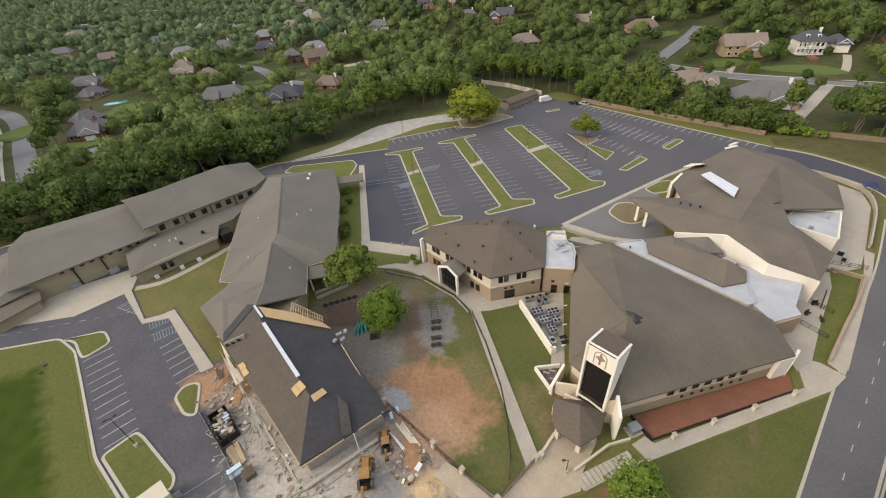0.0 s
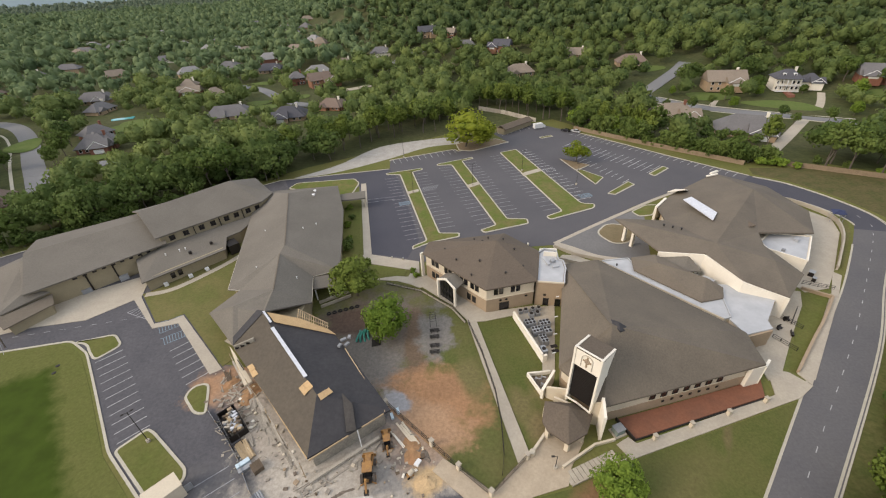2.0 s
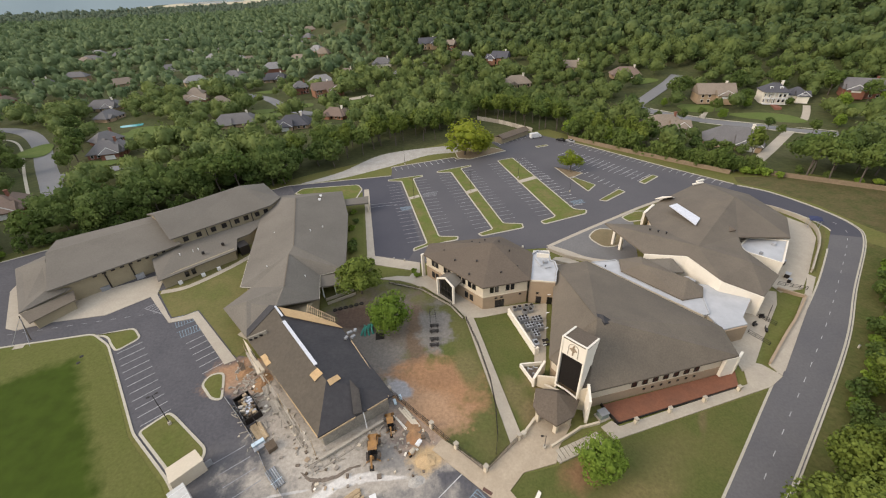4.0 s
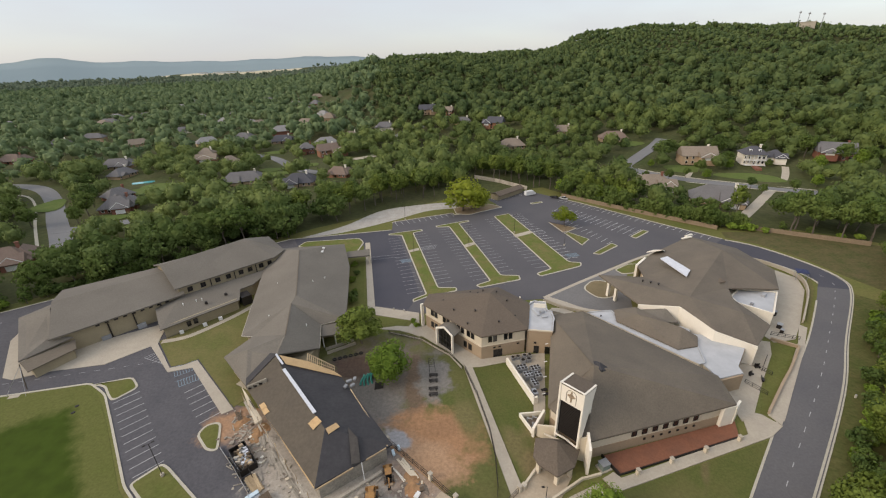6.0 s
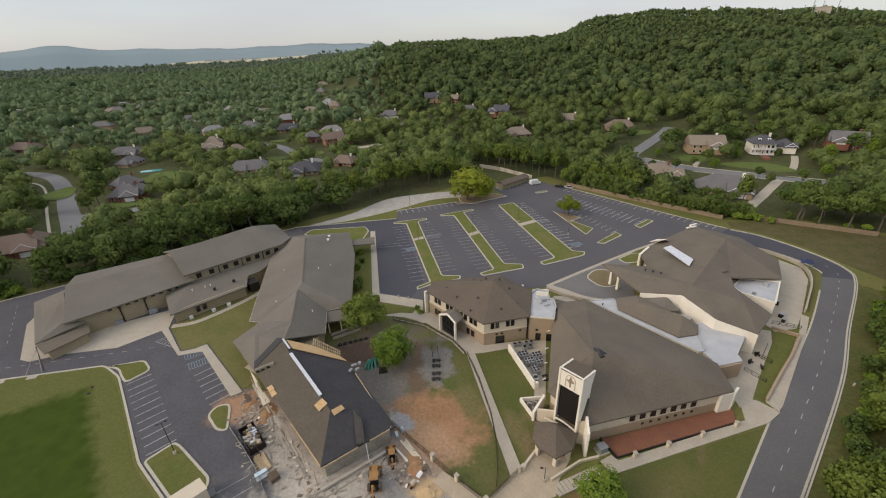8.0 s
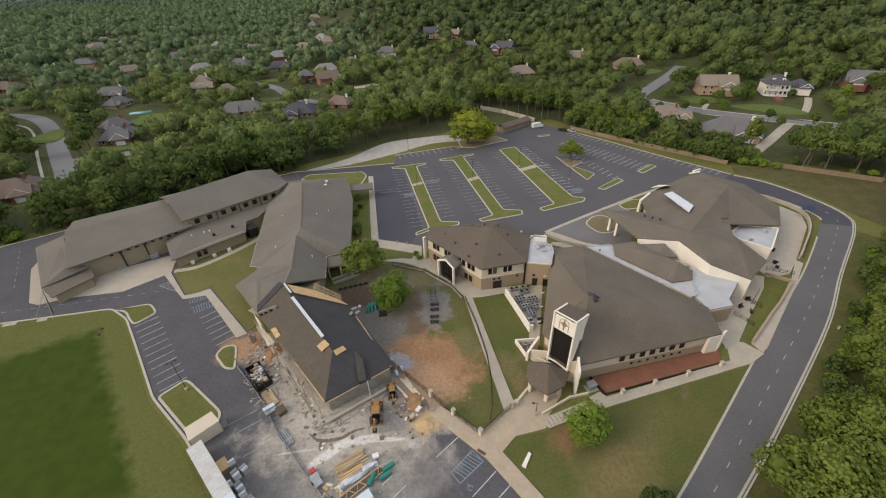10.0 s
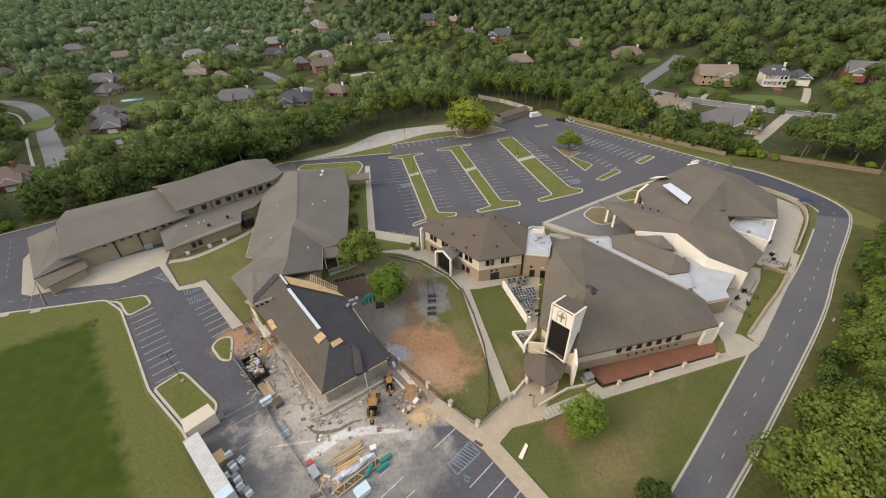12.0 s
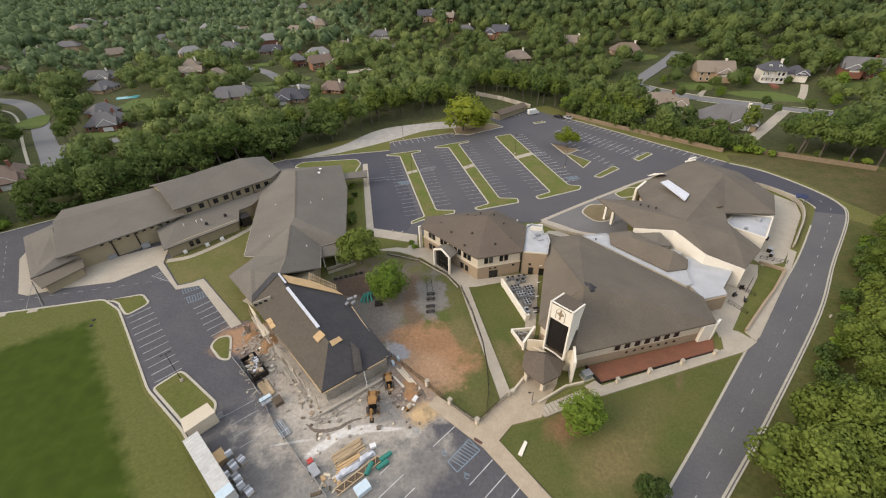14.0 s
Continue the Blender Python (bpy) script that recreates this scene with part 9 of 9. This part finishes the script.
for sx in (-1.2, 1.2):
    for sy in (-0.8, 0.8):
        part("post", MB().box(sx, sy, 0, 0.12, 0.12, 1.3), DARK_METAL, rack, world=False)
part("top_frame", MB().beam((-1.2, -0.8, 1.3), (1.2, -0.8, 1.3), 0.1, 0.1).beam((-1.2, 0.8, 1.3), (1.2, 0.8, 1.3), 0.1, 0.1).beam((-1.2, -0.8, 1.3), (-1.2, 0.8, 1.3), 0.1, 0.1).beam((1.2, -0.8, 1.3), (1.2, 0.8, 1.3), 0.1, 0.1), DARK_METAL, rack, world=False)
crate = thing("wooden_crate", "brown wooden crate on the gravel", "crate", (-34.0, 48.8, 0.05), -48)
for k in range(4):
    part("slat", MB().box(0, -0.7 + k * 0.46, 0.9, 1.9, 0.3, 0.06), FENCE_WOOD, crate, world=False)
part("box", MB().box(0, 0, 0, 1.8, 1.6, 0.9), FENCE_WOOD, crate, world=False)
sheet = thing("insulation_stack", "pale blue and grey stack of insulation boards", "insulation", (-36.4, 49.2, 0.05), -50)
part("board", MB().box(-0.45, 0, 0, 0.8, 2.2, 0.7), TARP_BLUE, sheet, "pale blue board stack", world=False)
part("wrap", MB().box(0.5, 0, 0, 0.8, 2.2, 0.45), STEEL_GREY, sheet, "grey wrapped stack", world=False)
pb = thing("pipe_bundle", "bundle of grey drainage pipes", "pipes", (-31.6, 43.2, 0.05), -46)
for i in range(5):
    part("pipe", MB().rod((-2.0, -0.7 + i * 0.36, 0.2), (2.0, -0.7 + i * 0.36, 0.2), 0.17, n=10), STEEL_GREY, pb, world=False)
part("strap", MB().box(0.8, 0, 0.36, 0.1, 2.0, 0.05), TARP_BLUE, pb, "blue strap", world=False)

# laydown pile
wrapm = thing("wrapped_sheets", "crumpled silver-white wrapped sheeting", "sheeting", (-17.0, 36.2, 0.05), 38)
rng = np.random.RandomState(9)
wv = MB()
for i in range(11):
    for j in range(5):
        wv.v.append((-3.6 + 0.72 * i, -0.6 + 0.3 * j + 0.12 * math.sin(i), 0.75 + 0.12 * rng.normal() - 0.5 * abs(j - 2) / 2))
for i in range(10):
    for j in range(4):
        a = i * 5 + j
        wv.f.append((a, a + 5, a + 6, a + 1))
part("cover", wv, FOIL, wrapm, world=False)
part("core", MB().box(0, 0, 0, 6.6, 0.9, 0.5), STEEL_GREY, wrapm, world=False)
truss = thing("roof_truss", "pine roof trusses stacked on the ground", "truss", (-16.2, 34.4, 0.3), 40)
part("chord", MB().beam((-4.2, -0.5, 0.1), (4.2, -0.5, 0.1), 0.12, 0.16), LUMBER, truss, world=False)
part("chord", MB().beam((-4.2, 0.7, 0.1), (4.2, 0.7, 0.1), 0.12, 0.16), LUMBER, truss, world=False)
for i in range(9):
    x = -4 + i
    part("web", MB().beam((x, -0.5, 0.1), (x + 0.8, 0.7, 0.1), 0.1, 0.12) if i % 2 else MB().beam((x, 0.7, 0.1), (x + 0.8, -0.5, 0.1), 0.1, 0.12), LUMBER, truss, world=False)
part("bed", MB().box(0, 0.1, -0.25, 8.0, 1.0, 0.25), FENCE_WOOD, truss, world=False)
for x, y, t in ((-12.0, 37.4, 38), (-12.4, 36.0, 38), (-14.6, 35.4, 70)):
    ob = thing("teal_roll", "teal plastic pipe roll on the asphalt", "roll", (x, y, 0.05), t)
    part("roll", MB().rod((-1.1, 0, 0.42), (1.1, 0, 0.42), 0.42, n=16), TEAL, ob, world=False)
    part("core", MB().rod((-1.14, 0, 0.42), (1.14, 0, 0.42), 0.16, n=10), DARK_METAL, ob, world=False)
ob = thing("wrapped_pallet", "pale blue wrapped pallet on the asphalt", "pallet", (-15.2, 32.2, 0.05), 38)
part("load", MB().box(0, 0, 0.15, 2.4, 1.7, 1.0), TARP_BLUE, ob, world=False)
part("pallet", MB().box(0, 0, 0, 2.4, 1.7, 0.15), LUMBER, ob, world=False)
ob = thing("portable_saw", "small white site machine among timber", "machine", (-14.4, 39.2, 0.05), 20)
part("body", MB().box(0, 0, 0.3, 1.1, 0.8, 0.6), WHITE_PAINT, ob, world=False)
part("stand", MB().box(0, 0, 0, 0.8, 0.6, 0.3), DARK_METAL, ob, world=False)
ob = thing("site_trailer", "small grey trailer with red cover", "trailer", (-23.8, 35.4, 0.05), -50)
part("bed", MB().box(0, 0, 0.4, 2.4, 1.4, 0.3), STEEL_GREY, ob, world=False)
part("cover", MB().box(-1.8, 0.2, 0.2, 0.9, 0.9, 0.5), mat("red_plastic", (0.45, 0.06, 0.05), rough=0.5), ob, "red cover", world=False)
for sy in (-0.75, 0.75):
    part("wheel", MB().rod((0, sy - 0.1, 0.3), (0, sy + 0.1, 0.3), 0.3, n=12), RUBBER, ob, world=False)
for i in range(16):
    x, y = tr.uniform(-23, -19), tr.uniform(30, 35)
    single("timber_offcut", MB().box(x, y, 0.05, tr.uniform(0.5, 1.8), tr.uniform(0.15, 0.5), tr.uniform(0.1, 0.3), tr.uniform(0, 180)), tr.choice([LUMBER, PLY, FENCE_WOOD, CREAM]), "short timber offcut on the asphalt", "timber", "timber offcuts")
ob = thing("cement_mixer", "pale grey cement mixer beside the sand heap", "cement mixer", (-8.6, 46.6, 0.05), 30)
part("drum", MB().rod((0, 0, 0.6), (0.7, 0, 1.2), 0.5, 0.3, 14), CONCRETE, ob, world=False)
part("frame", MB().box(0, 0, 0.1, 1.0, 0.7, 0.4), CAT, ob, world=False)
for sy in (-0.4, 0.4):
    part("wheel", MB().rod((-0.4, sy - 0.06, 0.25), (-0.4, sy + 0.06, 0.25), 0.25, n=12), RUBBER, ob, world=False)
ob = thing("wheelbarrow", "pale wheelbarrow on the gravel", "wheelbarrow", (-7.4, 48.4, 0.05), 60)
part("tray", MB().shell([(-0.6, -0.4, 0.7), (0.7, -0.35, 0.6), (0.7, 0.35, 0.6), (-0.6, 0.4, 0.7)], [(0, 1, 2, 3)], 0.35), WHITE_PAINT, ob, world=False)
part("wheel", MB().rod((0.8, -0.06, 0.25), (0.8, 0.06, 0.25), 0.25, n=12), RUBBER, ob, world=False)
part("handle", MB().beam((0.7, -0.3, 0.4), (-1.2, -0.35, 0.6), 0.05, 0.05).beam((0.7, 0.3, 0.4), (-1.2, 0.35, 0.6), 0.05, 0.05), LUMBER, ob, world=False)
rs = random.Random(12)
for i in range(110):
    if i < 70:
        s = rs.random()
        x, y = -47 + 22 * s + rs.gauss(0, 2.0), 66 - 20 * s + rs.gauss(0, 2.0)
    else:
        x, y = rs.uniform(-26, -6), rs.uniform(41, 52)
    if inside(x, y, [(-46.2, 72), (-24.4, 47.4), (-13.2, 55.2), (-25.3, 73.9)]):
        continue
    w = rs.uniform(0.25, 0.8)
    single("rubble_block", MB().box(x, y, 0.04, w, w * rs.uniform(0.5, 1), rs.uniform(0.12, 0.4), rs.uniform(0, 180)), rs.choice([SITE_GRAVEL, CREAM, CONCRETE, TAN, FENCE_WOOD, GREY_DIRT, WHITE]), "loose building rubble on the gravel", "rubble", "building rubble")

# trailer, enclosure and pallets beside the field
trl = thing("semi_trailer", "long white box trailer parked by the field", "trailer", (-40.6, 35.4, 0.05), -43.5)
part("box", MB().box(0, 0, 1.0, 14.4, 2.5, 2.4), mat("weathered_white_panel", (0.55, 0.55, 0.52), (0.42, 0.41, 0.38), rough=0.5, big=0.5, fine=1.5, fine_amount=0.12), trl, world=False)
part("end_panel", MB().box(6.4, 0, 3.4, 1.7, 2.4, 0.04), TARP_BLUE, trl, "pale blue roof end", world=False)
for k in range(9):
    part("roof_rib", MB().box(-6.4 + k * 1.6, 0, 3.4, 0.06, 2.4, 0.03), WHITE_PAINT, trl, world=False)
for sx in (-5.4, -4.2, 5.6):
    for sy in (-1.0, 1.0):
        part("wheel", MB().rod((sx, sy - 0.15, 0.5), (sx, sy + 0.15, 0.5), 0.5, n=14), RUBBER, trl, world=False)
part("chassis", MB().box(0, 0, 0.75, 13.6, 1.0, 0.25), DARK_METAL, trl, world=False)
enc = thing("dumpster_enclosure", "cream block enclosure beside the grass island", "enclosure", (-47.0, 44.4, 0))
part("wall", MB().prism([(-49.2, 43.7), (-46.0, 46.9), (-43.8, 45.1), (-47.4, 41.5)], 0, 2.8), CREAM, enc, "cream block wall")
part("coping", MB().prism([(-49.5, 43.8), (-46.1, 47.2), (-43.7, 45.2), (-47.4, 41.3)], 2.8, 3.0), CREAM, enc, "pale flat top")
part("gate", MB().wall((-44.2, 45.5), (-43.4, 46.2), 0, 1.6, 0.1), STEEL_GREY, enc)
for k, (x, y, h) in enumerate(((-38.9, 38.2, 1.3), (-37.6, 36.4, 1.4), (-36.6, 37.4, 1.0), (-37.9, 34.6, 1.2), (-36.2, 34.4, 1.3), (-36.8, 32.8, 1.1), (-34.9, 33.0, 1.0), (-33.6, 32.4, 0.9), (-35.6, 31.2, 1.2))):
    ob = thing("block_pallet", "pallet of wrapped grey blocks", "pallet", (x, y, 0.05), -44 + k % 3 * 6, group="block pallets")
    part("pallet", MB().box(0, 0, 0, 1.4, 1.2, 0.14), LUMBER, ob, world=False)
    for i in range(3):
        part("wrapped_bale", MB().box(-0.44 + i * 0.44, 0, 0.14, 0.4, 1.1, h - 0.14 * (i % 2)), FOIL if (k + i) % 3 == 0 else STEEL_GREY, ob, world=False)
ob = thing("plywood_crate", "tan plywood crate beside the trailer", "crate", (-40.4, 38.0, 0.05), -44)
part("box", MB().box(0, 0, 0, 2.4, 1.5, 1.2), LUMBER, ob, world=False)
part("lid", MB().box(0, 0, 1.2, 2.5, 1.6, 0.08), PLY, ob, world=False)

# courtyard things
for k, (x, y) in enumerate(((-4.6, 78.7), (-4.6, 76.8), (-4.6, 74.2), (-4.6, 72.4))):
    ob = thing("picnic_bench", "dark slatted bench stacked on gravel", "bench", (x, y, 0.08), 4, group="courtyard benches")
    for i in range(3):
        part("slat", MB().box(0, -0.35 + i * 0.35, 0.4, 2.2, 0.22, 0.06), DARK_METAL, ob, world=False)
    for sx in (-0.7, 0.7):
        part("leg", MB().box(sx, 0, 0, 0.1, 0.9, 0.4), DARK_METAL, ob, world=False)
ob = thing("climbing_frame", "dark metal climbing frame on gravel", "climbing frame", (-5.0, 81.6, 0.08), 5)
for sx in (-0.7, 0.7):
    for sy in (-1.5, 1.5):
        part("post", MB().rod((sx, sy, 0), (sx, sy, 1.8), 0.05, n=6), DARK_METAL, ob, world=False)
for i in range(5):
    part("rung", MB().rod((-0.7, -1.5 + i * 0.75, 1.8), (0.7, -1.5 + i * 0.75, 1.8), 0.04, n=6), DARK_METAL, ob, world=False)
for sx in (-0.7, 0.7):
    part("rail", MB().rod((sx, -1.5, 1.8), (sx, 1.5, 1.8), 0.05, n=6), DARK_METAL, ob, world=False)
def hose(mb, pts, r, n=8, closed=False):
    """One unbroken tube along a line."""
    start, count = len(mb.v), len(pts)
    for i in range(count):
        a = Vector(pts[i - 1] if closed or i else pts[0])
        b = Vector(pts[(i + 1) % count] if closed or i < count - 1 else pts[-1])
        d = (b - a).normalized()
        side = d.cross(Vector((0, 0, 1))).normalized()
        up = side.cross(d)
        for k in range(n):
            g = 2 * math.pi * k / n
            mb.v.append(tuple(Vector(pts[i]) + side * r * math.cos(g) + up * r * math.sin(g)))
    for i in range(count if closed else count - 1):
        j = (i + 1) % count
        for k in range(n):
            q = (k + 1) % n
            mb.f.append((start + i * n + k, start + i * n + q, start + j * n + q, start + j * n + k))
    if not closed:
        mb.f.append(tuple(range(start, start + n))[::-1])
        mb.f.append(tuple(range(start + (count - 1) * n, start + count * n)))
    return mb


slide = thing("tube_slide", "teal green plastic slide parts on the soil", "slide", (-20.4, 77.6, 0.08))
for k in range(4):
    pts = [(-21.6 + k * 0.75 + 0.35 * math.sin(t * 0.8 + k), 79.6 - t * 0.55, 0.35 + 0.75 * math.sin(t * 0.55 + k * 0.4)) for t in range(7)]
    part("tube", hose(MB(), pts, 0.26), TEAL, slide)
single("slide_mat", MB().prism([(-18.6, 77.4), (-16.6, 77.0), (-16.4, 75.2), (-18.4, 74.8)], 0.05, 0.2), DARK_METAL, "dark rubber mat on the soil", "mat")
for k in range(6):
    x, y = -30.2 + k * 1.3, 86.0 + k * 0.45
    ob = thing("tyre", "dark tyre half buried in soil", "tyre", (x, y, 0.08), 20 * k, group="play tyres")
    ring = [(0.42 * math.cos(0.5236 * i), 0.42 * math.sin(0.5236 * i), 0.16) for i in range(12)]
    part("tread", hose(MB(), ring, 0.16, 6, True), RUBBER, ob, world=False)
for k, (x, y, w) in enumerate(((-23.2, 72.2, 1.2), (-22.2, 70.8, 1.0), (-23.6, 70.4, 0.9), (-22.0, 72.6, 0.8))):
    ob = thing("shingle_bundle", "grey roofing bundle on the felt roof", "roofing", (x, y, 5.15 + 0.1 * k), 30 + 20 * k)
    part("bundle", MB().box(0, 0, 0.0, w, 0.6, 0.4), STEEL_GREY, ob, world=False)
for x, y in ((-12.4, 57.4), (-11.4, 58.4)):
    single("blue_sheet", MB().box(x, y, 0.05, 0.5, 1.2, 0.5, 20), TARP_BLUE, "pale blue wrapped roll beside the wall", "roll")

# hilltop station
hx, hy = 880 * math.sin(radians(39.2)), 880 * math.cos(radians(39.2))
hz = gz(hx, hy)
st = thing("hilltop_station", "pale tan block building on the ridge", "building", (hx, hy, hz), -39)
part("block", MB().box(0, 0, 0, 19, 12, 15), CONCRETE, st, world=False)
part("cornice", MB().box(0, 0, 15, 20, 13, 1.0), CONCRETE, st, world=False)
for sx, hh in ((-12, 31), (-1, 29), (16, 27)):
    m = part("mast", MB().rod((sx, 0, 0), (sx, 0, hh), 0.7, 0.3, 6), STEEL_GREY, st, world=False)
    part("antenna", MB().box(sx, 0, hh - 3, 3.0, 1.0, 2.0), STEEL_GREY, m, world=False)


# building site fence, mud and ground marks
sf = thing("site_fence", "low silt fence of grey mesh on stakes", "fence", (-38, 50.4, 0))
line = [(-47.4, 60.0), (-42.3, 55.0), (-38.0, 50.4), (-33.8, 44.8), (-30.3, 41.1), (-26.2, 36.6), (-23.8, 34.5), (-20.7, 31.1)]
for a, b in zip(line, line[1:]):
    n = max(1, int(math.dist(a, b) / 2.4))
    for i in range(n):
        p, q = [(a[0] + (b[0] - a[0]) * u, a[1] + (b[1] - a[1]) * u) for u in (i / n, (i + 1) / n)]
        part("mesh_panel", MB().wall(p, q, 0.05, 0.75, 0.05), STEEL_GREY, sf)
        part("stake", MB().box(p[0], p[1], 0, 0.09, 0.09, 1.0), LUMBER, sf)


def ridge_heap(line, w, h, material, label, seed):
    """A low uneven ridge of turned earth along a line."""
    rng = np.random.RandomState(seed)
    pts = spline(line, 6)
    mb = MB()
    for i, (x, y) in enumerate(pts):
        e = math.sin(math.pi * (i + 0.2) / (len(pts) - 0.6)) ** 0.5 if 0 < i < len(pts) - 1 else 0.15
        a, b = pts[max(0, i - 1)], pts[min(len(pts) - 1, i + 1)]
        d = Vector((b[0] - a[0], b[1] - a[1])).normalized()
        for k, u in enumerate((-1, -0.5, 0, 0.5, 1)):
            o = u * w * e * rng.uniform(0.7, 1.2)
            mb.v.append((x - d.y * o, y + d.x * o, 0.02 if abs(u) == 1 else h * e * rng.uniform(0.3, 1.0)))
    for i in range(len(pts) - 1):
        for k in range(4):
            c = i * 5 + k
            mb.f.append((c, c + 5, c + 6, c + 1))
    single("mud_ridge", mb, material, label, "soil")


MUD = mat("turned_mud", (0.20, 0.165, 0.13), (0.13, 0.105, 0.085), big=0.5, fine=3.0, fine_amount=0.4, bump=0.6)
ridge_heap([(-27.6, 44.2), (-25.8, 42.9), (-23.9, 42.6), (-21.2, 43.1), (-19.2, 44.4), (-16.8, 45.0)], 0.42, 0.22, MUD, "dark ridge of turned mud across the site", 4)
ridge_heap([(-24.9, 43.0), (-24.8, 41.8), (-24.5, 40.6)], 0.3, 0.16, MUD, "short rut of dark turned mud", 5)
ridge_heap([(-10.6, 50.6), (-8.6, 51.2), (-6.6, 50.4), (-5.4, 48.6)], 0.8, 0.45, MUD, "dark heap of soil beside the fence", 6)
single("drain_grate", MB().prism([(3.5, 40.5), (4.9, 39.5), (4.5, 39.1), (3.2, 40.0)], 0, 0.22), mat("rusty_grate", (0.13, 0.07, 0.055), (0.09, 0.05, 0.04)), "rust brown grate in the footpath", "grate")


# loose building rubble along the new wing: too many bits to count
def rubble(name, label, material, spots, count, long_, seed):
    rng = random.Random(seed)
    mb = MB()
    for _ in range(count):
        ax, ay, bx, by, spread = rng.choice(spots)
        u = rng.random()
        x, y = ax + (bx - ax) * u + rng.gauss(0, spread), ay + (by - ay) * u + rng.gauss(0, spread)
        w, d, h = rng.uniform(0.5, 1.0) * long_, rng.uniform(0.1, 0.3), rng.uniform(0.06, 0.22)
        mb.box(x, y, 0.05, w, d if long_ > 0.6 else w * rng.uniform(0.5, 1), h, rng.uniform(0, 180))
    return single(name, mb, material, label, "rubble", kind="stuff")


WEST_EDGE = [(-48.5, 69.5, -29.0, 47.5, 0.9), (-46.0, 66.0, -40.0, 60.0, 1.6), (-44, 58, -36, 50, 1.2)]
SOUTH_EDGE = [(-26, 44.5, -15, 51.5, 1.0), (-14, 47, -6, 52, 1.4), (-22, 33, -14, 38, 2.0)]
rubble("board_scraps", "scattered pale board scraps beside the new wing", WEATHERED, WEST_EDGE + SOUTH_EDGE[:1], 90, 1.9, 21)
rubble("block_rubble", "scattered grey block rubble on the dusty site", CONCRETE, WEST_EDGE + SOUTH_EDGE, 130, 0.45, 22)
rubble("dark_scraps", "scattered dark scraps and offcuts on the site", SHEATH, WEST_EDGE + SOUTH_EDGE, 70, 0.7, 23)
